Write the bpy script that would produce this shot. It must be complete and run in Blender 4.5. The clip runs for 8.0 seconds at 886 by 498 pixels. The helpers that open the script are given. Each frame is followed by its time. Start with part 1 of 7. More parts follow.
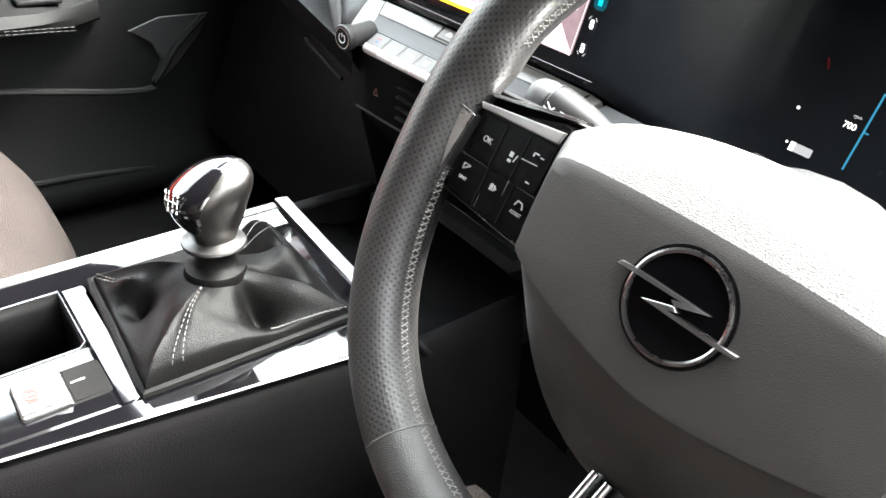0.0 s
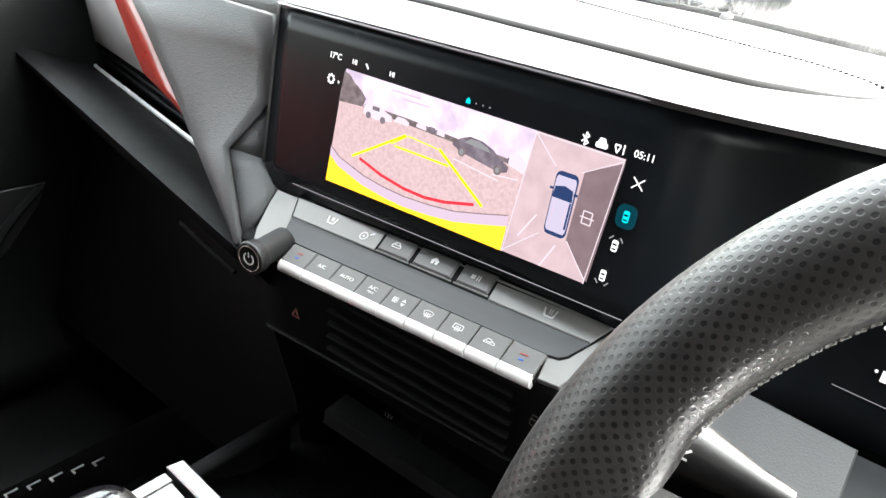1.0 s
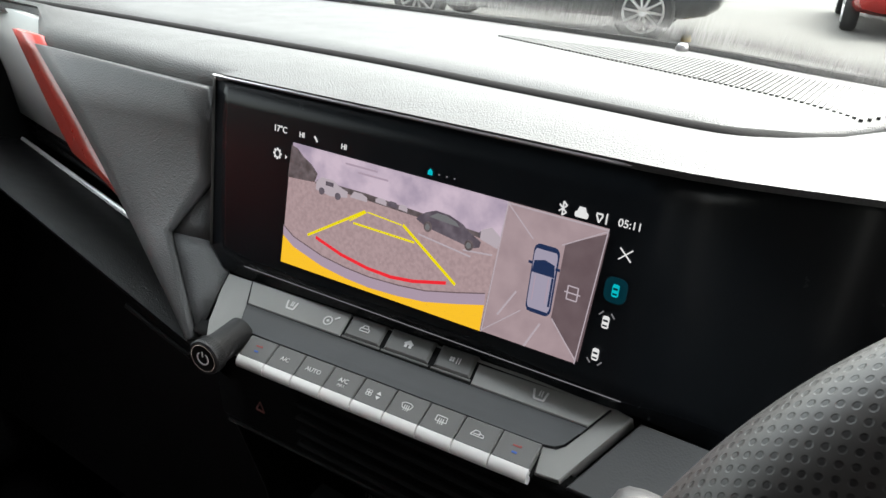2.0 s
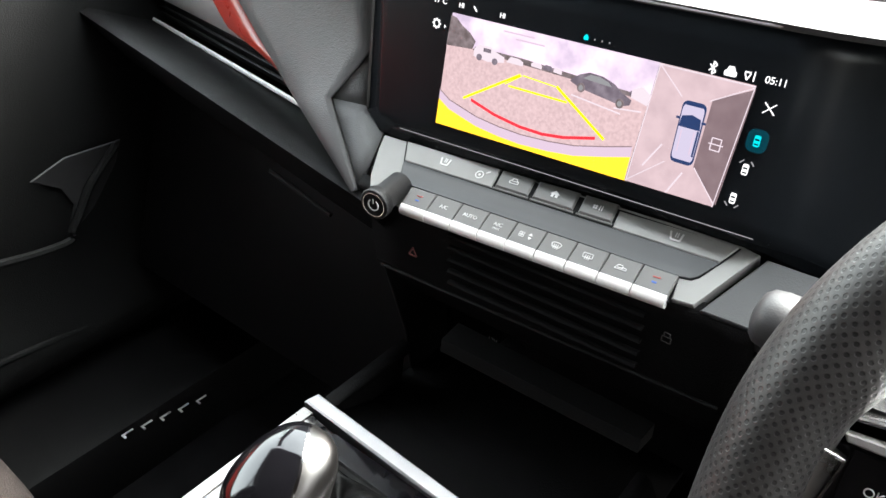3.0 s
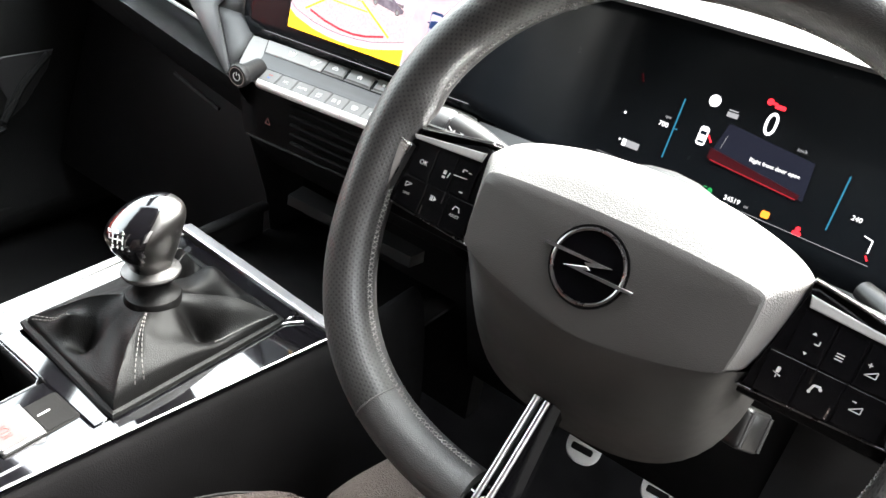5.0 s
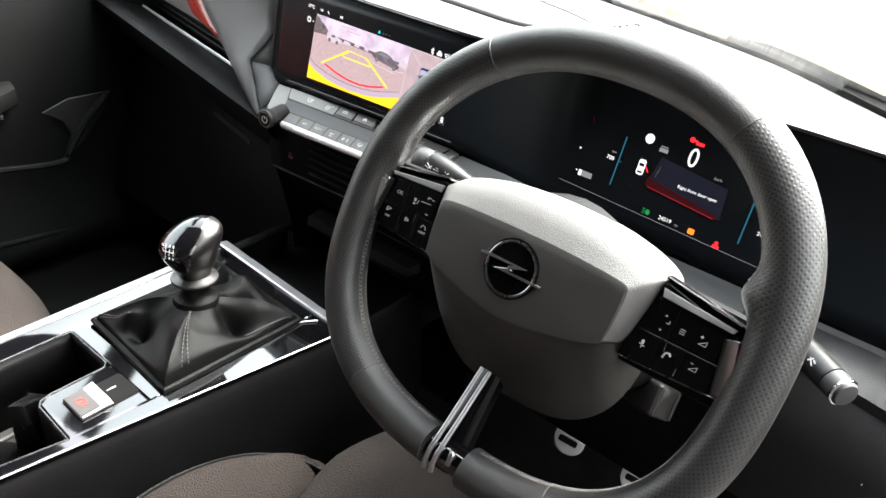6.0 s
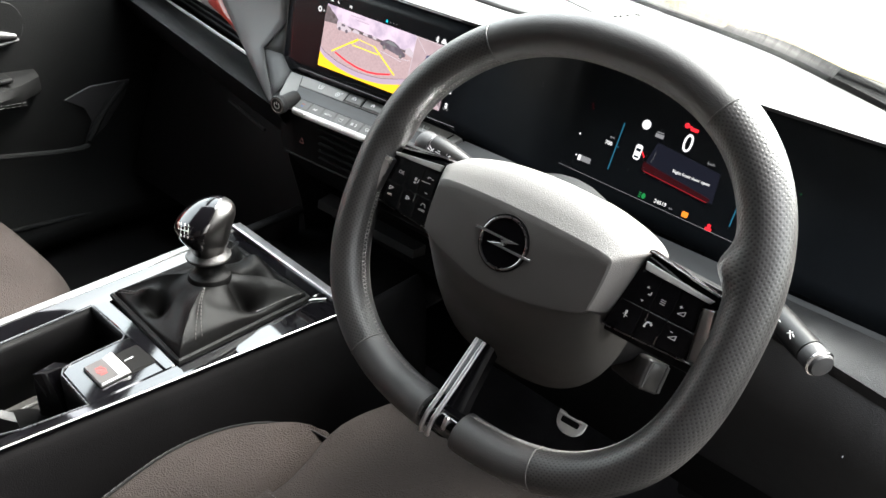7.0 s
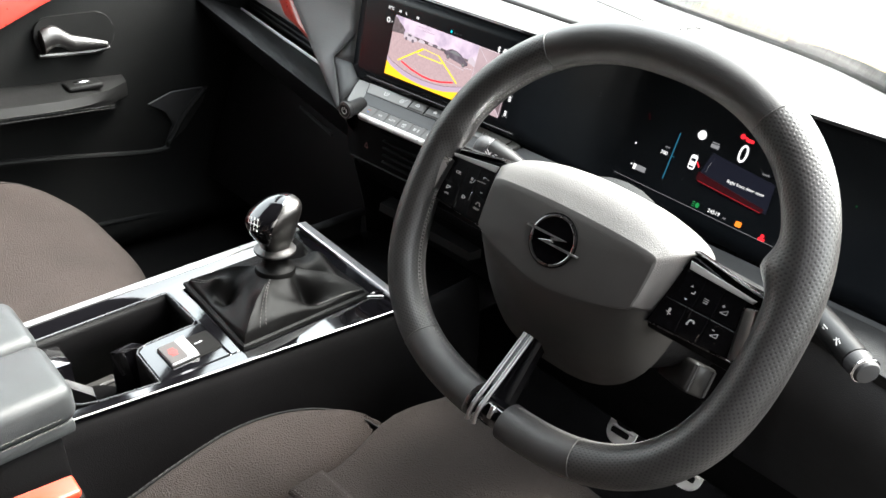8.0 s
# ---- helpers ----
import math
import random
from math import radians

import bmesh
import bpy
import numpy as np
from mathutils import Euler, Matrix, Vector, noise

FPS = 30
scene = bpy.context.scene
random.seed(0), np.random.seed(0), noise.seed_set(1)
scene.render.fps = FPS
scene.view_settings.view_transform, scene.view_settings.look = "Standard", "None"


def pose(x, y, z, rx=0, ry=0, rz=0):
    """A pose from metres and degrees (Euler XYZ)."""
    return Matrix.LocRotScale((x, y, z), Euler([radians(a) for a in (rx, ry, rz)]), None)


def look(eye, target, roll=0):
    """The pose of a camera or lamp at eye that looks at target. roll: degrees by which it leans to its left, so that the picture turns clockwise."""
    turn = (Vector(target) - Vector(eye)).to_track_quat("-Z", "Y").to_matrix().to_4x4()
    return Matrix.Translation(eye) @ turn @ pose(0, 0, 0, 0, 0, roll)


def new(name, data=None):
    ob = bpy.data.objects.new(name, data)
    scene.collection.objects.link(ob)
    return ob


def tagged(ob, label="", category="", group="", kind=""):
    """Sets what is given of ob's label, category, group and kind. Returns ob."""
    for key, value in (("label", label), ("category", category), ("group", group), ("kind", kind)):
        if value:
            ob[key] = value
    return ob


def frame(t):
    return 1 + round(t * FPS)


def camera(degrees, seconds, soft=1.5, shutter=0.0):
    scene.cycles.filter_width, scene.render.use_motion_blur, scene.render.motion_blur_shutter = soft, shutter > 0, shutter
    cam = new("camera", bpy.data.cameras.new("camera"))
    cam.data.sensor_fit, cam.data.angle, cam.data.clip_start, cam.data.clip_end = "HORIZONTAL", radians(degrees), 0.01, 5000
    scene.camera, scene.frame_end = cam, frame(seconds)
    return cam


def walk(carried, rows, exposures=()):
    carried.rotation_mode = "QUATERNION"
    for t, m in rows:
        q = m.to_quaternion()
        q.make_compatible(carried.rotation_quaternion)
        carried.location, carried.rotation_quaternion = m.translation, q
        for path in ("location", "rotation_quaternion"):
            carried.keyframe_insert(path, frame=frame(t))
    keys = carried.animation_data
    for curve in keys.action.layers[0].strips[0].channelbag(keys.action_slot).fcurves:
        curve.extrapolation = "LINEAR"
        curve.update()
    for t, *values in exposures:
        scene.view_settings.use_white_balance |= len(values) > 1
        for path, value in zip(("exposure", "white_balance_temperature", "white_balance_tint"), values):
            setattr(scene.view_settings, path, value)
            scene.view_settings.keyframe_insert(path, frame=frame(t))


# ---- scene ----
cam = camera(61.6, 8.0, soft=1.5)
PATH = [
    (0, (0.479, -0.351, 1.036), (-0.756, 0.734, -0.103), 6.1),
    (0.5, (0.371, -0.299, 1.046), (-0.842, 0.927, 0.035), 4.3),
    (1, (0.281, -0.266, 1.045), (-0.809, 1.139, 0.13), 5.1),
    (1.2, (0.251, -0.246, 1.049), (-0.804, 1.2, 0.155), 3.1),
    (2.3, (0.24, -0.232, 1.069), (-0.778, 1.261, 0.211), 1.4),
    (2.5, (0.235, -0.249, 1.078), (-0.757, 1.229, 0.167), 1.6),
    (3, (0.24, -0.322, 1.065), (-0.821, 0.965, -0.039), -0.1),
    (3.5, (0.266, -0.389, 1.039), (-0.771, 0.84, -0.151), 2.1),
    (4, (0.305, -0.412, 1.033), (-0.73, 0.846, -0.126), 6.6),
    (4.5, (0.405, -0.442, 1.067), (-0.64, 0.872, -0.021), 5.3),
    (5, (0.494, -0.465, 1.088), (-0.43, 0.935, 0.0), 7.9),
    (5.2, (0.531, -0.494, 1.11), (-0.41, 0.93, 0.067), 7.4),
    (6.3, (0.62, -0.548, 1.17), (-0.407, 0.801, 0.109), 5.9),
    (6.5, (0.63, -0.555, 1.17), (-0.4, 0.789, 0.105), 5.7),
    (7, (0.639, -0.558, 1.172), (-0.402, 0.773, 0.102), 5.9),
    (7.5, (0.663, -0.568, 1.176), (-0.45, 0.72, 0.126), 5.6),
    (8, (0.667, -0.579, 1.174), (-0.509, 0.655, 0.127), 5.0),
]
EXPOSURES = [(0.0, 5.15), (0.5, 5.0), (1.0, 4.25), (1.2, 3.95), (2.3, 2.95), (2.5, 2.95), (3.0, 4.15), (3.5, 5.05), (4.0, 5.25), (4.5, 5.15), (5.0, 4.85), (5.2, 4.65), (6.3, 3.92), (8.0, 3.95)]
walk(cam, [(t, look(eye, target, roll)) for t, eye, target, roll in PATH], EXPOSURES)

# ---- daylight: bright overcast sky ----
SUN_ROT, SUN_UP = radians(20), radians(48)
world = bpy.data.worlds.new("overcast_sky")
scene.world = world
world.use_nodes = True
wn, wl = world.node_tree.nodes, world.node_tree.links
sky = wn.new("ShaderNodeTexSky")
sky.sky_type, sky.sun_disc = "NISHITA", False
sky.sun_elevation, sky.sun_rotation = SUN_UP, SUN_ROT
sky.air_density, sky.dust_density, sky.ozone_density = 1.6, 5.0, 0.6
soften = wn.new("ShaderNodeHueSaturation")
soften.inputs["Saturation"].default_value = 0.22
wl.new(sky.outputs[0], soften.inputs["Color"])
wl.new(soften.outputs[0], wn["Background"].inputs["Color"])
wn["Background"].inputs["Strength"].default_value = 0.15
sun = new("sun", bpy.data.lights.new("sun", "SUN"))
sun.data.energy, sun.data.angle, sun.data.color = 0.7, radians(22), (1.0, 0.97, 0.92)
sun.matrix_world = look((0, 0, 0), (-math.sin(SUN_ROT) * math.cos(SUN_UP), -math.cos(SUN_ROT) * math.cos(SUN_UP), -math.sin(SUN_UP)))


# ---- materials ----
GAIN = 0.62


def mat(name, colour, rough=0.5, metal=0.0, var=0.15, var_scale=30.0, bump=0.0, bump_scale=600.0, coat=0.0, spec=0.5,
        sheen=0.0, rough_var=0.08, pattern="noise"):
    m = bpy.data.materials.new(name)
    m.use_nodes = True
    n, l = m.node_tree.nodes, m.node_tree.links
    b = n["Principled BSDF"]
    b.inputs["Metallic"].default_value = metal
    b.inputs["Coat Weight"].default_value = coat
    b.inputs["Coat Roughness"].default_value = 0.04
    b.inputs["Specular IOR Level"].default_value = spec
    b.inputs["Sheen Weight"].default_value = sheen
    co = n.new("ShaderNodeTexCoord")
    big = n.new("ShaderNodeTexNoise")
    big.inputs["Scale"].default_value, big.inputs["Detail"].default_value = var_scale, 5
    l.new(co.outputs["Object"], big.inputs["Vector"])
    ramp = n.new("ShaderNodeMapRange")
    ramp.inputs["From Min"].default_value, ramp.inputs["From Max"].default_value = 0.3, 0.7
    ramp.inputs["To Min"].default_value, ramp.inputs["To Max"].default_value = 1 - var, 1 + var
    l.new(big.outputs["Fac"], ramp.inputs["Value"])
    mul = n.new("ShaderNodeMix")
    mul.data_type, mul.blend_type = "RGBA", "MULTIPLY"
    mul.inputs["Factor"].default_value = 1.0
    mul.inputs["A"].default_value = (*[c * k * (GAIN if metal < 0.3 else 1.0) for c, k in zip(colour, (1.03, 1.0, 0.985))], 1)
    l.new(ramp.outputs[0], mul.inputs["B"])
    l.new(mul.outputs["Result"], b.inputs["Base Color"])
    rr = n.new("ShaderNodeMapRange")
    rr.inputs["To Min"].default_value, rr.inputs["To Max"].default_value = max(0.02, rough - rough_var), min(1, rough + rough_var)
    fine = n.new("ShaderNodeTexNoise")
    fine.inputs["Scale"].default_value, fine.inputs["Detail"].default_value = var_scale * 4, 6
    l.new(co.outputs["Object"], fine.inputs["Vector"])
    l.new(fine.outputs["Fac"], rr.inputs["Value"])
    l.new(rr.outputs[0], b.inputs["Roughness"])
    if bump:
        bp = n.new("ShaderNodeBump")
        bp.inputs["Strength"].default_value, bp.inputs["Distance"].default_value = bump, 0.001
        if pattern == "grain":
            t = n.new("ShaderNodeTexVoronoi")
            t.inputs["Scale"].default_value = bump_scale
            l.new(co.outputs["Object"], t.inputs["Vector"])
            l.new(t.outputs["Distance"], bp.inputs["Height"])
        elif pattern == "weave":
            t = n.new("ShaderNodeTexVoronoi")
            t.inputs["Scale"].default_value, t.inputs["Randomness"].default_value = bump_scale, 0.85
            l.new(co.outputs["Object"], t.inputs["Vector"])
            l.new(t.outputs["Distance"], bp.inputs["Height"])
        elif pattern == "holes":
            mp = n.new("ShaderNodeMapping")
            mp.inputs["Rotation"].default_value = (0, 0, radians(45))
            mp.inputs["Scale"].default_value = (bump_scale, bump_scale, 1)
            t = n.new("ShaderNodeTexVoronoi")
            t.voronoi_dimensions = "2D"
            t.inputs["Scale"].default_value, t.inputs["Randomness"].default_value = 1.0, 0.0
            l.new(co.outputs["UV"], mp.inputs["Vector"])
            l.new(mp.outputs[0], t.inputs["Vector"])
            mr = n.new("ShaderNodeMapRange")
            mr.inputs["From Min"].default_value, mr.inputs["From Max"].default_value = 0.20, 0.32
            l.new(t.outputs["Distance"], mr.inputs["Value"])
            l.new(mr.outputs[0], bp.inputs["Height"])
            hole = n.new("ShaderNodeMix")
            hole.data_type = "RGBA"
            hole.inputs["A"].default_value = (0.005, 0.005, 0.005, 1)
            l.new(mr.outputs[0], hole.inputs["Factor"])
            l.new(mul.outputs["Result"], hole.inputs["B"])
            l.new(hole.outputs["Result"], b.inputs["Base Color"])
        else:
            t = n.new("ShaderNodeTexNoise")
            t.inputs["Scale"].default_value, t.inputs["Detail"].default_value = bump_scale, 3
            l.new(co.outputs["Object"], t.inputs["Vector"])
            l.new(t.outputs["Fac"], bp.inputs["Height"])
        l.new(bp.outputs[0], b.inputs["Normal"])
    return m


def glow(name, colour, strength=1.0, noise_amt=0.0, noise_scale=60.0, other=None):
    """A lit picture element of a display."""
    m = bpy.data.materials.new(name)
    m.use_nodes = True
    n, l = m.node_tree.nodes, m.node_tree.links
    b = n["Principled BSDF"]
    b.inputs["Base Color"].default_value = (0.004, 0.006, 0.009, 1)
    b.inputs["Roughness"].default_value = 0.3
    b.inputs["Specular IOR Level"].default_value = 0.08
    b.inputs["Emission Color"].default_value = (*colour, 1)
    b.inputs["Emission Strength"].default_value = strength * 0.136
    if noise_amt:
        co, nz, mx = n.new("ShaderNodeTexCoord"), n.new("ShaderNodeTexNoise"), n.new("ShaderNodeMix")
        mr = n.new("ShaderNodeMapRange")
        nz.inputs["Scale"].default_value, nz.inputs["Detail"].default_value = noise_scale, 6
        mr.inputs["From Min"].default_value, mr.inputs["From Max"].default_value = 0.38, 0.66
        mr.inputs["To Max"].default_value = noise_amt
        mx.data_type = "RGBA"
        mx.inputs["A"].default_value = (*colour, 1)
        mx.inputs["B"].default_value = (*(other or [c * 0.5 for c in colour]), 1)
        l.new(co.outputs["Object"], nz.inputs["Vector"])
        l.new(nz.outputs["Fac"], mr.inputs["Value"])
        l.new(mr.outputs[0], mx.inputs["Factor"])
        l.new(mx.outputs["Result"], b.inputs["Emission Color"])
    return m


def clear_glass(name, tint=(0.93, 0.96, 0.95)):
    m = bpy.data.materials.new(name)
    m.use_nodes = True
    n, l = m.node_tree.nodes, m.node_tree.links
    n.remove(n["Principled BSDF"])
    clear, shine, fres, mix = n.new("ShaderNodeBsdfTransparent"), n.new("ShaderNodeBsdfGlossy"), n.new("ShaderNodeFresnel"), n.new("ShaderNodeMixShader")
    clear.inputs["Color"].default_value = (*tint, 1)
    shine.inputs["Roughness"].default_value = 0.0
    fres.inputs["IOR"].default_value = 1.035
    l.new(fres.outputs[0], mix.inputs[0])
    l.new(clear.outputs[0], mix.inputs[1])
    l.new(shine.outputs[0], mix.inputs[2])
    l.new(mix.outputs[0], n["Material Output"].inputs["Surface"])
    return m


LEATHER = mat("smooth_black_leather", (0.043, 0.0423, 0.042), 0.42, spec=0.58, bump=0.25, bump_scale=1400, pattern="grain", var_scale=40)
PERFORATED = mat("perforated_black_leather", (0.042, 0.0414, 0.041), 0.42, spec=0.55, bump=0.22, bump_scale=335, pattern="holes", var_scale=50)
BOOT_LEATHER = mat("soft_gaiter_leather", (0.0050, 0.0050, 0.0050), 0.42, spec=0.11, bump=0.3, bump_scale=1100, pattern="grain", var_scale=25)
ARM_LEATHER = mat("armrest_vinyl", (0.045, 0.05, 0.052), 0.45, bump=0.25, bump_scale=1300, pattern="grain")
# Hub greys hold the light: pale on the shoulder, darker on face and lower cover.
HUB_LIT = mat("hub_plastic_lit", (0.19, 0.187, 0.181), 0.5, bump=0.35, bump_scale=1300, pattern="grain", var=0.06)
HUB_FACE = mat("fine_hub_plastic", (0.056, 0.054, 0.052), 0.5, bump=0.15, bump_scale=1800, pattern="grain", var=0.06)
DISPLAY_SHELF = mat("mid_grey_shelf_plastic", (0.050, 0.051, 0.053), 0.5, bump=0.07, bump_scale=900, pattern="grain", var_scale=14)
PAD = mat("black_switch_gloss", (0.005, 0.005, 0.006), 0.22, spec=0.22, rough_var=0.04)
SHELF_GREY = mat("charcoal_plastic", (0.015, 0.015, 0.016), 0.55, bump=0.2, bump_scale=900, pattern="grain", var_scale=14)
HUB_SHADED = mat("hub_plastic_shaded", (0.027, 0.0256, 0.0242), 0.45, bump=0.1, bump_scale=1500, pattern="grain")
DASH_SKIN = mat("grained_dash_skin", (0.049, 0.049, 0.0487), 0.55, bump=0.4, bump_scale=900, pattern="grain", var=0.08, var_scale=9)
WEDGE = mat("dark_grey_dash_plastic", (0.128, 0.131, 0.135), 0.55, bump=0.3, bump_scale=900, pattern="grain", var=0.08, var_scale=12)
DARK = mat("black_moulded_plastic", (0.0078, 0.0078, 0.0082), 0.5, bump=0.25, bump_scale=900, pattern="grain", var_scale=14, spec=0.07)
DOOR_SKIN = mat("black_door_plastic", (0.0105, 0.011, 0.011), 0.55, bump=0.3, bump_scale=700, pattern="grain", var_scale=8, spec=0.12)
KEYGREY = mat("satin_grey_keys", (0.34, 0.34, 0.333), 0.42, spec=0.4, bump=0.08, bump_scale=1600, var=0.05)
KEYEDGE = mat("satin_chrome_key_edge", (0.85, 0.85, 0.84), 0.34, metal=0.3, var=0.04)
KEYDARK = mat("satin_dark_grey_keys", (0.20, 0.20, 0.197), 0.42, bump=0.08, bump_scale=1600, var=0.05, spec=0.3)
PIANO = mat("piano_black", (0.004, 0.004, 0.005), 0.05, spec=0.7, coat=0.8, rough_var=0.03, var_scale=60)
CHROME = mat("bright_chrome", (0.75, 0.75, 0.76), 0.12, metal=1.0, var=0.04, rough_var=0.05)
SATIN = mat("satin_silver", (0.45, 0.45, 0.46), 0.32, metal=1.0, var=0.06, rough_var=0.06)
DARKMETAL = mat("dark_satin_metal", (0.16, 0.16, 0.165), 0.28, metal=1.0, var=0.06)
PANEL = mat("black_display_glass", (0.011, 0.0135, 0.0165), 0.26, rough_var=0.03, var_scale=20, spec=0.14)
FABRIC = mat("brown_grey_seat_cloth", (0.038, 0.0305, 0.0275), 0.9, bump=1.0, bump_scale=650, pattern="weave", sheen=0.0, var=0.12, var_scale=14, spec=0.2)
SEAT_VINYL = mat("black_seat_vinyl", (0.011, 0.0105, 0.0105), 0.55, bump=0.25, bump_scale=1000, pattern="grain", spec=0.14)
INSERT = mat("satin_grey_insert", (0.62, 0.63, 0.62), 0.35, var=0.04, rough_var=0.02)
CARPET = mat("black_floor_carpet", (0.010, 0.010, 0.011), 0.95, bump=1.0, bump_scale=900, var=0.3, var_scale=25, spec=0.1)
LEDGE = mat("polished_ledge", (0.5, 0.5, 0.51), 0.16, metal=1.0, var=0.04)
THREAD = mat("grey_thread", (0.20, 0.195, 0.19), 0.7, var=0.2)
REDTRIM = mat("red_trim", (0.50, 0.045, 0.03), 0.3, var=0.06, coat=0.3)
BUCKLE = mat("red_buckle_plastic", (0.62, 0.06, 0.025), 0.35, var=0.05)
HEADLINER = mat("black_headliner", (0.022, 0.022, 0.022), 0.9, bump=0.5, bump_scale=900, var=0.06)
WHITE = mat("white_print", (0.95, 0.95, 0.95), 0.5, var=0.03)
HAZARD = mat("dull_red_print", (0.16, 0.05, 0.045), 0.5, var=0.03)
REDPRINT = mat("red_print", (0.42, 0.05, 0.045), 0.5, var=0.03)
BLUEPRINT = mat("blue_print", (0.05, 0.15, 0.6), 0.5, var=0.03)
STALK = mat("satin_black_stalk", (0.015, 0.015, 0.0153), 0.36, bump=0.05, bump_scale=1200, spec=0.32)
ADJUST = mat("grey_lever_plastic", (0.020, 0.0195, 0.019), 0.42, spec=0.4, var=0.05)
SWITCH_GREY = mat("switch_grey", (0.060, 0.054, 0.052), 0.45, var=0.05)
CHEEK = mat("brushed_metal_cheek", (0.30, 0.295, 0.29), 0.30, metal=1.0, var=0.06)
PEDAL = mat("worn_pedal_steel", (0.70, 0.70, 0.68), 0.40, metal=0.35, var=0.08)
LEVER = mat("dull_lever_metal", (0.10, 0.10, 0.10), 0.42, metal=1.0, var=0.05)
KNOB_SHELL = mat("satin_knob_shell", (0.095, 0.094, 0.092), 0.36, metal=1.0, var=0.04)
DULL_THREAD = mat("dull_thread", (0.09, 0.088, 0.085), 0.7, var=0.2)
# Console plastic made darker and duller to stand for shade on the driver's side.
SIDE_SHADED = mat("console_side_shaded", (0.0055, 0.0053, 0.0057), 0.8, spec=0.04, bump=0.25, bump_scale=900, pattern="grain", var=0.12)
WELL_MAT = mat("grey_rubber_mat", (0.030, 0.029, 0.028), 0.6, bump=0.2, bump_scale=500, var=0.2)
RUBBER = mat("black_rubber", (0.010, 0.010, 0.010), 0.85, bump=0.2, bump_scale=500, spec=0.08)
BRIGHT = mat("bright_satin_trim", (0.75, 0.75, 0.75), 0.24, metal=0.55, var=0.04)
KNOB_BLACK = mat("gloss_knob_face", (0.004, 0.004, 0.005), 0.08, spec=0.6, coat=0.2, rough_var=0.03)
ASPHALT = mat("worn_asphalt", (0.062, 0.060, 0.052), 0.9, bump=0.35, bump_scale=140, var=0.22, var_scale=0.5)
GLASS = clear_glass("window_glass")
TINTED = clear_glass("dark_tinted_glass", (0.10, 0.105, 0.10))
CAR_DARK = mat("dark_grey_car_paint", (0.035, 0.038, 0.042), 0.2, coat=0.8, var=0.03)
CAR_WHITE = mat("white_car_paint", (0.45, 0.45, 0.44), 0.25, coat=0.7, var=0.03)
CAR_RED = mat("red_car_paint", (0.45, 0.03, 0.025), 0.25, coat=0.8, var=0.03)
TYRE = mat("tyre_rubber", (0.012, 0.012, 0.012), 0.8, bump=0.3, bump_scale=150)
CARGLASS = mat("dark_car_glass", (0.01, 0.012, 0.014), 0.06, var=0.05)
BLOCKER_RENDER = mat("grey_wall_render", (0.22, 0.215, 0.205), 0.9, bump=0.8, bump_scale=60, var=0.15, var_scale=1.5)
YELLOW = mat("yellow_road_paint", (0.30, 0.21, 0.05), 0.85, var=0.75, var_scale=2.5)


# ---- builders ----
def mesh_of(name, bm, material, smooth=40):
    bmesh.ops.recalc_face_normals(bm, faces=bm.faces)
    me = bpy.data.meshes.new(name)
    bm.to_mesh(me)
    bm.free()
    for m in material if isinstance(material, (list, tuple)) else [material]:
        me.materials.append(m)
    if smooth:
        me.shade_smooth()
        me.set_sharp_from_angle(angle=radians(smooth))
    return me


def part(name, bm, material, parent, label="", smooth=40, solid=0.0, sub=0):
    ob = new(name, mesh_of(name, bm, material, smooth))
    if solid:
        md = ob.modifiers.new("thickness", "SOLIDIFY")
        md.thickness, md.offset = abs(solid), -1 if solid > 0 else 1
    if sub:
        md = ob.modifiers.new("smooth", "SUBSURF")
        md.levels = md.render_levels = sub
    ob.parent = parent
    if label:
        tagged(ob, label)
    return ob


def thing(name, m=None, label="", category="", group="", kind=""):
    ob = new(name)
    ob.empty_display_size = 0.05
    if m is not None:
        ob.matrix_world = m
    return tagged(ob, label, category, group, kind)


def single(name, bm, material, label="", category="", group="", kind="", smooth=40, solid=0.0, m=None):
    ob = part(name, bm, material, None, "", smooth, solid)
    if m is not None:
        ob.matrix_world = m
    return tagged(ob, label, category, group, kind)


def box(bm, x0, x1, y0, y1, z0, z1, bevel=0.0, seg=2, m=None):
    seg = 1 if bevel < 0.0025 else seg
    vs = [bm.verts.new((x, y, z)) for z in (z0, z1) for x, y in ((x0, y0), (x1, y0), (x1, y1), (x0, y1))]
    fs = [bm.faces.new([vs[i] for i in f]) for f in ((3, 2, 1, 0), (4, 5, 6, 7), (0, 1, 5, 4), (1, 2, 6, 5), (2, 3, 7, 6), (3, 0, 4, 7))]
    if bevel:
        es = list({e for f in fs for e in f.edges})
        out = bmesh.ops.bevel(bm, geom=es, offset=bevel, segments=seg, affect="EDGES", profile=0.5)
        vs = list({v for f in out["faces"] for v in f.verts} | {v for v in vs if v.is_valid})
    if m is not None:
        bmesh.ops.transform(bm, matrix=m, verts=[v for v in vs if v.is_valid])
    return bm


def prism(bm, outline, z0, z1, bevel=0.0, seg=2, m=None):
    """A slab with the given outline in x, y."""
    seg = 1 if bevel < 0.0025 else seg
    lo = [bm.verts.new((x, y, z0)) for x, y in outline]
    hi = [bm.verts.new((x, y, z1)) for x, y in outline]
    n = len(outline)
    top = bm.faces.new(hi)
    bm.faces.new(lo[::-1])
    for i in range(n):
        bm.faces.new((lo[i], lo[(i + 1) % n], hi[(i + 1) % n], hi[i]))
    vs = lo + hi
    if bevel:
        out = bmesh.ops.bevel(bm, geom=list(top.edges), offset=bevel, segments=seg, affect="EDGES", profile=0.5)
        vs = list({v for f in out["faces"] for v in f.verts} | {v for v in vs if v.is_valid})
    if m is not None:
        bmesh.ops.transform(bm, matrix=m, verts=vs)
    return bm


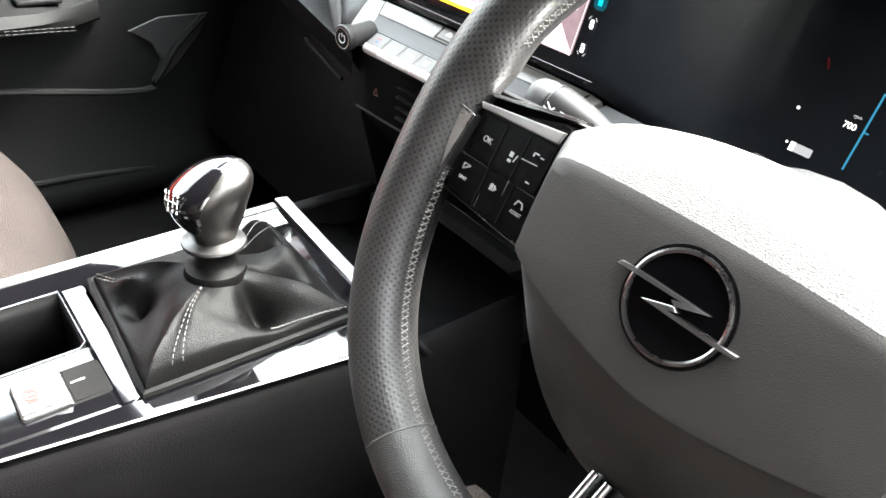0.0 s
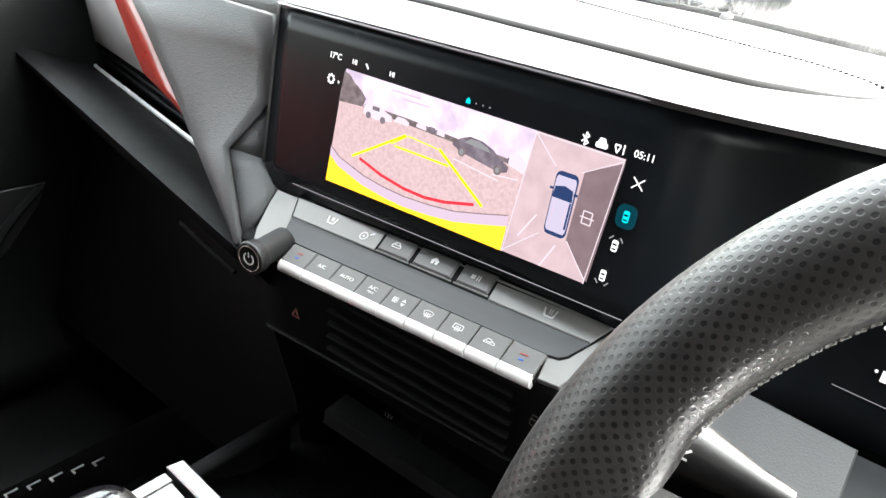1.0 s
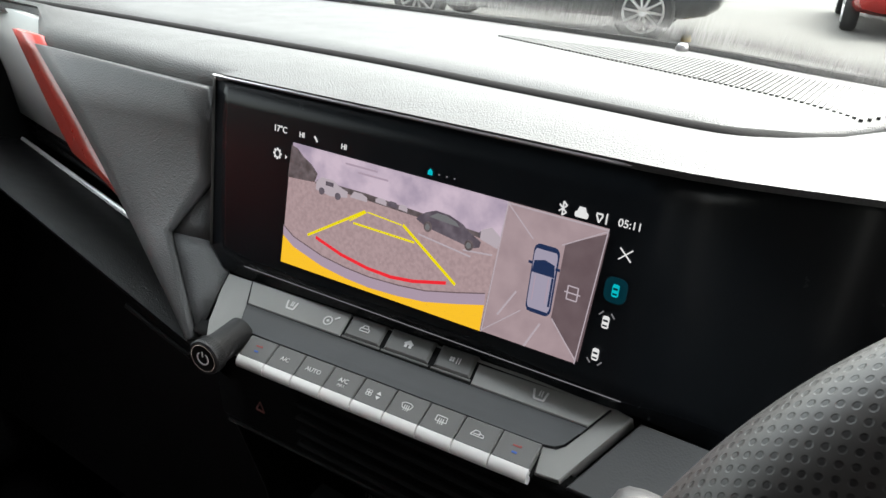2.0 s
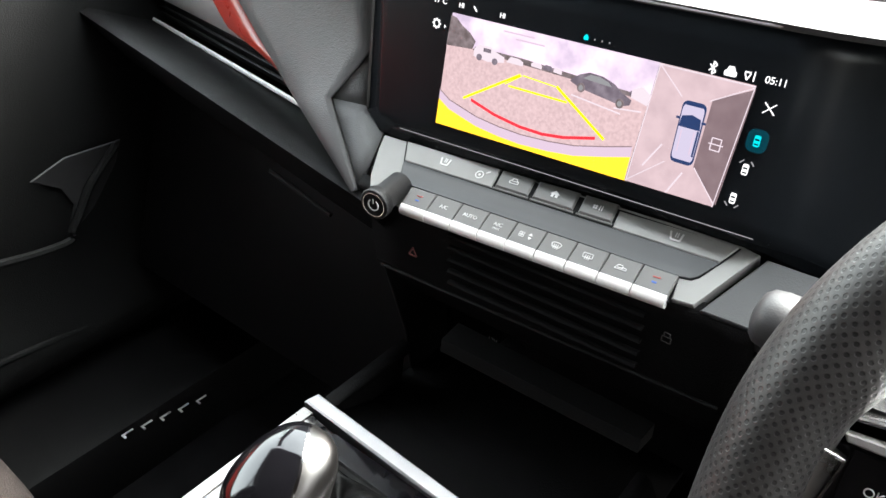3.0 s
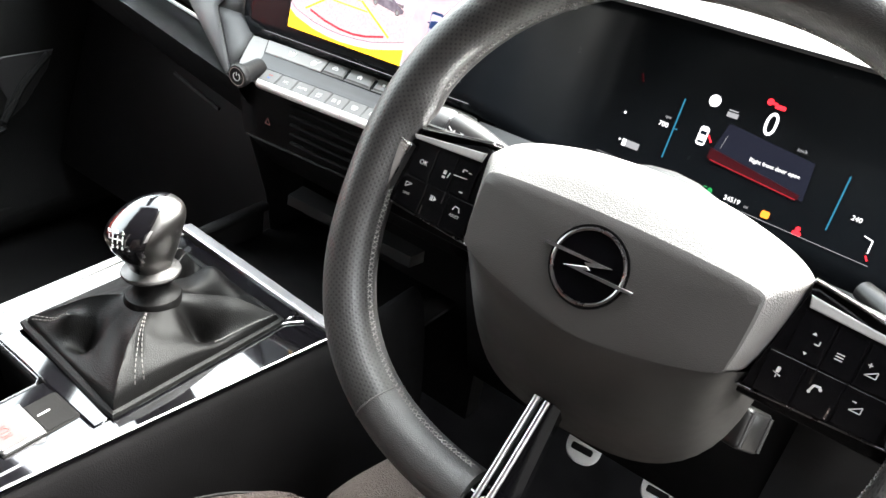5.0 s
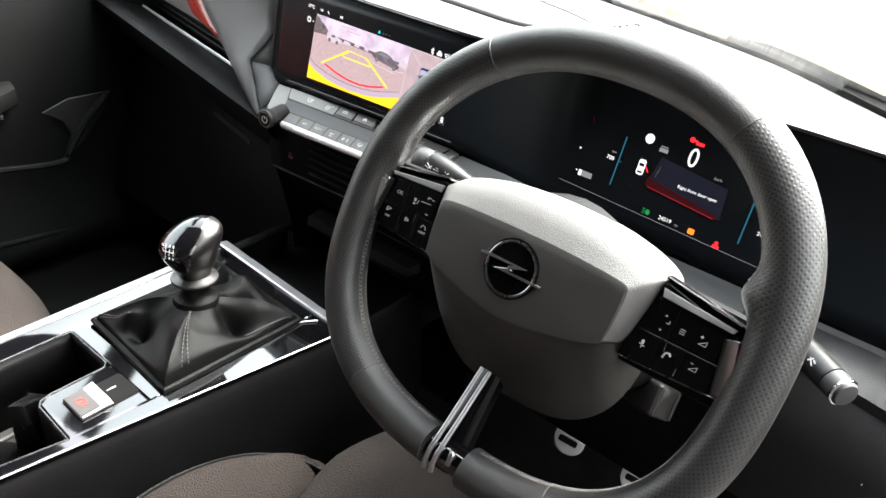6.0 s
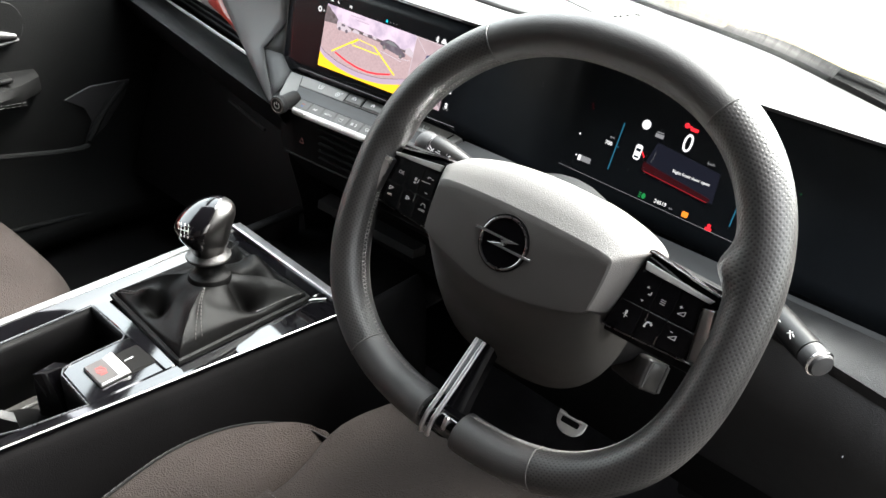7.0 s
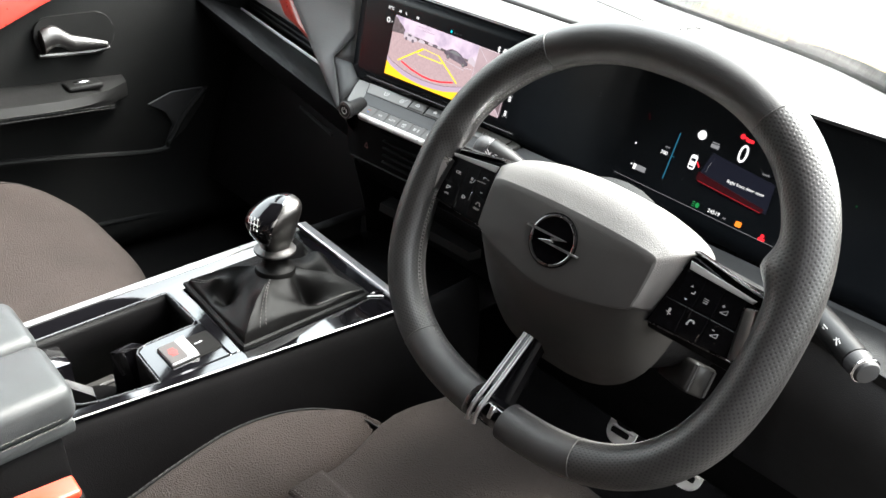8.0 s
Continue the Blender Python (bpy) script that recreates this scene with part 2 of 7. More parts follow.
def loft(bm, rings, closed=True, caps=True, uvs=None):
    vv = [[bm.verts.new(p) for p in r] for r in rings]
    layer = bm.loops.layers.uv.verify() if uvs else None
    n = len(rings[0])
    for i in range(len(rings) - 1):
        for j in range(n if closed else n - 1):
            k = (j + 1) % n
            f = bm.faces.new((vv[i][j], vv[i][k], vv[i + 1][k], vv[i + 1][j]))
            if uvs:
                for lp, (a, b) in zip(f.loops, ((i, j), (i, j + 1), (i + 1, j + 1), (i + 1, j))):
                    lp[layer].uv = uvs(a, b)
    if caps and closed:
        bm.faces.new(vv[0][::-1])
        bm.faces.new(vv[-1])
    return bm


def lathe(bm, profile, seg=32, m=None, caps=True):
    """profile: (radius, height) up the z axis."""
    rings = [[Vector((r * math.cos(2 * math.pi * k / seg), r * math.sin(2 * math.pi * k / seg), h)) for k in range(seg)] for r, h in profile]
    if m is not None:
        rings = [[m @ p for p in r] for r in rings]
    return loft(bm, rings, caps=caps)


def tube(bm, path, radius, seg=8, closed=False, flat=1.0):
    pts = [Vector(p) for p in path]
    rings = []
    for i, p in enumerate(pts):
        a = pts[i - 1] if i or closed else pts[0]
        b = pts[(i + 1) % len(pts)] if i < len(pts) - 1 or closed else pts[-1]
        d = (b - a).normalized()
        s = d.cross(Vector((0, 0, 1)) if abs(d.z) < 0.95 else Vector((0, 1, 0))).normalized()
        u = s.cross(d)
        rings.append([p + radius * (math.cos(q) * s + flat * math.sin(q) * u) for q in [2 * math.pi * k / seg for k in range(seg)]])
    if closed:
        rings.append(rings[0])
        return loft(bm, rings, caps=False)
    return loft(bm, rings)


def spline(pts, n):
    """Smooth points through the given ones."""
    pts = [Vector(p) for p in pts]
    out = []
    for i in range(len(pts) - 1):
        p0, p1, p2, p3 = pts[max(i - 1, 0)], pts[i], pts[i + 1], pts[min(i + 2, len(pts) - 1)]
        for k in range(n):
            t = k / n
            out.append(0.5 * ((2 * p1) + (p2 - p0) * t + (2 * p0 - 5 * p1 + 4 * p2 - p3) * t * t + (3 * p1 - p0 - 3 * p2 + p3) * t ** 3))
    return out + [pts[-1]]


def stitches(bm, path, length=0.005, gap=0.002, radius=0.0005):
    """A row of single stitches along a path."""
    pts = [Vector(p) for p in path]
    run, left, on = 0.0, length, True
    start = pts[0]
    pos, i = pts[0].copy(), 0
    while i < len(pts) - 1:
        d = pts[i + 1] - pos
        if d.length > left:
            pos = pos + d.normalized() * left
            if on:
                tube(bm, [start, (start + pos) / 2, pos], radius, 5)
            start, on = pos.copy(), not on
            left = length if on else gap
        else:
            left -= d.length
            pos = pts[i + 1].copy()
            i += 1
    return bm


def lettering(name, words, size, m, material, parent, thick=0.0002, label=""):
    cu = bpy.data.curves.new(name, "FONT")
    cu.body, cu.size, cu.align_x, cu.align_y, cu.extrude = words, size, "CENTER", "CENTER", thick
    tmp = bpy.data.objects.new(name, cu)
    scene.collection.objects.link(tmp)
    me = bpy.data.meshes.new_from_object(tmp.evaluated_get(bpy.context.evaluated_depsgraph_get()))
    bpy.data.objects.remove(tmp)
    me.materials.clear()
    me.materials.append(material)
    ob = new(name, me)
    ob.parent = parent
    ob.matrix_basis = m
    return tagged(ob, label) if label else ob


def patch(bm, pts, m=None):
    """A thin plate, 0.3 mm, in local x, y."""
    return prism(bm, pts, 0.0, 0.0003, m=m)


def disc(cx, cy, rx, ry=None, n=20):
    ry = ry or rx
    return [(cx + rx * math.cos(2 * math.pi * k / n), cy + ry * math.sin(2 * math.pi * k / n)) for k in range(n)]


def rect(x0, x1, y0, y1):
    return [(x0, y0), (x1, y0), (x1, y1), (x0, y1)]


def rrect(x0, x1, y0, y1, r, n=4):
    out = []
    for cx, cy, a in ((x1 - r, y0 + r, -90), (x1 - r, y1 - r, 0), (x0 + r, y1 - r, 90), (x0 + r, y0 + r, 180)):
        out += [(cx + r * math.cos(radians(a + 90 * k / n)), cy + r * math.sin(radians(a + 90 * k / n))) for k in range(n + 1)]
    return out


def bar(p, q, w):
    """A thin straight stroke from p to q as an outline."""
    d = Vector((q[0] - p[0], q[1] - p[1])).normalized()
    s = Vector((-d.y, d.x)) * w / 2
    return [(p[0] + s.x, p[1] + s.y), (p[0] - s.x, p[1] - s.y), (q[0] - s.x, q[1] - s.y), (q[0] + s.x, q[1] + s.y)]


# ---- outside: asphalt yard and parked cars ----
def yard_z(y):
    """The yard falls away gently before the car."""
    return -0.08 - 0.035 * min(max(y, 0.0), 30.0)


def ground():
    bm = bmesh.new()
    n = 13
    rows = []
    for i in range(n + 1):
        y = (-400, -120, -40, -12, -4, 0, 4, 10, 20, 30, 60, 120, 250, 400)[i]
        rows.append([(-400 + 800 * (j / n), y, yard_z(y)) for j in range(n + 1)])
    loft(bm, rows, closed=False)
    single("ground", bm, ASPHALT, "worn grey asphalt of a parking yard", "ground", kind="structure")
    bm = bmesh.new()
    line = [(-2.6, 5.75), (-1.15, 5.20), (0.0, 4.82), (1.6, 4.32), (4.0, 3.6)]
    loft(bm, [[(x, y + d, yard_z(y + d) + 0.004) for d in (0.0, 0.15, 0.30)] for x, y in line], closed=False)
    single("road_marking", bm, YELLOW, "faded yellow line painted on the asphalt", "road marking", kind="structure")
    bm = bmesh.new()
    lathe(bm, [(0.001, 0.0), (0.055, 0.0), (0.06, 0.03), (0.045, 0.08), (0.02, 0.11), (0.001, 0.112)], 12, pose(-2.44, 8.50, -0.377))
    single("marker_cone", bm, YELLOW, "small yellow marker on the asphalt", "marker")


def parked_car(m, paint, label):
    """A hatchback: body lofted along its length, with cabin, glass, lamps and wheels."""
    root = thing("parked_car", m, label, "car", "cars parked across the yard")
    bm = bmesh.new()
    stations = [(-2.15, 0.62, 0.45, 0.62), (-2.05, 0.78, 0.25, 0.78), (-1.6, 0.86, 0.2, 0.9), (-0.7, 0.89, 0.2, 0.96), (0.6, 0.89, 0.2, 0.97),
                (1.5, 0.87, 0.2, 0.98), (2.0, 0.8, 0.25, 0.9), (2.12, 0.68, 0.42, 0.75)]
    rings = []
    for x, w, lo, hi in stations:
        mid = lo + (hi - lo) * 0.62
        rings.append([(x, y, z) for y, z in ((-w * 0.92, lo), (-w, lo + 0.12), (-w, mid), (-w * 0.93, hi), (0, hi + 0.03), (w * 0.93, hi), (w, mid), (w, lo + 0.12), (w * 0.92, lo))])
    loft(bm, rings)
    part("body", bm, paint, root, sub=1)
    bm = bmesh.new()
    cab = [(-0.95, 0.78, 0.95, 0.97), (-0.2, 0.66, 0.95, 1.4), (0.5, 0.64, 0.95, 1.46), (1.2, 0.62, 0.95, 1.4), (1.85, 0.72, 0.95, 1.0)]
    loft(bm, [[(x, y, z) for y, z in ((-0.8, lo), (-w - 0.03, lo + (hi - lo) * 0.5), (-w, hi - 0.03), (-w * 0.8, hi), (w * 0.8, hi), (w, hi - 0.03), (w + 0.03, lo + (hi - lo) * 0.5), (0.8, lo))] for x, w, lo, hi in cab])
    part("cabin_glass", bm, CARGLASS, root, "dark tinted windows")
    bm = bmesh.new()
    loft(bm, [[(x, y, z) for y, z in ((-w - 0.012, hi - 0.05), (-w * 0.8, hi + 0.012), (w * 0.8, hi + 0.012), (w + 0.012, hi - 0.05))] for x, w, lo, hi in cab[1:4]])
    part("roof", bm, paint, root)
    for s in (-1, 1):
        for x in (-0.18, 0.55, 1.25):
            bm = bmesh.new()
            tube(bm, [(x, s * 0.83, 0.94), (x + 0.03, s * 0.72, 1.2), (x + 0.06, s * 0.665, 1.4)], 0.03, 6)
            part("pillar", bm, paint, root)
        for x in (-1.32, 1.3):
            wheel = thing("wheel", None)
            wheel.parent, wheel.matrix_basis = root, pose(x, s * 0.8, 0.33, 90 * s)
            bm = bmesh.new()
            lathe(bm, [(0.2, -0.09), (0.3, -0.1), (0.33, -0.06), (0.33, 0.06), (0.3, 0.1), (0.2, 0.09)], 36)
            part("tyre", bm, TYRE, wheel)
            bm = bmesh.new()
            lathe(bm, [(0.001, -0.11), (0.05, -0.115), (0.06, -0.1)], 16)
            for k in range(10):
                a = 2 * math.pi * k / 10
                tube(bm, [(0.04 * math.cos(a), 0.04 * math.sin(a), -0.105), (0.22 * math.cos(a + 0.1), 0.22 * math.sin(a + 0.1), -0.095)], 0.016, 6)
            tube(bm, [(0.215 * math.cos(q), 0.215 * math.sin(q), -0.09) for q in [2 * math.pi * k / 28 for k in range(28)]], 0.016, 6, closed=True)
            part("rim", bm, SATIN, wheel, "silver spoked alloy rim")
        bm = bmesh.new()
        box(bm, -2.16, -1.95, s * 0.58 - 0.15, s * 0.58 + 0.15, 0.62, 0.74, 0.03)
        part("headlight", bm, WHITE, root)
        bm = bmesh.new()
        box(bm, 1.98, 2.13, s * 0.62 - 0.12, s * 0.62 + 0.12, 0.7, 0.86, 0.03)
        part("tail_light", bm, REDTRIM, root)
    bm = bmesh.new()
    box(bm, -2.175, -2.15, -0.26, 0.26, 0.36, 0.47, 0.004)
    part("plate", bm, WHITE, root, "plain white plate")
    return root


def blocker_wall():
    """Plain plastered wall, unseen, added behind the driver's door to block side light."""
    bm = bmesh.new()
    box(bm, 1.75, 1.95, -5.0, -0.45, -0.2, 2.9, 0.01)
    single("wall_light_block", bm, BLOCKER_RENDER, "unseen grey rendered wall added to block side light", "wall", kind="structure")


# ---- the car's shell round the camera ----
def shell():
    floor_bm = bmesh.new()
    box(floor_bm, -0.78, 0.78, -2.2, 0.75, 0.17, 0.2)
    single("floor", floor_bm, CARPET, "black carpeted car floor", "floor", kind="structure")
    bm = bmesh.new()
    rows = []
    for i in range(13):
        x = -0.76 + 1.52 * i / 12
        a = 1 - (x / 0.76) ** 2
        rows.append([(x, y, 1.345 + 0.07 * a + dz) for y, dz in ((-0.06 - 0.1 * (1 - a), -0.03), (-0.3, 0.02), (-0.9, 0.04), (-1.5, 0.0), (-2.0, -0.08), (-2.3, -0.2))])
    loft(bm, rows, closed=False)
    single("ceiling", bm, HEADLINER, "black cloth headliner under the car roof", "ceiling", kind="structure", solid=-0.03)
    bm = bmesh.new()
    box(bm, -0.8, 0.8, 0.47, 0.52, 0.2, 0.83)
    single("firewall", bm, DARK, "black bulkhead behind the dashboard", "bulkhead", kind="structure")
    bm = bmesh.new()
    box(bm, -0.78, 0.78, -2.3, -2.25, 0.2, 0.95, 0.01)
    single("wall_rear", bm, DARK, "black rear panel of the cabin", "wall", kind="structure")
    bm = bmesh.new()
    box(bm, -0.66, 0.66, -1.75, -1.2, 0.2, 0.52, 0.05)
    box(bm, -0.66, 0.66, -2.0, -1.72, 0.45, 1.08, 0.06, m=None)
    single("rear_seat", bm, FABRIC, "dark brown cloth rear bench seat", "seat")
    for s, name in ((-1, "pillar_left"), (1, "pillar_right")):
        bm = bmesh.new()
        tube(bm, spline([(s * 0.79, 0.49, 0.88), (s * 0.74, 0.22, 1.12), (s * 0.68, -0.08, 1.36)] if s < 0 else [(0.80, 0.17, 0.88), (0.75, 0.06, 1.12), (0.68, -0.10, 1.36)], 5), 0.045, 10, flat=0.7)
        tube(bm, [(s * 0.8, -0.78, 0.25), (s * 0.79, -0.8, 0.9), (s * 0.69, -0.84, 1.38)], 0.06, 10)
        tube(bm, [(s * 0.78, -1.9, 0.25), (s * 0.77, -1.95, 0.9), (s * 0.68, -2.0, 1.3)], 0.08, 10)
        single(name, bm, DARK, "dark trimmed roof pillars beside the doors", "pillar", kind="structure")
        bm = bmesh.new()
        box(bm, s * 0.8 - 0.03, s * 0.8 + 0.03, -2.2, -0.8, 0.2, 0.93, 0.01)
        single("wall_left" if s < 0 else "wall_right", bm, DARK, "black rear door lining", "wall", kind="structure")
        bm = bmesh.new()
        box(bm, s * 0.69 - 0.14, s * 0.69 + 0.14, -0.8, 0.6, 0.17, 0.30, 0.02)
        single("sill_left" if s < 0 else "sill_right", bm, DARK, "black plastic door sill", "sill", kind="structure")
    bm = bmesh.new()
    # Unseen rear panes; the dark tint is added to cut light from behind.
    for i, (pts, label) in enumerate((([(-0.775, -2.2, 0.93), (-0.775, -0.86, 0.93), (-0.70, -0.90, 1.34), (-0.70, -2.1, 1.28)], "unseen rear side window, tint added to cut light"),
                                      ([(0.775, -2.2, 0.93), (0.775, -0.86, 0.93), (0.70, -0.90, 1.34), (0.70, -2.1, 1.28)], "unseen rear side window, tint added to cut light"),
                                      ([(-0.74, -2.27, 0.95), (0.74, -2.27, 0.95), (0.66, -2.2, 1.22), (-0.66, -2.2, 1.22)], "unseen tailgate window, tint added to cut light"))):
        bm2 = bmesh.new()
        bm2.faces.new([bm2.verts.new(p) for p in pts])
        single("window_%d" % (i + 2), bm2, TINTED, label, "window", kind="structure", solid=0.004)
    foot = [(x, far_y(x) + 0.008, 0.935) for x in frange(-0.76, 0.76, 17)]
    loft(bm, [[(x * (1 - 0.145 * u), y * (1 - u) + (-0.08) * u, z + (1.375 - z) * u) for x, y, z in foot] for u in (0.0, 0.25, 0.5, 0.75, 1.0)], closed=False)
    wind = single("window_windscreen", bm, GLASS, "clear curved windscreen", "windscreen", kind="structure", solid=0.005)
    wind.visible_shadow = False


def passenger_door():
    """Closed front passenger door with pull handle, armrest, pocket and window."""
    door = thing("passenger_door", None, "black car door panel with chrome pull handle and armrest", "door")
    X = -0.70
    bm = bmesh.new()
    prof = [(-0.03, 0.30), (0.008, 0.34), (0.010, 0.37), (-0.002, 0.395), (-0.015, 0.5), (-0.01, 0.53), (-0.012, 0.62), (-0.005, 0.72), (-0.015, 0.84), (-0.03, 0.9), (-0.05, 0.915)]
    rows = []
    for i in range(25):
        y = -0.78 + 1.36 * i / 24
        fade = max(0.0, min(1.0, (0.45 - y) / 0.3))
        rows.append([(X + dx * (fade if dx > 0 else 1), y, z) for dx, z in prof])
    loft(bm, rows, closed=False)
    part("panel", bm, DOOR_SKIN, door, solid=0.04)
    # armrest ledge with its rolled end
    bm = bmesh.new()
    ring = []
    for i in range(16):
        y = -0.75 + 0.70 * i / 15
        k = 1.0 if y < -0.2 else max(0.15, math.cos((y + 0.2) / 0.16 * math.pi / 2) ** 0.6) if y < -0.045 else 0.15
        z = 0.69 - 0.06 * (y + 0.25)
        ring.append([(X + 0.09 * k * math.cos(q) - 0.01, y, z - 0.022 + 0.022 * math.copysign(abs(math.sin(q)) ** 0.6, math.sin(q))) for q in [2 * math.pi * j / 14 for j in range(14)]])
    loft(bm, ring)
    part("armrest", bm, DOOR_SKIN, door, "stitched black armrest")
    bm = bmesh.new()
    for dz in (-0.022, -0.030):
        stitches(bm, [(X + 0.078, -0.72 + 0.62 * i / 30, 0.69 - 0.06 * (-0.72 + 0.62 * i / 30 + 0.25) - 0.012 + dz * 0.6) for i in range(31)], 0.006, 0.003, 0.0004)
    part("stitching", bm, DULL_THREAD, door)
    bm = bmesh.new()
    box(bm, X + 0.012, X + 0.050, -0.165, -0.105, 0.680, 0.6895, 0.004, 3)
    part("window_switch", bm, DOOR_SKIN, door)
    bm = bmesh.new()
    box(bm, X + 0.026, X + 0.034, -0.150, -0.122, 0.688, 0.6920, 0.0015)
    part("switch_cap", bm, CHROME, door, "chrome switch lever")
    # pull handle: recess, lever and chrome
    bm = bmesh.new()
    prism(bm, rrect(-0.19, -0.055, 0.73, 0.80, 0.03, 8), -0.004, 0.0012, 0.001, m=Matrix(((0, 0, 1, X + 0.002), (1, 0, 0, 0), (0, 1, 0, 0), (0, 0, 0, 1))))
    part("handle_recess", bm, DOOR_SKIN, door)
    bm = bmesh.new()
    rings = []
    for i in range(12):
        t = i / 11
        y = -0.183 + 0.108 * t
        zc, h, w = 0.763 - 0.018 * t + 0.012 * math.sin(min(1, t * 2.4) * math.pi), 0.016 * (1 - t) ** 0.8 + 0.005, 0.010 * (1 - t) + 0.005
        rings.append([(X + 0.016 + w * math.cos(q), y, zc + h * math.sin(q)) for q in [2 * math.pi * j / 12 for j in range(12)]])
    loft(bm, rings)
    part("pull_handle", bm, LEVER, door, "bright chrome door release lever")
    bm = bmesh.new()
    tube(bm, [(X + 0.012, -0.19, 0.74), (X + 0.013, -0.1, 0.735), (X + 0.011, -0.07, 0.738)], 0.004, 8)
    part("handle_trim", bm, LEVER, door)
    # map pocket edge and the paler insert shape
    bm = bmesh.new()
    tube(bm, spline([(X - 0.005, -0.7, 0.60), (X + 0.012, -0.285, 0.565), (X + 0.014, -0.02, 0.52), (X + 0.01, 0.02, 0.535), (X + 0.004, 0.06, 0.58), (X, 0.11, 0.62)], 6), 0.006, 8)
    part("pocket_edge", bm, DOOR_SKIN, door)
    bm = bmesh.new()
    mm = Matrix(((0, 0, 1, X - 0.004), (1, 0, 0, 0), (0, 1, 0, 0), (0, 0, 0, 1)))
    prism(bm, [(-0.01, 0.612), (0.04, 0.628), (0.12, 0.625), (0.105, 0.595), (0.06, 0.545), (0.01, 0.512), (0.035, 0.56), (0.025, 0.59)], 0, 0.0025, 0.0012, m=mm)
    part("pocket_insert", bm, SHELF_GREY, door, "paler grey moulded insert")
    bm = bmesh.new()
    tube(bm, [(X + 0.002, -0.7, 0.42), (X + 0.004, -0.14, 0.388), (X + 0.002, 0.2, 0.352)], 0.005, 8)
    part("lower_edge", bm, DOOR_SKIN, door)
    bm = bmesh.new()
    prism(bm, [(-0.70, 0.625), (-0.45, 0.70), (-0.30, 0.765), (-0.17, 0.822), (-0.08, 0.862), (-0.02, 0.868), (-0.70, 0.868)], 0, 0.014, 0.004, m=mm)
    part("red_insert", bm, REDTRIM, door, "slanted red accent panel")
    # window
    bm = bmesh.new()
    loft(bm, [[(-0.745, y, 0.905) for y in (-0.76, 0.5)], [(-0.69, y, 1.33) for y in (-0.8, -0.05)]], closed=False)
    pane = part("window_pane", bm, GLASS, door, solid=0.004)
    pane.visible_shadow = False


def driver_door():
    """The driver's door, standing open: plain lining, armrest, handle and a clear pane."""
    m = Matrix.Translation((0.845, 0.26, 0)) @ pose(0, 0, 0, 0, 0, 62)
    door = thing("driver_door", m, "black car door panel standing wide open with a clear window", "door")
    bm = bmesh.new()
    prof = [(0.03, 0.30), (-0.008, 0.34), (-0.010, 0.37), (0.002, 0.395), (0.015, 0.5), (0.010, 0.53), (0.012, 0.62), (0.005, 0.72), (0.015, 0.84), (0.03, 0.9), (0.05, 0.915)]
    loft(bm, [[(dx, y, z) for dx, z in prof] for y in frange(-1.02, 0.0, 12)], closed=False)
    part("panel", bm, DOOR_SKIN, door, solid=0.05)
    bm = bmesh.new()
    loft(bm, [[(0.01 - 0.075 * math.cos(q), y, 0.665 + 0.03 * math.sin(q)) for q in frange(0, 2 * math.pi, 15)[:-1]] for y in frange(-0.98, -0.22, 10)])
    part("armrest", bm, DOOR_SKIN, door)
    bm = bmesh.new()
    tube(bm, [(-0.012, -0.40, 0.765), (-0.016, -0.33, 0.770), (-0.010, -0.28, 0.768)], 0.008, 10, flat=0.6)
    part("pull_handle", bm, LEVER, door)
    bm = bmesh.new()
    loft(bm, [[(0.045, y, 0.905) for y in (-1.0, 0.10)], [(-0.06, y, 1.33) for y in (-1.02, -0.30)]], closed=False)
    pane = part("window_pane", bm, GLASS, door, solid=0.004)
    pane.visible_shadow = False
    bm = bmesh.new()
    tube(bm, [(0.045, 0.06, 0.905), (-0.06, -0.31, 1.335), (-0.06, -1.02, 1.335), (0.045, -1.02, 0.905)], 0.018, 8)
    part("window_frame", bm, DARK, door)


def sill_badge():
    """Model lettering on the sill, kept as plain strokes."""
    bm = bmesh.new()
    for k in range(5):
        y = -0.060 + 0.0255 * k
        x = -0.537 + 0.0058 * k
        box(bm, x - 0.003, x + 0.006, y, y + 0.003, 0.3005, 0.302)
        box(bm, x - 0.003, x - 0.0005, y + 0.003, y + 0.017, 0.3005, 0.302)
    single("sill_badge", bm, BRIGHT, "row of plain silver strokes on the sill", "badge")


# ---- dashboard ----
def smooth01(t):
    t = max(0.0, min(1.0, t))
    return t * t * (3 - 2 * t)


def panel_point(x, z, out=0.0):
    """A point of the black display panel: upright in the middle of the car, set back before the driver."""
    s = smooth01((x - 0.135) / 0.115)
    y = (0.066 + 0.16 * (z - 0.84)) * (1 - s) + (0.148 + 0.3 * (z - 0.8)) * s
    return Vector((x, y - out, z))


def panel_top(x):
    return 0.949 - 0.010 * smooth01((x - 0.14) / 0.12)


def panel_low(x):
    return 0.8225 + 0.055 * min(max(x, -0.14) + 0.07, 0.125) - 0.058 * smooth01((x - 0.14) / 0.10)


def frange(a, b, n):
    return [a + (b - a) * i / (n - 1) for i in range(n)]


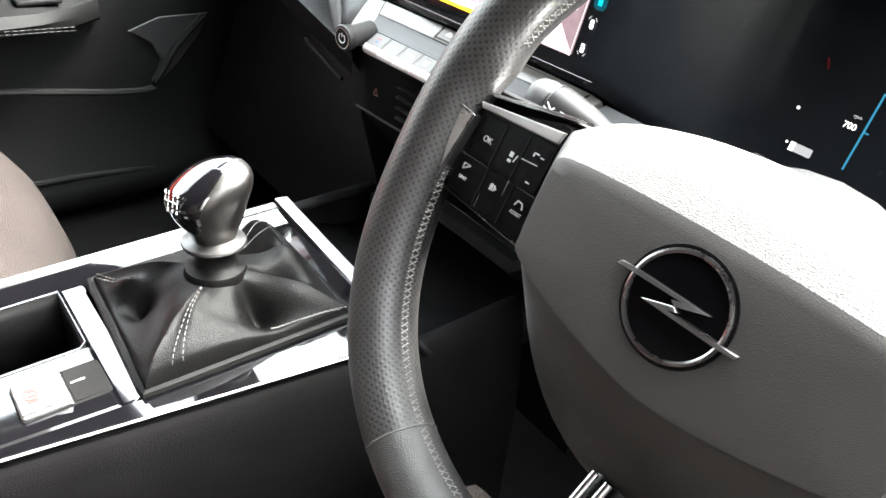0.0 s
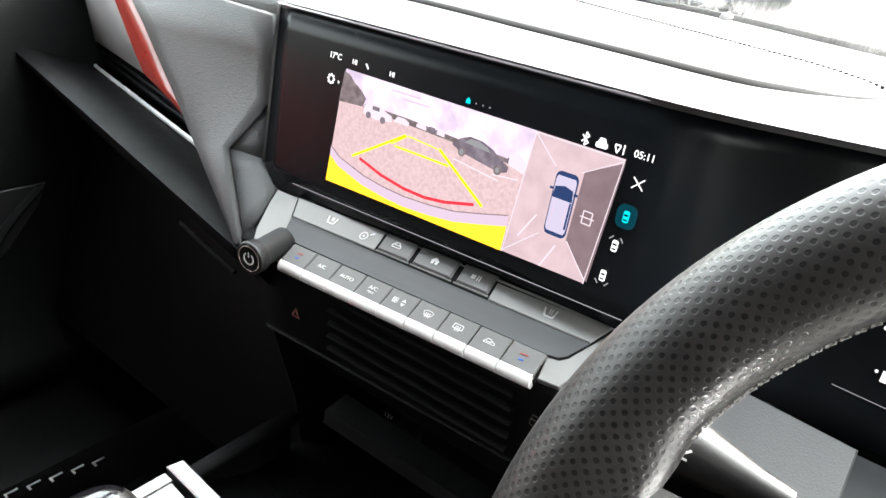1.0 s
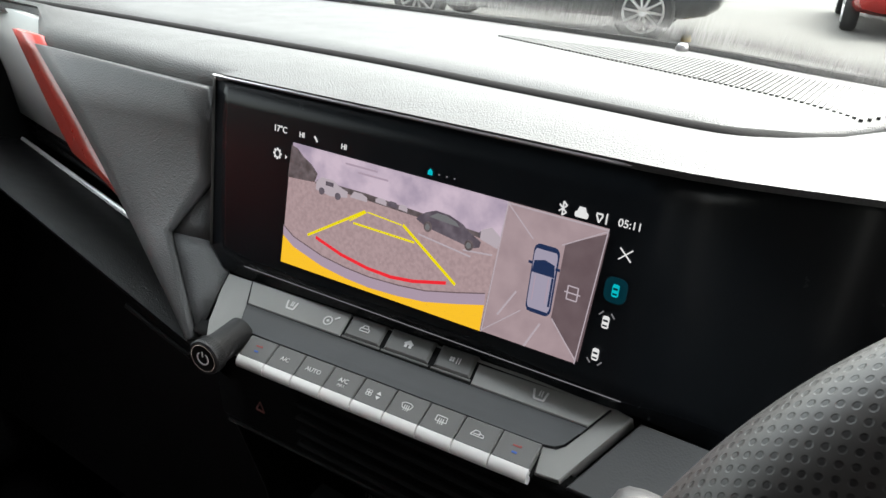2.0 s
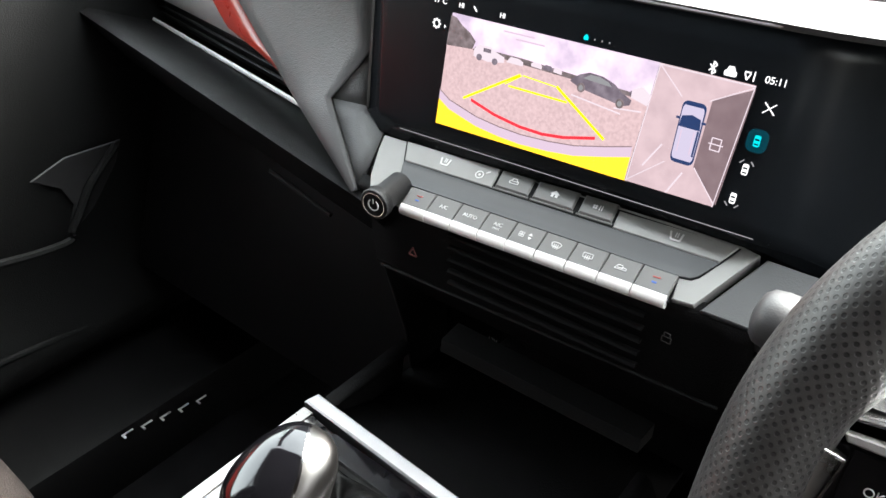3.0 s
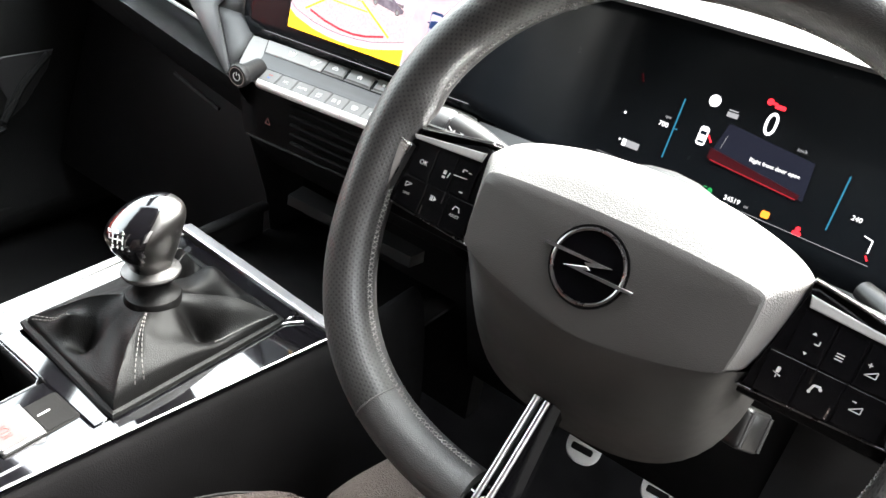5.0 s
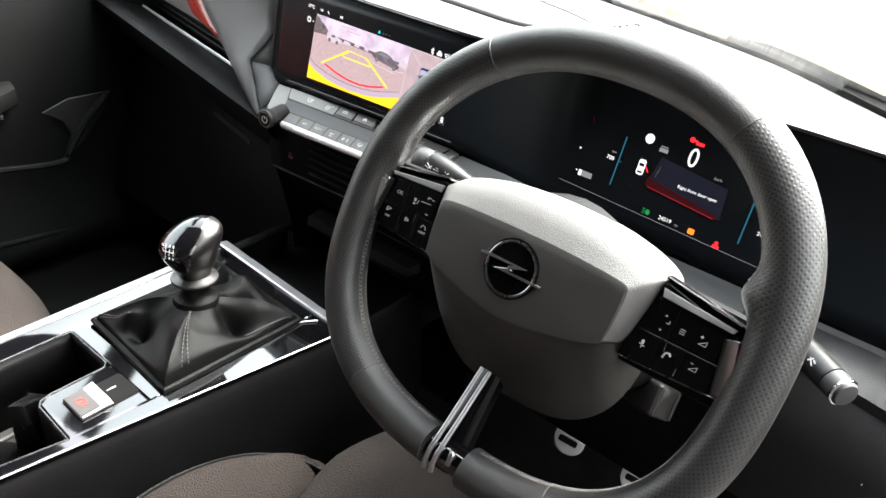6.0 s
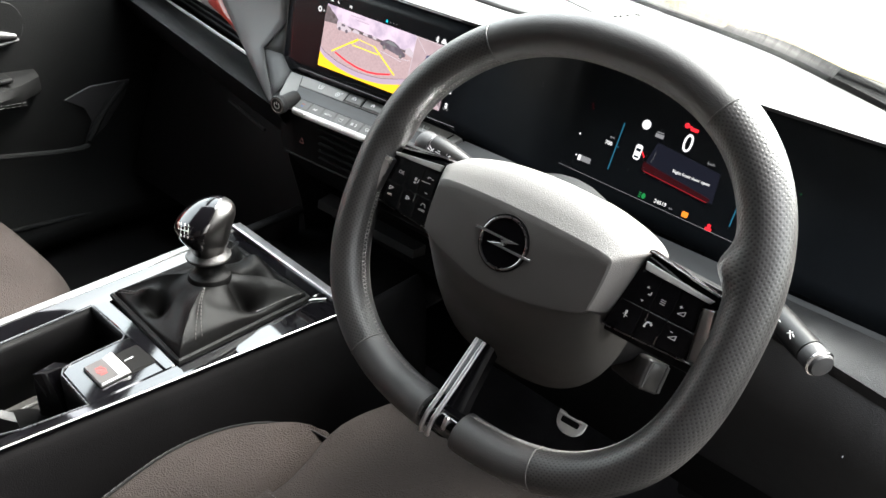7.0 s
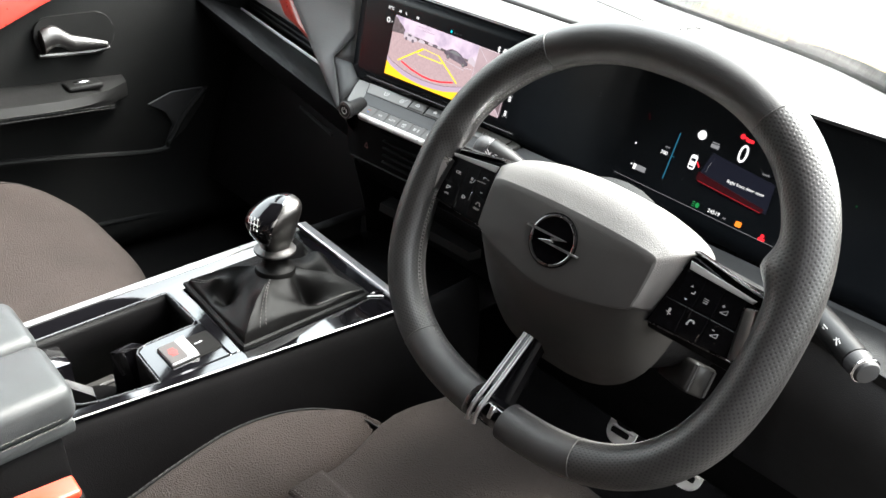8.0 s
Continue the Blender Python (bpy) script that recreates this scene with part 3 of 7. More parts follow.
GROOVE = spline([(-0.74, 0.203, 0), (-0.5, 0.194, 0), (-0.285, 0.186, 0), (-0.102, 0.181, 0), (0.0, 0.173, 0), (0.084, 0.167, 0), (0.135, 0.163, 0), (0.156, 0.168, 0), (0.178, 0.193, 0), (0.197, 0.221, 0), (0.214, 0.246, 0), (0.226, 0.275, 0), (0.238, 0.368, 0), (0.33, 0.345, 0), (0.4, 0.319, 0), (0.46, 0.291, 0), (0.53, 0.264, 0), (0.76, 0.177, 0)], 8)
FAR = spline([(-0.76, 0.462, 0), (-0.35, 0.455, 0), (-0.15, 0.44, 0), (0.05, 0.415, 0), (0.127, 0.388, 0), (0.24, 0.356, 0), (0.33, 0.331, 0), (0.4, 0.305, 0), (0.46, 0.277, 0), (0.53, 0.25, 0), (0.76, 0.163, 0)], 8)


def far_y(x):
    """Where the dashboard meets the windscreen."""
    for a, b in zip(FAR, FAR[1:]):
        if a.x <= x <= b.x:
            return a.y + (b.y - a.y) * (x - a.x) / max(1e-6, b.x - a.x)
    return FAR[-1].y


def groove_y(x):
    for a, b in zip(GROOVE, GROOVE[1:]):
        if a.x <= x <= b.x:
            return a.y + (b.y - a.y) * (x - a.x) / max(1e-6, b.x - a.x)
    return GROOVE[-1].y


def dash_edge(x):
    """The rear upper edge of the dashboard skin."""
    if x >= -0.155:
        s = smooth01((x - 0.14) / 0.16)
        return Vector((x, 0.0815 + 0.057 * s, 0.9515 - 0.009 * s))
    t = (-0.155 - x) / 0.3
    return Vector((x, 0.082 + 0.025 * min(t, 0.85) + 0.165 * max(0, t - 0.85), 0.952 - 0.006 * min(t, 0.85)))


def top_z(x, y):
    return 0.950 - 0.03 * max(0.0, y - 0.19) - 0.02 * smooth01((x - 0.14) / 0.14) * (1 - smooth01((y - 0.18) / 0.12)) - 0.012 * abs(x) ** 2


def dashboard():
    dash = thing("dashboard", None, "grey grained dashboard with a wide black display panel", "dashboard")
    xs = frange(-0.74, 0.74, 75)
    bm = bmesh.new()
    rows = []
    for x in xs:
        e, g = dash_edge(x), groove_y(x) - 0.007
        e.y = min(e.y, g - 0.012)
        back = panel_point(x, panel_top(x)) + Vector((0, 0.001, 0.001)) if x > -0.15 else e + Vector((0, 0.02, -0.006))
        col = [back, e + Vector((0, 0.001, -0.0035)), e] if x > -0.15 else [e + Vector((0, 0.0008, -0.0120)), e + Vector((0, 0.0012, -0.0070)), e + Vector((0, 0.0045, -0.0018))]
        for k in range(1, 9):
            y = e.y + (g - e.y) * k / 8
            u = k / 8
            col.append(Vector((x, y, e.z * (1 - u) + (top_z(x, y) + 0.001) * u + 0.003 * math.sin(u * math.pi))))
        col.append(Vector((x, g + 0.001, col[-1].z - 0.004)))
        col.append(Vector((x, g + 0.0012, col[-1].z - 0.012)))
        rows.append(col)
    loft(bm, rows, closed=False)
    part("hood_band", bm, DASH_SKIN, dash, "soft grained band over the displays", smooth=60)
    bm = bmesh.new()
    rows = []
    for x in xs:
        g = groove_y(x) + 0.007
        if x > 0.245:
            continue
        g = min(g, 0.30)
        col = [Vector((x, g - 0.001, top_z(x, g) - 0.016)), Vector((x, g, top_z(x, g) - 0.004))]
        for k in range(9):
            y = g + 0.004 + (far_y(x) - g) * k / 8
            col.append(Vector((x, y, top_z(x, y) + 0.002 * (k > 0))))
        rows.append(col)
    loft(bm, rows, closed=False)
    part("top_pad", bm, DASH_SKIN, dash, smooth=60)
    bm = bmesh.new()
    tube(bm, [(p.x, p.y, top_z(p.x, p.y) - 0.0008 - 0.004 * smooth01((p.x - 0.15) / 0.08)) for p in GROOVE if p.x < 0.222], 0.0075, 10, flat=0.55)
    part("seam_channel", bm, RUBBER, dash, "dark channel between the pads")
    # demister slats
    bm = bmesh.new()
    for i in range(86):
        x = -0.10 + 0.0039 * i
        y0 = max(min(groove_y(x), 0.28) + 0.02, 0.352 - 0.33 * (x + 0.10))
        y1 = min(far_y(x) - 0.030, y0 + 0.010 + 0.40 * (x + 0.10))
        if y1 - y0 > 0.004:
            loft(bm, [[(x - 0.0013, y, top_z(x, y) - 0.003), (x - 0.0010, y, top_z(x, y) + 0.0031), (x + 0.0010, y, top_z(x, y) + 0.0031), (x + 0.0013, y, top_z(x, y) - 0.003)] for y in (y0, y1)])
    tagged(part("demister_grille", bm, DASH_SKIN, dash, "long row of fine vent slats", smooth=0), kind="stuff")
    bm = bmesh.new()
    tube(bm, [(x, far_y(x), top_z(x, far_y(x)) + 0.001) for x in frange(-0.74, 0.74, 40)], 0.006, 6)
    loft(bm, [[(x, far_y(x) - 0.004, top_z(x, far_y(x)) + 0.001), (x, far_y(x) - 0.003, top_z(x, far_y(x)) + 0.006), (x, far_y(x) + 0.010 + 0.02 * smooth01((x - 0.32) / 0.05), top_z(x, far_y(x)) + 0.009), (x, far_y(x) + 0.012, top_z(x, far_y(x)) - 0.004)] for x in frange(0.325, 0.74, 20)])
    part("screen_seal", bm, RUBBER, dash, "black rubber strip at the windscreen's foot")
    bm = bmesh.new()
    loft(bm, [[(x, far_y(x) + 0.003, top_z(x, far_y(x)) - 0.002), (x, far_y(x) + 0.02, 0.90), (x, 0.475, 0.82)] for x in frange(-0.75, 0.75, 30)], closed=False)
    part("scuttle", bm, DARK, dash, "black panel at the windscreen's foot", solid=0.004)
    # black display panel
    bm = bmesh.new()
    rows = []
    for x in frange(-0.155, 0.64, 60):
        lo, hi = panel_low(x), panel_top(x)
        if x < -0.14:
            lo += (-0.14 - x)
        rows.append([panel_point(x, lo + (hi - lo) * k / 8) for k in range(9)])
    loft(bm, rows, closed=False)
    part("display_panel", bm, PANEL, dash, "glossy black glass across both displays", solid=0.012, smooth=60)
    bm = bmesh.new()
    tube(bm, [panel_point(x, panel_top(x), 0.0012) + Vector((0, 0, 0.0006)) for x in frange(-0.155, 0.30, 30)], 0.0008, 6)
    part("panel_edge", bm, BRIGHT, dash, "thin bright edge along the panel")
    # left end of the panel housing
    bm = bmesh.new()
    rows = []
    knee, fold, low_c = Vector((-0.190, 0.060, 0.835)), Vector((-0.1580, 0.0800, 0.878)), Vector((-0.131, 0.027, 0.786))
    edge_r = [low_c, knee, fold, Vector((-0.1572, 0.0865, 0.912)), Vector((-0.1565, 0.0905, 0.949))]
    edge_l = [Vector((-0.131, 0.027, 0.786)), Vector((-0.239, 0.066, 0.822)), Vector((-0.299, 0.083, 0.858)), Vector((-0.343, 0.089, 0.900)), Vector((-0.404, 0.102, 0.946))]
    for k in range(9):
        u = k / 8
        rows.append([a.lerp(b, u) + Vector((0, -0.003 * math.sin(u * math.pi) * (1 - i / 4), 0)) for i, (a, b) in enumerate(zip(edge_r, edge_l))])
        top = dash_edge(rows[-1][-1].x)
        rows[-1][-1] = top + Vector((0, 0.0002, -0.0105))
    loft(bm, rows, closed=False)
    part("housing_end", bm, WEDGE, dash, "flat grey end panel beside the screen", solid=-0.006, smooth=60)
    foot_c, side_c = Vector((-0.1395, 0.0655, 0.8165)), Vector((-0.1575, 0.0690, 0.8330))
    bm = bmesh.new()
    loft(bm, [[low_c.lerp(knee, k / 4) for k in range(5)], [foot_c.lerp(side_c, k / 4) for k in range(5)]], closed=False)
    part("housing_facet", bm, WEDGE, dash, "lower facet of the end panel", solid=-0.002)
    bm = bmesh.new()
    loft(bm, [[knee.lerp(fold, k / 4) for k in range(5)], [side_c.lerp(fold, 0.02 + 0.96 * k / 4) + Vector((0, 0.001, 0)) for k in range(5)]], closed=False)
    part("housing_niche", bm, WEDGE, dash, "hollow beside the screen edge", solid=0.002)
    bm = bmesh.new()
    loft(bm, [[panel_point(-0.1545, z, 0.0012), panel_point(-0.1560, z, 0.0010), panel_point(-0.1572, z, -0.0010), panel_point(-0.1585, z, -0.014)] for z in frange(0.834, 0.9485, 12)], closed=False)
    part("screen_side_edge", bm, HUB_FACE, dash, "grey side edge of the screen housing", solid=0.002)
    # passenger side: gloss insert, red strip, chrome line, lower pad
    L0, L1 = Vector((-0.22, 0.101, 0.787)), Vector((-0.74, 0.227, 0.766))
    T0, T1 = Vector((-0.36, 0.125, 0.944)), Vector((-0.74, 0.205, 0.938))
    bm = bmesh.new()
    loft(bm, [[L0.lerp(L1, u) + Vector((0, 0.004, 0.034)) for u in frange(0, 1, 12)], [(L0.lerp(L1, u) + T0.lerp(T1, u)) / 2 + Vector((0, 0.010, 0)) for u in frange(0, 1, 12)], [T0.lerp(T1, u) + Vector((0, 0.008, 0)) for u in frange(0, 1, 12)]], closed=False)
    part("gloss_insert", bm, INSERT, dash, "reflective gloss insert before the passenger", solid=0.006)
    bm = bmesh.new()
    rows = []
    for u in frange(0, 1, 10):
        z = 0.829 + 0.115 * u
        i = 1 if z < 0.858 else 2 if z < 0.9 else 3
        a = edge_l[i].lerp(edge_l[i + 1] if i < 3 else edge_l[4], (z - edge_l[i].z) / (edge_l[i + 1].z - edge_l[i].z)) if i < 4 else edge_l[4]
        a = a + Vector((-0.001, 0.0005, 0))
        b = a + Vector((-0.006 - 0.062 * smooth01(u / 0.25) * (1 - 0.25 * u), 0.004, 0))
        rows.append([a, a.lerp(b, 0.5) + Vector((0, -0.001, 0)), b])
    loft(bm, rows, closed=False)
    part("red_strip", bm, REDTRIM, dash, "slanted red accent strip", solid=0.006)
    bm = bmesh.new()
    tube(bm, [L0.lerp(L1, u) + Vector((0, -0.007, 0.001)) for u in frange(0, 1, 10)], 0.0028, 8)
    part("chrome_line", bm, BRIGHT, dash, "thin bright chrome line")
    bm = bmesh.new()
    loft(bm, [[L0.lerp(L1, u) + Vector((0, 0.010, -0.002)) for u in frange(0, 1, 12)], [L0.lerp(L1, u) + Vector((0, 0.020, 0.044)) for u in frange(0, 1, 12)]], closed=False)
    part("vent_back", bm, DARK, dash, "black vent slot under the insert", solid=0.004)
    for k in range(3):
        bm = bmesh.new()
        tube(bm, [L0.lerp(L1, u) + Vector((0, 0.006, 0.008 + 0.010 * k)) for u in frange(0, 1, 10)], 0.0025, 6, flat=0.6)
        part("vent_blade", bm, DARK, dash)
    bm = bmesh.new()
    rows = []
    for u in frange(0, 1, 14):
        a = Vector((-0.12, 0.085, 0.782)).lerp(L1 + Vector((0, 0, -0.004)), u)
        lip = Vector((-0.118, 0.018, 0.783)).lerp(Vector((-0.74, 0.12, 0.800)), u)
        rows.append([a, a.lerp(lip, 0.5) + Vector((0, 0, 0.004)), lip + Vector((0, 0.012, 0.003)), lip, lip + Vector((0, 0.006, -0.012)), lip + Vector((0, 0.04, -0.06)), lip + Vector((0, 0.05, -0.075))])
    loft(bm, rows, closed=False)
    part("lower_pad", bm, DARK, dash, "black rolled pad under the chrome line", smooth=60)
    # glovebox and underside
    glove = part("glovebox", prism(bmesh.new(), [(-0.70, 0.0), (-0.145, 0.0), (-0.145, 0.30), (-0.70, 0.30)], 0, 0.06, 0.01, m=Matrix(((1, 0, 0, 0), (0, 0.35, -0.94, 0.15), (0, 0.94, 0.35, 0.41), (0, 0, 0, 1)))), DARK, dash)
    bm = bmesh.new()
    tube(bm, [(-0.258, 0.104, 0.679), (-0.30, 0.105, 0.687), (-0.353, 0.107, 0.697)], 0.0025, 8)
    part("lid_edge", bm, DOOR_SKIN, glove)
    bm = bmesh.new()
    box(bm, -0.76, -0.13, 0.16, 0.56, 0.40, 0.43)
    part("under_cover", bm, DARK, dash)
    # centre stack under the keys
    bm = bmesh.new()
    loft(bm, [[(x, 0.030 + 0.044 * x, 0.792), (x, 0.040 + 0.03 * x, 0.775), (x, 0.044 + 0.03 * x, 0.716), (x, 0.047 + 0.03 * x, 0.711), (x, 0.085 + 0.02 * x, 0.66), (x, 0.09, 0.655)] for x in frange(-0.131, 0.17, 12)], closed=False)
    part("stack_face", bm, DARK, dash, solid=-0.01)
    for k in range(5):
        bm = bmesh.new()
        tube(bm, [(x, 0.0385 + 0.03 * x, 0.772 - 0.0105 * k) for x in frange(-0.05, 0.105, 6)], 0.0032, 6, flat=0.5)
        part("vent_slat", bm, RUBBER, dash)
    bm = bmesh.new()
    tube(bm, [(x, 0.0435 + 0.03 * x, 0.713 + 0.03 * (x + 0.09)) for x in frange(-0.125, 0.16, 8)], 0.0016, 6)
    part("lower_edge_line", bm, DOOR_SKIN, dash)
    bm = bmesh.new()
    loft(bm, [[(-0.131, 0.04, 0.80), (-0.131, 0.046, 0.71), (-0.131, 0.07, 0.62), (-0.131, 0.09, 0.45)], [(-0.134, 0.3, 0.80), (-0.134, 0.3, 0.71), (-0.134, 0.3, 0.62), (-0.134, 0.3, 0.45)]], closed=False)
    part("stack_cheek", bm, DARK, dash, solid=0.004)
    bm = bmesh.new()
    box(bm, -0.13, 0.17, 0.13, 0.16, 0.40, 0.70)
    part("storage_back", bm, DARK, dash)
    bm = bmesh.new()
    loft(bm, [[(x, 0.05, 0.640 + 0.03 * (x + 0.05)), (x, 0.052, 0.652 + 0.03 * (x + 0.05)), (x, 0.075, 0.655), (x, 0.075, 0.64)] for x in frange(-0.07, 0.115, 8)])
    part("storage_lip", bm, DOOR_SKIN, dash, "satin grey lip over the storage tray")
    # grey ramp between the keys and the wheel, lip under the driver's display
    bm = bmesh.new()
    rows = []
    for x in frange(0.225, 0.66, 30):
        p = panel_point(x, panel_low(x))
        rows.append([Vector((x, p.y + 0.004, p.z + 0.002)), Vector((x, p.y - 0.006, p.z - 0.004)), Vector((x, p.y - 0.045, p.z - 0.010)), Vector((x, p.y - 0.058, p.z - 0.022)), Vector((x, p.y - 0.06, p.z - 0.06))])
    loft(bm, rows, closed=False)
    # The front faces get the dark colour in place of their shade.
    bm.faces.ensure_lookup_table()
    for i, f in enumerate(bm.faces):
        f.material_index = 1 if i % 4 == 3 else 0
    part("display_shelf", bm, [DISPLAY_SHELF, DARK], dash, "grey shelf under the driver's display, front darkened for shade", smooth=60)
    bm = bmesh.new()
    prism(bm, [(0.1388, 0.0075), (0.2757, 0.0085), (0.2746, 0.0545), (0.2200, 0.0590), (0.1605, 0.0605)], -0.030, -0.0012, 0.0008, m=SHELF)
    part("slate_plate", bm, DISPLAY_SHELF, dash, "flat slate grey plate beside the keys")
    bm = bmesh.new()
    loft(bm, [[(x, 0.087, 0.722), (x, 0.08, 0.66), (x, 0.12, 0.5), (x, 0.2, 0.42)] for x in frange(0.172, 0.74, 12)], closed=False)
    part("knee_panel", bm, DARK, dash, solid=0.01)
    bm = bmesh.new()
    loft(bm, [[(x, 0.034 + 0.05 * (x - 0.55), 0.794 - 0.18 * (x - 0.55)), (x, 0.048 + 0.05 * (x - 0.55), 0.802 - 0.18 * (x - 0.55)), (x, 0.10, 0.788), (x, 0.10, 0.765), (x, 0.040 + 0.05 * (x - 0.55), 0.780 - 0.18 * (x - 0.55))] for x in frange(0.50, 0.76, 12)])
    part("corner_trim", bm, SHELF_GREY, dash, "grey plastic trim at the door side")
    bm = bmesh.new()
    loft(bm, [[(x, 0.042 + 0.05 * (x - 0.55), 0.782 - 0.18 * (x - 0.55)), (x, 0.05, 0.70 - 0.15 * (x - 0.55)), (x, 0.08, 0.60), (x, 0.14, 0.45)] for x in frange(0.50, 0.76, 8)], closed=False)
    part("knee_corner", bm, SHELF_GREY, dash, "black lower corner of the dashboard", solid=0.006)
    bm = bmesh.new()
    mm = Matrix(((1, 0, 0, 0.633), (0, 0.2, -0.98, 0.050), (0, 0.98, 0.2, 0.696), (0, 0, 0, 1)))
    for p, q in (((-0.004, 0), (0.004, 0)), ((-0.004, 0.003), (0.002, 0.003)), ((0.004, -0.003), (0.004, 0.004))):
        patch(bm, bar(p, q, 0.001), mm)
    part("switch_symbol", bm, WHITE, dash)
    # warning triangle and lock symbols
    face = Matrix(((1, 0, 0, -0.087), (0, 0.07, -1, 0.0375), (0, 1, 0.07, 0.741), (0, 0, 0, 1)))
    bm = bmesh.new()
    for p, q in (((-0.004, -0.003), (0.004, -0.003)), ((0.004, -0.003), (0, 0.004)), ((0, 0.004), (-0.004, -0.003))):
        patch(bm, bar(p, q, 0.0013), face)
    part("hazard_symbol", bm, HAZARD, dash, "red warning triangle")
    face = Matrix(((1, 0, 0, 0.121), (0, 0.07, -1, 0.0415), (0, 1, 0.07, 0.762), (0, 0, 0, 1)))
    bm = bmesh.new()
    for p, q in (((-0.003, -0.003), (0.003, -0.003)), ((0.003, -0.003), (0.003, 0.001)), ((-0.003, -0.003), (-0.003, 0.001)), ((-0.003, 0.001), (0.003, 0.001)), ((-0.002, 0.001), (-0.002, 0.004)), ((0.002, 0.001), (0.002, 0.004)), ((-0.002, 0.004), (0.002, 0.004))):
        patch(bm, bar(p, q, 0.0007), face)
    part("lock_symbol", bm, DULL_THREAD, dash)
    lettering("socket_label", "12V", 0.007, Matrix(((1, 0, 0, -0.07), (0, 0.1, -1, 0.128), (0, 1, 0.1, 0.60), (0, 0, 0, 1))), WHITE, dash)
    bm = bmesh.new()
    lathe(bm, [(0.001, 0), (0.014, 0), (0.014, 0.008), (0.012, 0.011), (0.001, 0.011)], 20, Matrix(((1, 0, 0, -0.045), (0, 0, -1, 0.13), (0, 1, 0, 0.60), (0, 0, 0, 1))))
    part("power_socket", bm, DARK, dash)
    # the rear-facing end of the dashboard at the windscreen
    bm = bmesh.new()
    lathe(bm, [(0.001, 0.008), (0.004, 0.0072), (0.0058, 0.004), (0.005, 0.0), (0.001, 0.0)], 16, pose(0.046, 0.408, top_z(0.046, 0.408)))
    part("light_sensor", bm, SATIN, dash, "small domed sensor")
    return dash


# ---- centre display ----
G_SKY = glow("display_sky", (0.72, 0.58, 0.69), 0.74, 0.85, 55, (0.38, 0.31, 0.42))
G_YARD = glow("display_yard", (0.50, 0.36, 0.37), 0.76, 0.55, 420, (0.34, 0.24, 0.25))
G_YARD2 = glow("display_yard_above", (0.44, 0.33, 0.35), 0.8, 0.6, 90, (0.34, 0.25, 0.27))
G_BUMPER = glow("display_bumper", (0.44, 0.34, 0.42), 0.8)
G_YELLOW = glow("display_yellow", (0.85, 0.48, 0.02), 1.0)
G_LINE = glow("display_guide", (0.78, 0.64, 0.0), 1.0)
G_RED = glow("display_red", (0.75, 0.02, 0.03), 1.0)
G_DARK = glow("display_dark_car", (0.10, 0.08, 0.10), 0.8, 0.7, 150, (0.2, 0.17, 0.2))
G_TREE = glow("display_trees", (0.09, 0.07, 0.07), 0.8, 0.8, 200, (0.2, 0.16, 0.17))
G_PALE = glow("display_pale_car", (0.58, 0.50, 0.55), 0.7)
G_SHADE = glow("display_shadow", (0.16, 0.11, 0.12), 0.7, 0.5, 120, (0.22, 0.16, 0.17))
G_CARTOP = glow("display_car_above", (0.50, 0.45, 0.58), 0.62)
G_NAVY = glow("display_car_glass", (0.015, 0.03, 0.09), 0.8)
G_WHITE = glow("display_white", (0.75, 0.75, 0.75), 0.9)
G_GREY = glow("display_grey", (0.25, 0.25, 0.26), 0.6)
G_TEAL = glow("display_teal", (0.0, 0.42, 0.48), 1.0)
G_TEALDIM = glow("display_teal_dim", (0.0, 0.05, 0.07), 0.4)
G_GREEN = glow("display_green", (0.02, 0.32, 0.08), 0.5)
G_ORANGE = glow("display_orange", (0.75, 0.20, 0.02), 1.0)
G_REDGLOW = glow("display_red_glow", (0.20, 0.012, 0.015), 0.10)
G_NIGHT = glow("display_backlight", (0.004, 0.010, 0.015), 0.25)
G_BLUE = glow("display_blue_line", (0.03, 0.20, 0.32), 0.4)

SCREEN = Matrix(((1, 0, 0, 0), (0, 0.158, -0.987, 0.066), (0, 0.987, 0.158, 0.84), (0, 0, 0, 1)))


def lift(k):
    return SCREEN @ Matrix.Translation((0, 0, 0.0006 + 0.0004 * k))


APART = ("above_bumper", "above_roof_line", "camera_pale_car", "guide_line", "camera_dark_car_wheel", "camera_dark_car_rim", "camera_bay_line", "above_bay_line", "above_seam")


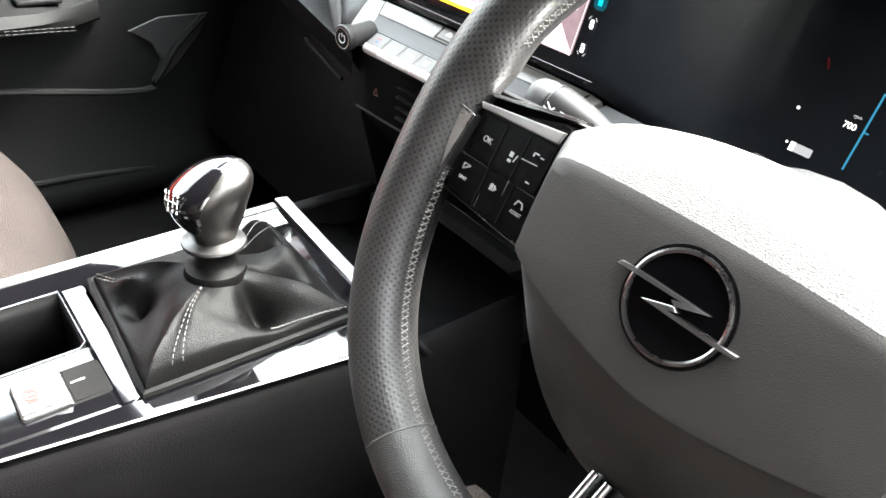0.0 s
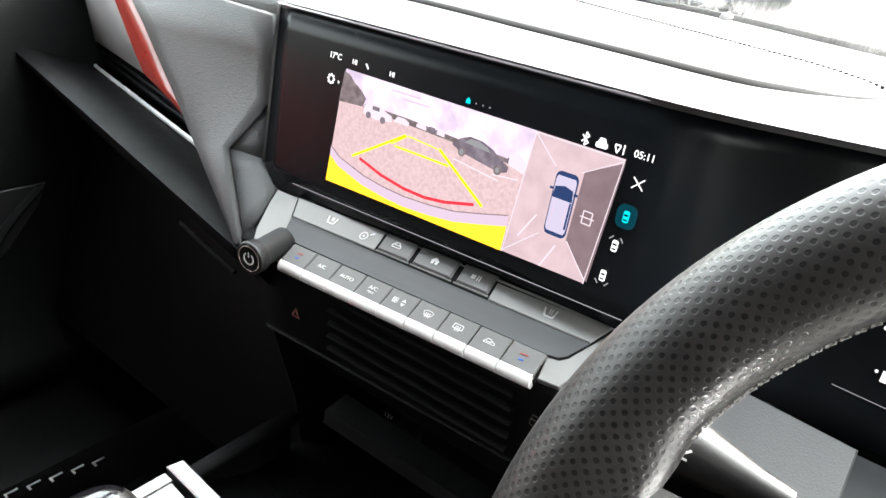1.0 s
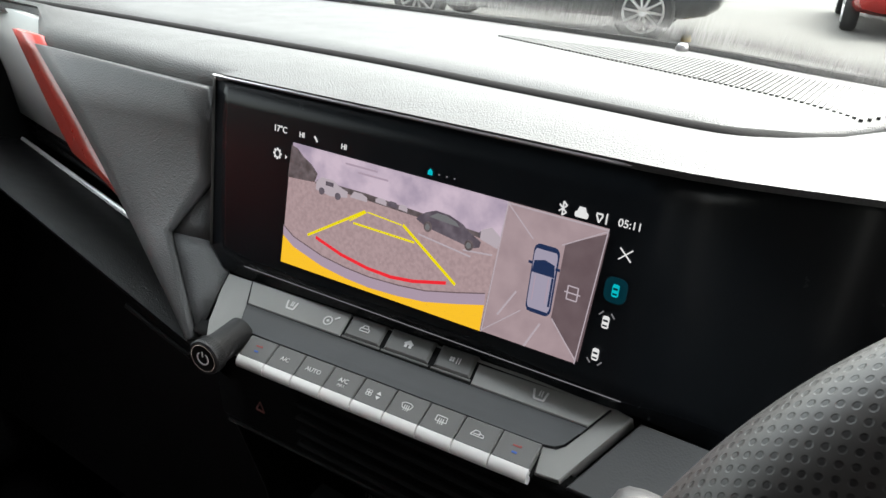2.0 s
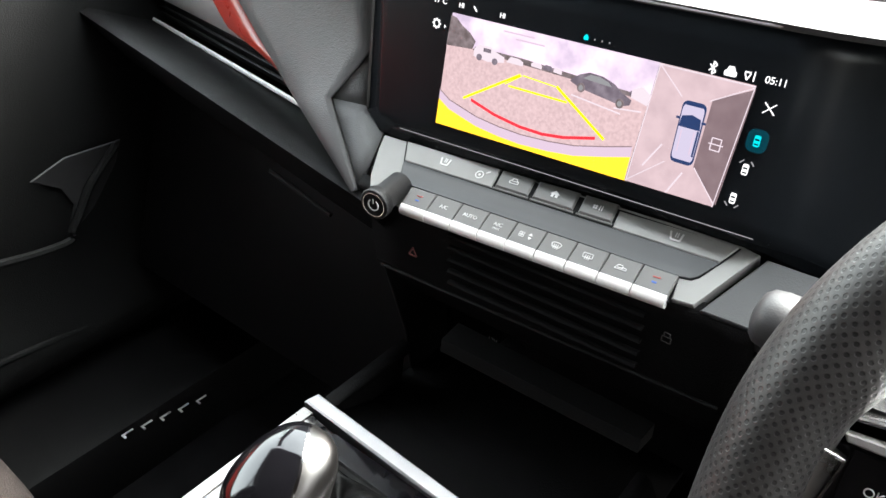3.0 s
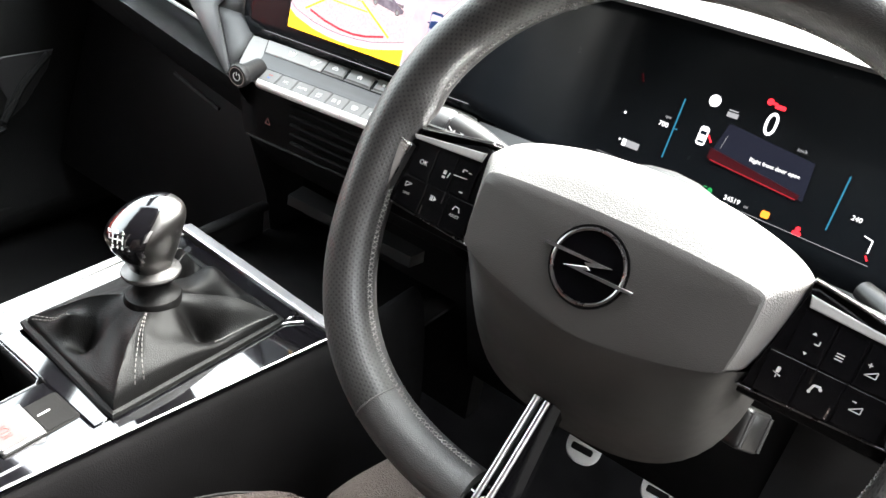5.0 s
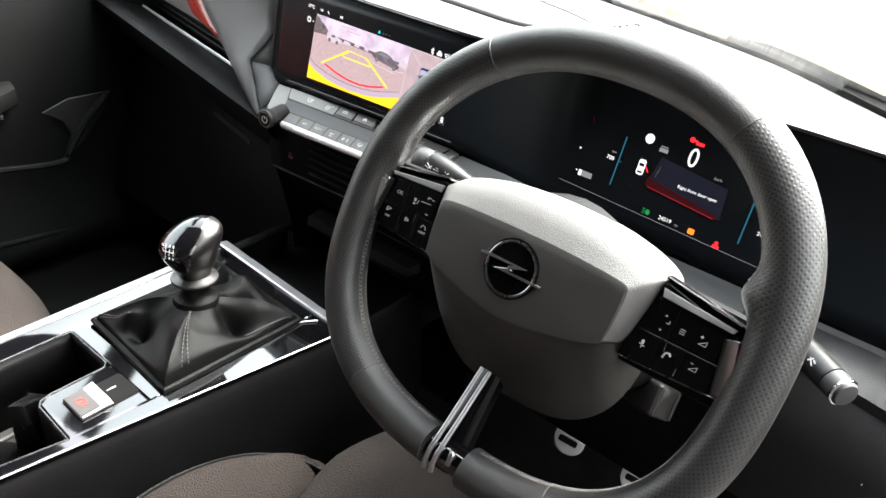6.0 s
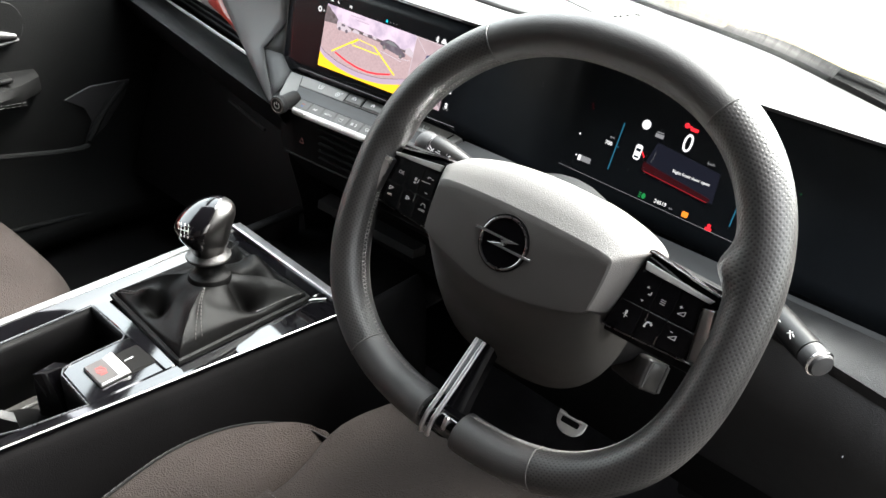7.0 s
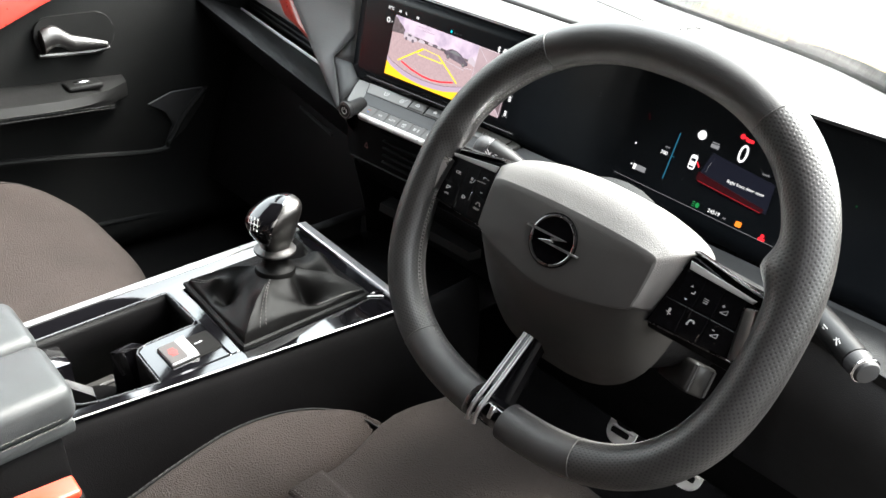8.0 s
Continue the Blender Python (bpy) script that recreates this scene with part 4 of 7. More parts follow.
def centre_display():
    scr = thing("centre_display", None, "lit touchscreen showing a rear camera picture and a view from above", "screen")

    def layer(name, shapes, material, level, label=""):
        if name in APART and len(shapes) > 1:
            return [layer(name, [s], material, level, label) for s in shapes][0]
        bm = bmesh.new()
        if name.startswith("above_car") or name in ("above_bumper", "above_roof_line"):
            shapes = [[(0.0988 + (x - 0.0985) * 0.80, 0.0445 + (y - 0.0440) * 0.90) for x, y in s] for s in shapes]
        if name.startswith("camera_dark_car"):
            shapes = [[(0.0395 + (x - 0.036) * 0.90, 0.0570 + (y - 0.0580) * 0.82) for x, y in s] for s in shapes]
        for s in shapes:
            patch(bm, s, lift(level))
        return part(name, bm, material, scr, label, smooth=0)

    mm = 0.001
    L, R, D0, D1, T, B = -0.0835, 0.126, 0.0668, 0.0725, 0.0805, 0.0015

    def low(x):
        return B + 0.005 * (x - L) / (R - L)

    def high(x):
        return T - 0.0015 * (x - L) / (R - L)

    layer("camera_sky", [[(L, 0.058), (D1 - 0.002, 0.054), (D1, high(D1)), (L + 0.003, T)]], G_SKY, 0, "cloudy sky in the camera picture")
    layer("camera_yard", [[(L - 0.002, low(L)), (D0, low(D0)), (D1 - 0.0015, 0.0565), (-0.02, 0.0600), (L + 0.001, 0.0605)]], G_YARD, 1, "pinkish tarmac in the camera picture")
    edge = [(-0.0845, 0.020), (-0.075, 0.0145), (-0.05, 0.0085), (-0.03, 0.0065), (-0.012, 0.0060), (0.01, 0.0075), (0.029, 0.0100), (0.05, 0.0155), (0.0672, 0.0205)]
    layer("camera_yellow", [[(L - 0.002, low(L)), (D0, low(D0))] + [(D0 + 0.0005, edge[-1][1])] + edge[::-1]], G_YELLOW, 2)
    bump = [(x, y) for x, y in edge] + [(x, y + 0.0065) for x, y in edge[::-1]]
    layer("camera_bumper", [bump], G_BUMPER, 2)
    layer("camera_bumper_line", [[(x, y + 0.0065) for x, y in edge] + [(x, y + 0.0071) for x, y in edge[::-1]]], G_SHADE, 3)
    guide = [bar((-0.063, 0.0255), (-0.019, 0.0516), 0.0016), bar((0.009, 0.0506), (0.048, 0.0263), 0.0017), bar((-0.027, 0.0425), (0.018, 0.0425), 0.0012), bar((-0.017, 0.0516), (0.008, 0.0502), 0.0007), bar((-0.030, 0.0432), (-0.018, 0.0512), 0.0008)]
    layer("guide_line", guide, G_LINE, 3, "yellow parking guide lines")
    arc = [(-0.056, 0.0268), (-0.035, 0.0215), (-0.014, 0.0188), (0.004, 0.0186), (0.02, 0.0208), (0.042, 0.0265)]
    layer("guide_arc", [[(x, y) for x, y in arc] + [(x, y - 0.0020) for x, y in arc[::-1]]], G_RED, 3, "red distance arc")
    layer("camera_hedge", [[(L + 0.001, 0.0585), (-0.060, 0.0600), (-0.058, 0.0655), (-0.063, 0.0700), (-0.070, 0.0735), (-0.076, 0.0780), (L + 0.003, 0.0790)]], G_TREE, 3)
    layer("camera_far_edge", [[(-0.060, 0.0595), (0.071, 0.0560), (0.071, 0.0585), (0.03, 0.0600), (-0.02, 0.0622), (-0.058, 0.0620)]], G_TREE, 2)
    layer("camera_pale_car", [[(-0.058, 0.0560), (-0.046, 0.0545), (-0.033, 0.0565), (-0.033, 0.0600), (-0.040, 0.0620), (-0.045, 0.0645), (-0.054, 0.0645), (-0.058, 0.061)], [(-0.031, 0.0575), (-0.018, 0.0575), (-0.018, 0.0600), (-0.022, 0.0615), (-0.028, 0.0615)], [(0.060, 0.0560), (0.071, 0.0535), (0.072, 0.060), (0.066, 0.064), (0.060, 0.061)]], G_PALE, 4)
    layer("camera_pale_car_shade", [disc(-0.053, 0.0562, 0.0022), disc(-0.040, 0.0558, 0.0022), rect(-0.05, -0.044, 0.0605, 0.0630)], G_DARK, 5)
    layer("camera_dark_car", [[(0.012, 0.0575), (0.020, 0.0540), (0.054, 0.0490), (0.059, 0.0510), (0.0595, 0.0550), (0.051, 0.0590), (0.046, 0.0630), (0.036, 0.0665), (0.026, 0.0670), (0.019, 0.0640), (0.015, 0.0610)]], G_DARK, 4, "dark parked car in the camera picture")
    layer("camera_dark_car_glass", [[(0.022, 0.0618), (0.044, 0.0605), (0.041, 0.0635), (0.034, 0.0655), (0.027, 0.0655)]], G_GREY, 5)
    layer("camera_dark_car_wheel", [disc(0.0215, 0.0545, 0.0030, 0.0036), disc(0.052, 0.0505, 0.0030, 0.0036)], G_TREE, 5)
    layer("camera_dark_car_rim", [disc(0.0215, 0.0545, 0.0017, 0.0021, 12), disc(0.052, 0.0505, 0.0017, 0.0021, 12)], G_GREY, 6)
    for k, (x, w, g) in enumerate(((-0.012, 0.008, G_PALE), (-0.003, 0.007, G_DARK), (0.005, 0.006, G_PALE), (0.0585, 0.006, G_DARK), (0.0655, 0.006, G_PALE))):
        y = 0.0590 - 0.028 * max(0.0, x)
        layer("camera_far_car", [[(x, y), (x + w, y - 0.0004), (x + w, y + 0.0016), (x + w * 0.8, y + 0.0030), (x + w * 0.25, y + 0.0031), (x, y + 0.0018)]], g, 3)
    layer("above_bumper", [rrect(0.0912, 0.1058, 0.0243, 0.0262, 0.0008), rrect(0.0912, 0.1058, 0.0618, 0.0637, 0.0008)], G_NAVY, 5)
    layer("above_roof_line", [bar((0.0935, 0.031), (0.0935, 0.046), 0.0006), bar((0.1030, 0.031), (0.1030, 0.046), 0.0006)], G_BUMPER, 5)
    layer("camera_bay_line", [bar((0.02, 0.048), (0.055, 0.0445), 0.0008), bar((0.050, 0.047), (0.068, 0.0490), 0.0008)], G_PALE, 2)
    bm = bmesh.new()
    for k, (x0, x1, y) in enumerate(((-0.036, -0.012, 0.0762), (-0.026, -0.004, 0.0728))):
        patch(bm, rect(x0, x1, y, y + 0.0011), lift(4))
    part("camera_caption", bm, G_BUMPER, scr, smooth=0)
    # view from above
    layer("above_yard", [[(D0 + 0.0005, low(D0)), (R - 0.003, low(R)), (R + 0.002, high(R)), (D1 + 0.0005, high(D1))]], G_YARD2, 0, "tarmac seen from above")
    layer("above_shadow", [[(0.1065, 0.026), (0.1245, 0.008), (0.1285, 0.077), (0.1075, 0.066)]], G_SHADE, 1)
    layer("above_seam", [bar((D0 + 0.001, low(D0) + 0.001), (0.089, 0.0245), 0.0005), bar((0.1235, 0.008), (0.107, 0.026), 0.0005), bar((D1 + 0.001, 0.0785), (0.090, 0.064), 0.0005), bar((0.1275, 0.0775), (0.106, 0.065), 0.0005), bar((D0 + 0.0008, low(D0)), (D1 + 0.0008, high(D1)), 0.0005), bar((D1, high(D1) - 0.0006), (R + 0.002, high(R) - 0.0006), 0.0006), bar((R - 0.003, low(R)), (R + 0.002, high(R)), 0.0005)], G_PALE, 2)
    layer("above_bay_line", [bar((0.076, 0.018), (0.085, 0.034), 0.0009), bar((0.094, 0.006), (0.101, 0.021), 0.0009)], G_PALE, 2)
    layer("above_car_shadow", [rrect(0.0896, 0.1074, 0.0236, 0.0644, 0.004)], G_NAVY, 3)
    layer("above_car", [rrect(0.0905, 0.1065, 0.0245, 0.0635, 0.005)], G_CARTOP, 4, "pale car seen from above")
    layer("above_car_glass", [[(0.0905, 0.0475), (0.1065, 0.0475), (0.1055, 0.0545), (0.0985, 0.0562), (0.0915, 0.0545)], rect(0.0875, 0.0905, 0.052, 0.0535), rect(0.1065, 0.1095, 0.052, 0.0535), rect(0.105, 0.1063, 0.030, 0.047)], G_NAVY, 5)
    layer("above_symbol", [bar((0.1130, 0.039), (0.1130, 0.046), 0.0006), bar((0.1185, 0.039), (0.1185, 0.046), 0.0006), bar((0.1130, 0.046), (0.1185, 0.046), 0.0006), bar((0.1130, 0.039), (0.1185, 0.039), 0.0006), bar((0.1115, 0.0425), (0.1200, 0.0425), 0.0006)], G_PALE, 3)
    # status line and side symbols
    lettering("outside_temperature", "17°C", 0.0056, lift(1) @ pose(-0.092, 0.0865, 0), G_WHITE, scr)
    lettering("fan_left", "HI", 0.0046, lift(1) @ pose(-0.0735, 0.0862, 0), G_WHITE, scr)
    lettering("fan_right", "HI", 0.0046, lift(1) @ pose(-0.0395, 0.0855, 0), G_WHITE, scr)
    lettering("clock", "05:11", 0.0054, lift(1) @ pose(0.1375, 0.0832, 0), G_WHITE, scr)
    layer("seat_mark", [bar((-0.063, 0.0875), (-0.0605, 0.0845), 0.001)], G_WHITE, 1)
    cog = []
    for k in range(8):
        a = 2 * math.pi * k / 8
        cog.append(bar((-0.0935 + 0.0022 * math.cos(a), 0.0710 + 0.0022 * math.sin(a)), (-0.0935 + 0.0036 * math.cos(a), 0.0710 + 0.0036 * math.sin(a)), 0.0012))
    ring = [(math.cos(2 * math.pi * k / 16), math.sin(2 * math.pi * k / 16)) for k in range(16)]
    cog += [bar((-0.0935 + 0.0024 * a, 0.0710 + 0.0024 * b), (-0.0935 + 0.0024 * c, 0.0710 + 0.0024 * d), 0.0008) for (a, b), (c, d) in zip(ring, ring[1:] + ring[:1])]
    layer("settings_symbol", cog, G_WHITE, 1)
    layer("arrow_symbol", [[(-0.0865, 0.0690), (-0.0850, 0.0702), (-0.0865, 0.0714)]], G_WHITE, 1)
    layer("home_mark", [[(0.0215, 0.0825), (0.0245, 0.0825), (0.0245, 0.0845), (0.023, 0.0860), (0.0215, 0.0845)]], G_TEAL, 1)
    layer("page_dots", [disc(0.029 + 0.005 * k, 0.0838, 0.0005, n=8) for k in range(3)], G_GREY, 1)
    layer("bluetooth_symbol", [bar((0.103, 0.0798), (0.103, 0.0868), 0.0007), bar((0.101, 0.0815), (0.105, 0.0850), 0.0007), bar((0.101, 0.0850), (0.105, 0.0815), 0.0007), bar((0.103, 0.0868), (0.105, 0.0850), 0.0007), bar((0.103, 0.0798), (0.105, 0.0815), 0.0007)], G_WHITE, 1)
    layer("car_link_symbol", [rrect(0.1095, 0.1165, 0.0808, 0.0838, 0.001), [(0.1105, 0.0838), (0.1155, 0.0838), (0.1145, 0.0862), (0.1115, 0.0862)]], G_WHITE, 1)
    layer("place_symbol", [bar((0.1205, 0.0845), (0.1222, 0.0808), 0.0007), bar((0.1238, 0.0845), (0.1222, 0.0808), 0.0007), bar((0.1205, 0.0850), (0.1238, 0.0850), 0.0008), bar((0.1258, 0.0808), (0.1258, 0.0860), 0.0007)], G_WHITE, 1)
    layer("close_symbol", [bar((0.1350, 0.0660), (0.1412, 0.0718), 0.0006), bar((0.1350, 0.0718), (0.1412, 0.0660), 0.0006)], G_WHITE, 1)
    layer("view_glow", [rrect(0.1310, 0.1425, 0.0440, 0.0570, 0.004)], G_TEALDIM, 1)
    for k, (x, y, g) in enumerate(((0.1368, 0.0505, G_TEAL), (0.1350, 0.0335, G_WHITE), (0.1330, 0.0155, G_WHITE))):
        layer("view_symbol", [rrect(x - 0.0017, x + 0.0017, y - 0.0032, y + 0.0032, 0.0010)], g, 2)
        layer("view_symbol_glass", [rect(x - 0.0012, x + 0.0012, y + 0.0004, y + 0.0014), rect(x - 0.0012, x + 0.0012, y - 0.0021, y - 0.0013)], G_NIGHT, 3)
        if k:
            layer("view_arc", [bar((x - 0.004, y + 0.003), (x - 0.002, y + 0.0052), 0.0007), bar((x + 0.004, y + 0.003), (x + 0.002, y + 0.0052), 0.0007)] if k == 1 else [bar((x - 0.004, y - 0.003), (x - 0.002, y - 0.0052), 0.0007), bar((x + 0.004, y - 0.003), (x + 0.002, y - 0.0052), 0.0007)], G_GREY, 2)
    layer("edge_line", [bar((-0.12, -0.0122), (0.15, -0.0042), 0.0005)], G_GREY, 1)
    return scr


# ---- driver's display ----
CL = Matrix(((1, 0, 0, 0), (0, 0.2873, -0.9578, 0.148), (0, 0.9578, 0.2873, 0.80), (0, 0, 0, 1)))


def cl(k):
    return CL @ Matrix.Translation((0, 0, 0.0006 + 0.0004 * k))


def driver_display():
    scr = thing("driver_display", None, "dark lit instrument display with a white zero and warning symbols", "screen")
    H = 1.044

    def layer(name, shapes, material, level, label=""):
        bm = bmesh.new()
        for s in shapes:
            patch(bm, [(x, (z - 0.8) * H) for x, z in s], cl(level))
        return part(name, bm, material, scr, label, smooth=0)

    def word(name, words, size, x, z, material):
        return lettering(name, words, size, cl(2) @ pose(x, (z - 0.8) * H, 0), material, scr)

    lettering("speed", "0", 0.0275, cl(2) @ pose(0.381, (0.8695 - 0.8) * H, 0) @ Matrix.Diagonal((0.82, 1, 1, 1)), G_WHITE, scr)
    word("speed_unit", "km/h", 0.0040, 0.412, 0.859, G_GREY)
    layer("warning_red", [disc(0.3735, 0.8865, 0.0027), rrect(0.3760, 0.3795, 0.8850, 0.8872, 0.0008), rrect(0.3780, 0.3868, 0.8828, 0.8862, 0.0012)], G_RED, 1)
    layer("warning_white", [disc(0.331, 0.874, 0.0050)], G_WHITE, 1)
    layer("lane_symbol", [rect(0.3445, 0.354, 0.8655, 0.8695), bar((0.345, 0.871), (0.353, 0.871), 0.001)], G_GREY, 1)
    layer("door_car", [rrect(0.3285, 0.3365, 0.8365, 0.8525, 0.0025)], G_WHITE, 1)
    layer("door_car_glass", [rect(0.3298, 0.3352, 0.8455, 0.8485), rect(0.3298, 0.3352, 0.8385, 0.8405)], G_NIGHT, 2)
    layer("door_mark", [bar((0.3372, 0.8465), (0.3415, 0.8415), 0.0014)], G_RED, 2)
    layer("divider", [bar((0.3505, 0.8395), (0.3525, 0.8515), 0.0007)], G_GREY, 1)
    layer("message_ground", [[(0.343, 0.829), (0.428, 0.8225), (0.425, 0.853), (0.350, 0.861)]], glow("display_message", (0.020, 0.020, 0.034), 0.28), 1)
    layer("message_glow", [[(0.343, 0.829), (0.424, 0.8225), (0.424, 0.8265), (0.343, 0.838)]], G_REDGLOW, 2)
    layer("message_line", [bar((0.346, 0.8285), (0.422, 0.8222), 0.0009)], glow("display_red_line", (0.5, 0.02, 0.03), 0.35), 3)
    word("door_message", "Right front door open", 0.0047, 0.3975, 0.8395, G_WHITE)
    layer("light_symbol", [bar((0.3500, 0.8065), (0.3530, 0.8065), 0.0008), bar((0.3500, 0.8042), (0.3530, 0.8042), 0.0008), bar((0.3500, 0.8019), (0.3530, 0.8019), 0.0008), disc(0.3562, 0.8042, 0.0024, 0.0030, 10)], G_GREEN, 1)
    word("distance", "24519", 0.0058, 0.3765, 0.8040, G_WHITE)
    word("distance_unit", "mi", 0.0038, 0.3895, 0.8030, G_GREY)
    layer("engine_symbol", [rrect(0.4025, 0.4095, 0.8000, 0.8058, 0.0015)], G_ORANGE, 1)
    layer("belt_symbol", [disc(0.4340, 0.8018, 0.0020), rrect(0.4305, 0.4378, 0.7965, 0.8000, 0.0015)], G_RED, 1)
    layer("blue_line", [bar((0.4525, 0.853), (0.4530, 0.809), 0.0013)], G_BLUE, 1)
    layer("blue_line", [bar((0.3065, 0.868), (0.3062, 0.816), 0.0013), bar((0.3062, 0.842), (0.3100, 0.842), 0.001)], G_BLUE, 1)
    word("revs", "700", 0.0060, 0.2965, 0.8425, G_WHITE)
    word("revs_unit", "rpm", 0.0035, 0.2985, 0.8495, G_GREY)
    layer("fuel_bar", [rrect(0.268, 0.283, 0.8135, 0.8195, 0.001)], G_GREY, 1)
    layer("fuel_pump", [rect(0.2665, 0.2700, 0.8135, 0.8195)], G_WHITE, 2)
    layer("fuel_dot", [disc(0.2635, 0.8180, 0.0009, n=8)], G_WHITE, 2)
    layer("range_dot", [disc(0.2595, 0.8410, 0.0011, n=8)], G_WHITE, 2)
    layer("left_mark", [bar((0.262, 0.8765), (0.2655, 0.8700), 0.0012)], G_REDGLOW, 2)
    word("right_number", "240", 0.0055, 0.4700, 0.8250, G_WHITE)
    layer("right_mark", [bar((0.4870, 0.8140), (0.4875, 0.8040), 0.0011), bar((0.4800, 0.8155), (0.4870, 0.8140), 0.0008)], G_WHITE, 1)
    layer("right_mark_red", [bar((0.4870, 0.8020), (0.4895, 0.7985), 0.0013)], G_RED, 1)
    layer("edge_line", [bar((0.246, 0.8020), (0.492, 0.7950), 0.0004)], G_GREY, 1)
    layer("sensor_dot", [disc(0.503, 0.862, 0.0008, n=8)], G_GREEN, 1)
    return scr


# ---- climate keys and power knob ----
SHELF = Matrix.Translation((0, 0.0235, 0.794)) @ pose(0, 0, 0, 30.5, 0, 2.5) @ Matrix.Diagonal((1, 0.86, 1, 1))


def key_panel():
    keys = thing("key_panel", SHELF, "satin grey climate key panel with a chrome front edge", "control panel")

    def K(pts):
        """The rows climb slightly towards the driver."""
        return [(x, y + 0.034 * (x + 0.08)) for x, y in pts]

    bm = bmesh.new()
    prism(bm, K([(-0.0815, 0.0185), (0.1205, 0.0185), (0.1215, 0.0010), (0.1345, 0.0020), (0.1455, 0.0290), (0.1560, 0.0535), (0.1450, 0.0560), (0.10, 0.0575), (-0.1330, 0.0600), (-0.1295, 0.0450), (-0.1215, 0.0180), (-0.1150, 0.0060), (-0.0830, 0.0020)]), -0.012, -0.0006, 0.0006)
    part("surround", bm, KEYGREY, keys)
    bm = bmesh.new()
    prism(bm, K(rect(-0.081, 0.121, -0.001, 0.0190)), -0.010, -0.0022)
    part("key_bed", bm, DARK, keys)
    hollow = [(-0.0850, 0.0192), (0.1200, 0.0185), (0.1262, 0.0196), (0.1300, 0.0235), (0.1375, 0.0380), (-0.1015, 0.0400), (-0.0965, 0.0245), (-0.0925, 0.0205)]
    bm = bmesh.new()
    prism(bm, K([(x * 1.006, y + (0.0008 if y > 0.03 else -0.0007)) for x, y in hollow]), -0.0006, -0.0001)
    part("recess_joint", bm, DARK, keys)
    bm = bmesh.new()
    low = [(x, y) for x, y in K(hollow)]
    loft(bm, [[(x, y, 0.0002) for x, y in low], [(0.02 + (x - 0.02) * 0.998, y + (0.0004 if y < 0.03 else -0.0004), 0.0006) for x, y in low], [(0.02 + (x - 0.02) * 0.99, 0.029 + 0.034 * (x + 0.08) + (y - 0.029 - 0.034 * (x + 0.08)) * 0.6, 0.0003) for x, y in low]])
    part("recess", bm, mat("slate_grey_recess", (0.050, 0.052, 0.055), 0.45, bump=0.06, bump_scale=900), keys, "darker slate strip between the key rows")
    x0, w = -0.0810, 0.02230
    for k in range(9):
        a, b = x0 + w * k + 0.0004, x0 + w * (k + 1) - 0.0004
        key = part("key", prism(bmesh.new(), K([(a, 0.0006), (b, 0.0006), (b + 0.0006, 0.0180), (a + 0.0006, 0.0180)]), -0.004, 0.0022, 0.0007), KEYDARK, keys)
        bm = bmesh.new()
        (ax, ay), (cx, cy) = K([(a, 0.0), (b, 0.0)])
        loft(bm, [[(px, py + 0.0012, 0.0019), (px, py - 0.0006, 0.0019), (px, py - 0.0036, 0.0010), (px, py - 0.0056, -0.0006), (px, py - 0.0064, -0.0028), (px, py - 0.0050, -0.0070), (px, py + 0.0012, -0.0070)] for px, py in ((ax, ay), (cx, cy))])
        part("key_edge", bm, KEYEDGE, key, "bright satin chrome edge")
        top = Matrix.Translation((*K([((a + b) / 2, 0.0092)])[0], 0.0024)) @ pose(0, 0, 0, 0, 0, 1.7) @ Matrix.Diagonal((0.74, 0.80, 1, 1))

        def sym(shapes, material=WHITE, name="symbol"):
            bm2 = bmesh.new()
            for s in shapes:
                patch(bm2, s, top)
            part(name, bm2, material, key, smooth=0)

        if k in (0, 8):
            sym([bar((-0.003, 0.0026), (0.003, 0.0026), 0.0011), bar((0.0025, 0.0038), (0.0037, 0.0024), 0.0009)], REDPRINT)
            sym([bar((-0.002, -0.0026), (0.002, -0.0026), 0.0016)], BLUEPRINT)
        elif k in (1, 2, 3):
            lettering("print", ("A/C", "AUTO", "A/C")[k - 1], 0.0056, top @ pose(0, 0.0012 if k == 3 else 0, 0), WHITE, key)
            if k == 3:
                lettering("print", "MAX", 0.0034, top @ pose(0, -0.0036, 0), WHITE, key)
        elif k == 4:
            ring = [(math.cos(q), math.sin(q)) for q in frange(0, 2 * math.pi, 9)]
            sym([bar((-0.0045 + 0.0018 * math.cos(g) + 0.0013 * p[0], 0.0018 * math.sin(g) + 0.0013 * p[1]), (-0.0045 + 0.0018 * math.cos(g) + 0.0013 * q[0], 0.0018 * math.sin(g) + 0.0013 * q[1]), 0.0006) for g in (0.8, 2.37, 3.94, 5.5) for p, q in zip(ring, ring[1:])])
            sym([[(0.002, 0.0008), (0.0062, 0.0008), (0.0041, 0.0038)]], name="arrow_up")
            sym([[(0.002, -0.0008), (0.0041, -0.0038), (0.0062, -0.0008)]], name="arrow_down")
        elif k in (5, 6):
            if k == 5:
                out = [(-0.0048, 0.0020), (-0.0023, 0.0034), (0.0023, 0.0034), (0.0048, 0.0020), (0.0034, -0.0016), (-0.0034, -0.0016)]
            else:
                out = [(-0.0042, 0.0032), (0.0042, 0.0032), (0.0046, -0.0014), (-0.0046, -0.0014)]
            sym([bar(p, q, 0.0006) for p, q in zip(out, out[1:] + out[:1])] + [bar((0.0018 * j, -0.0036), (0.0018 * j, 0.0014), 0.0006) for j in (-1, 0, 1)])
        else:
            out = [(-0.0052, -0.0016), (0.0052, -0.0016), (0.0049, 0.0004), (0.0024, 0.0008), (0.0008, 0.0026), (-0.0024, 0.0026), (-0.0038, 0.0006)]
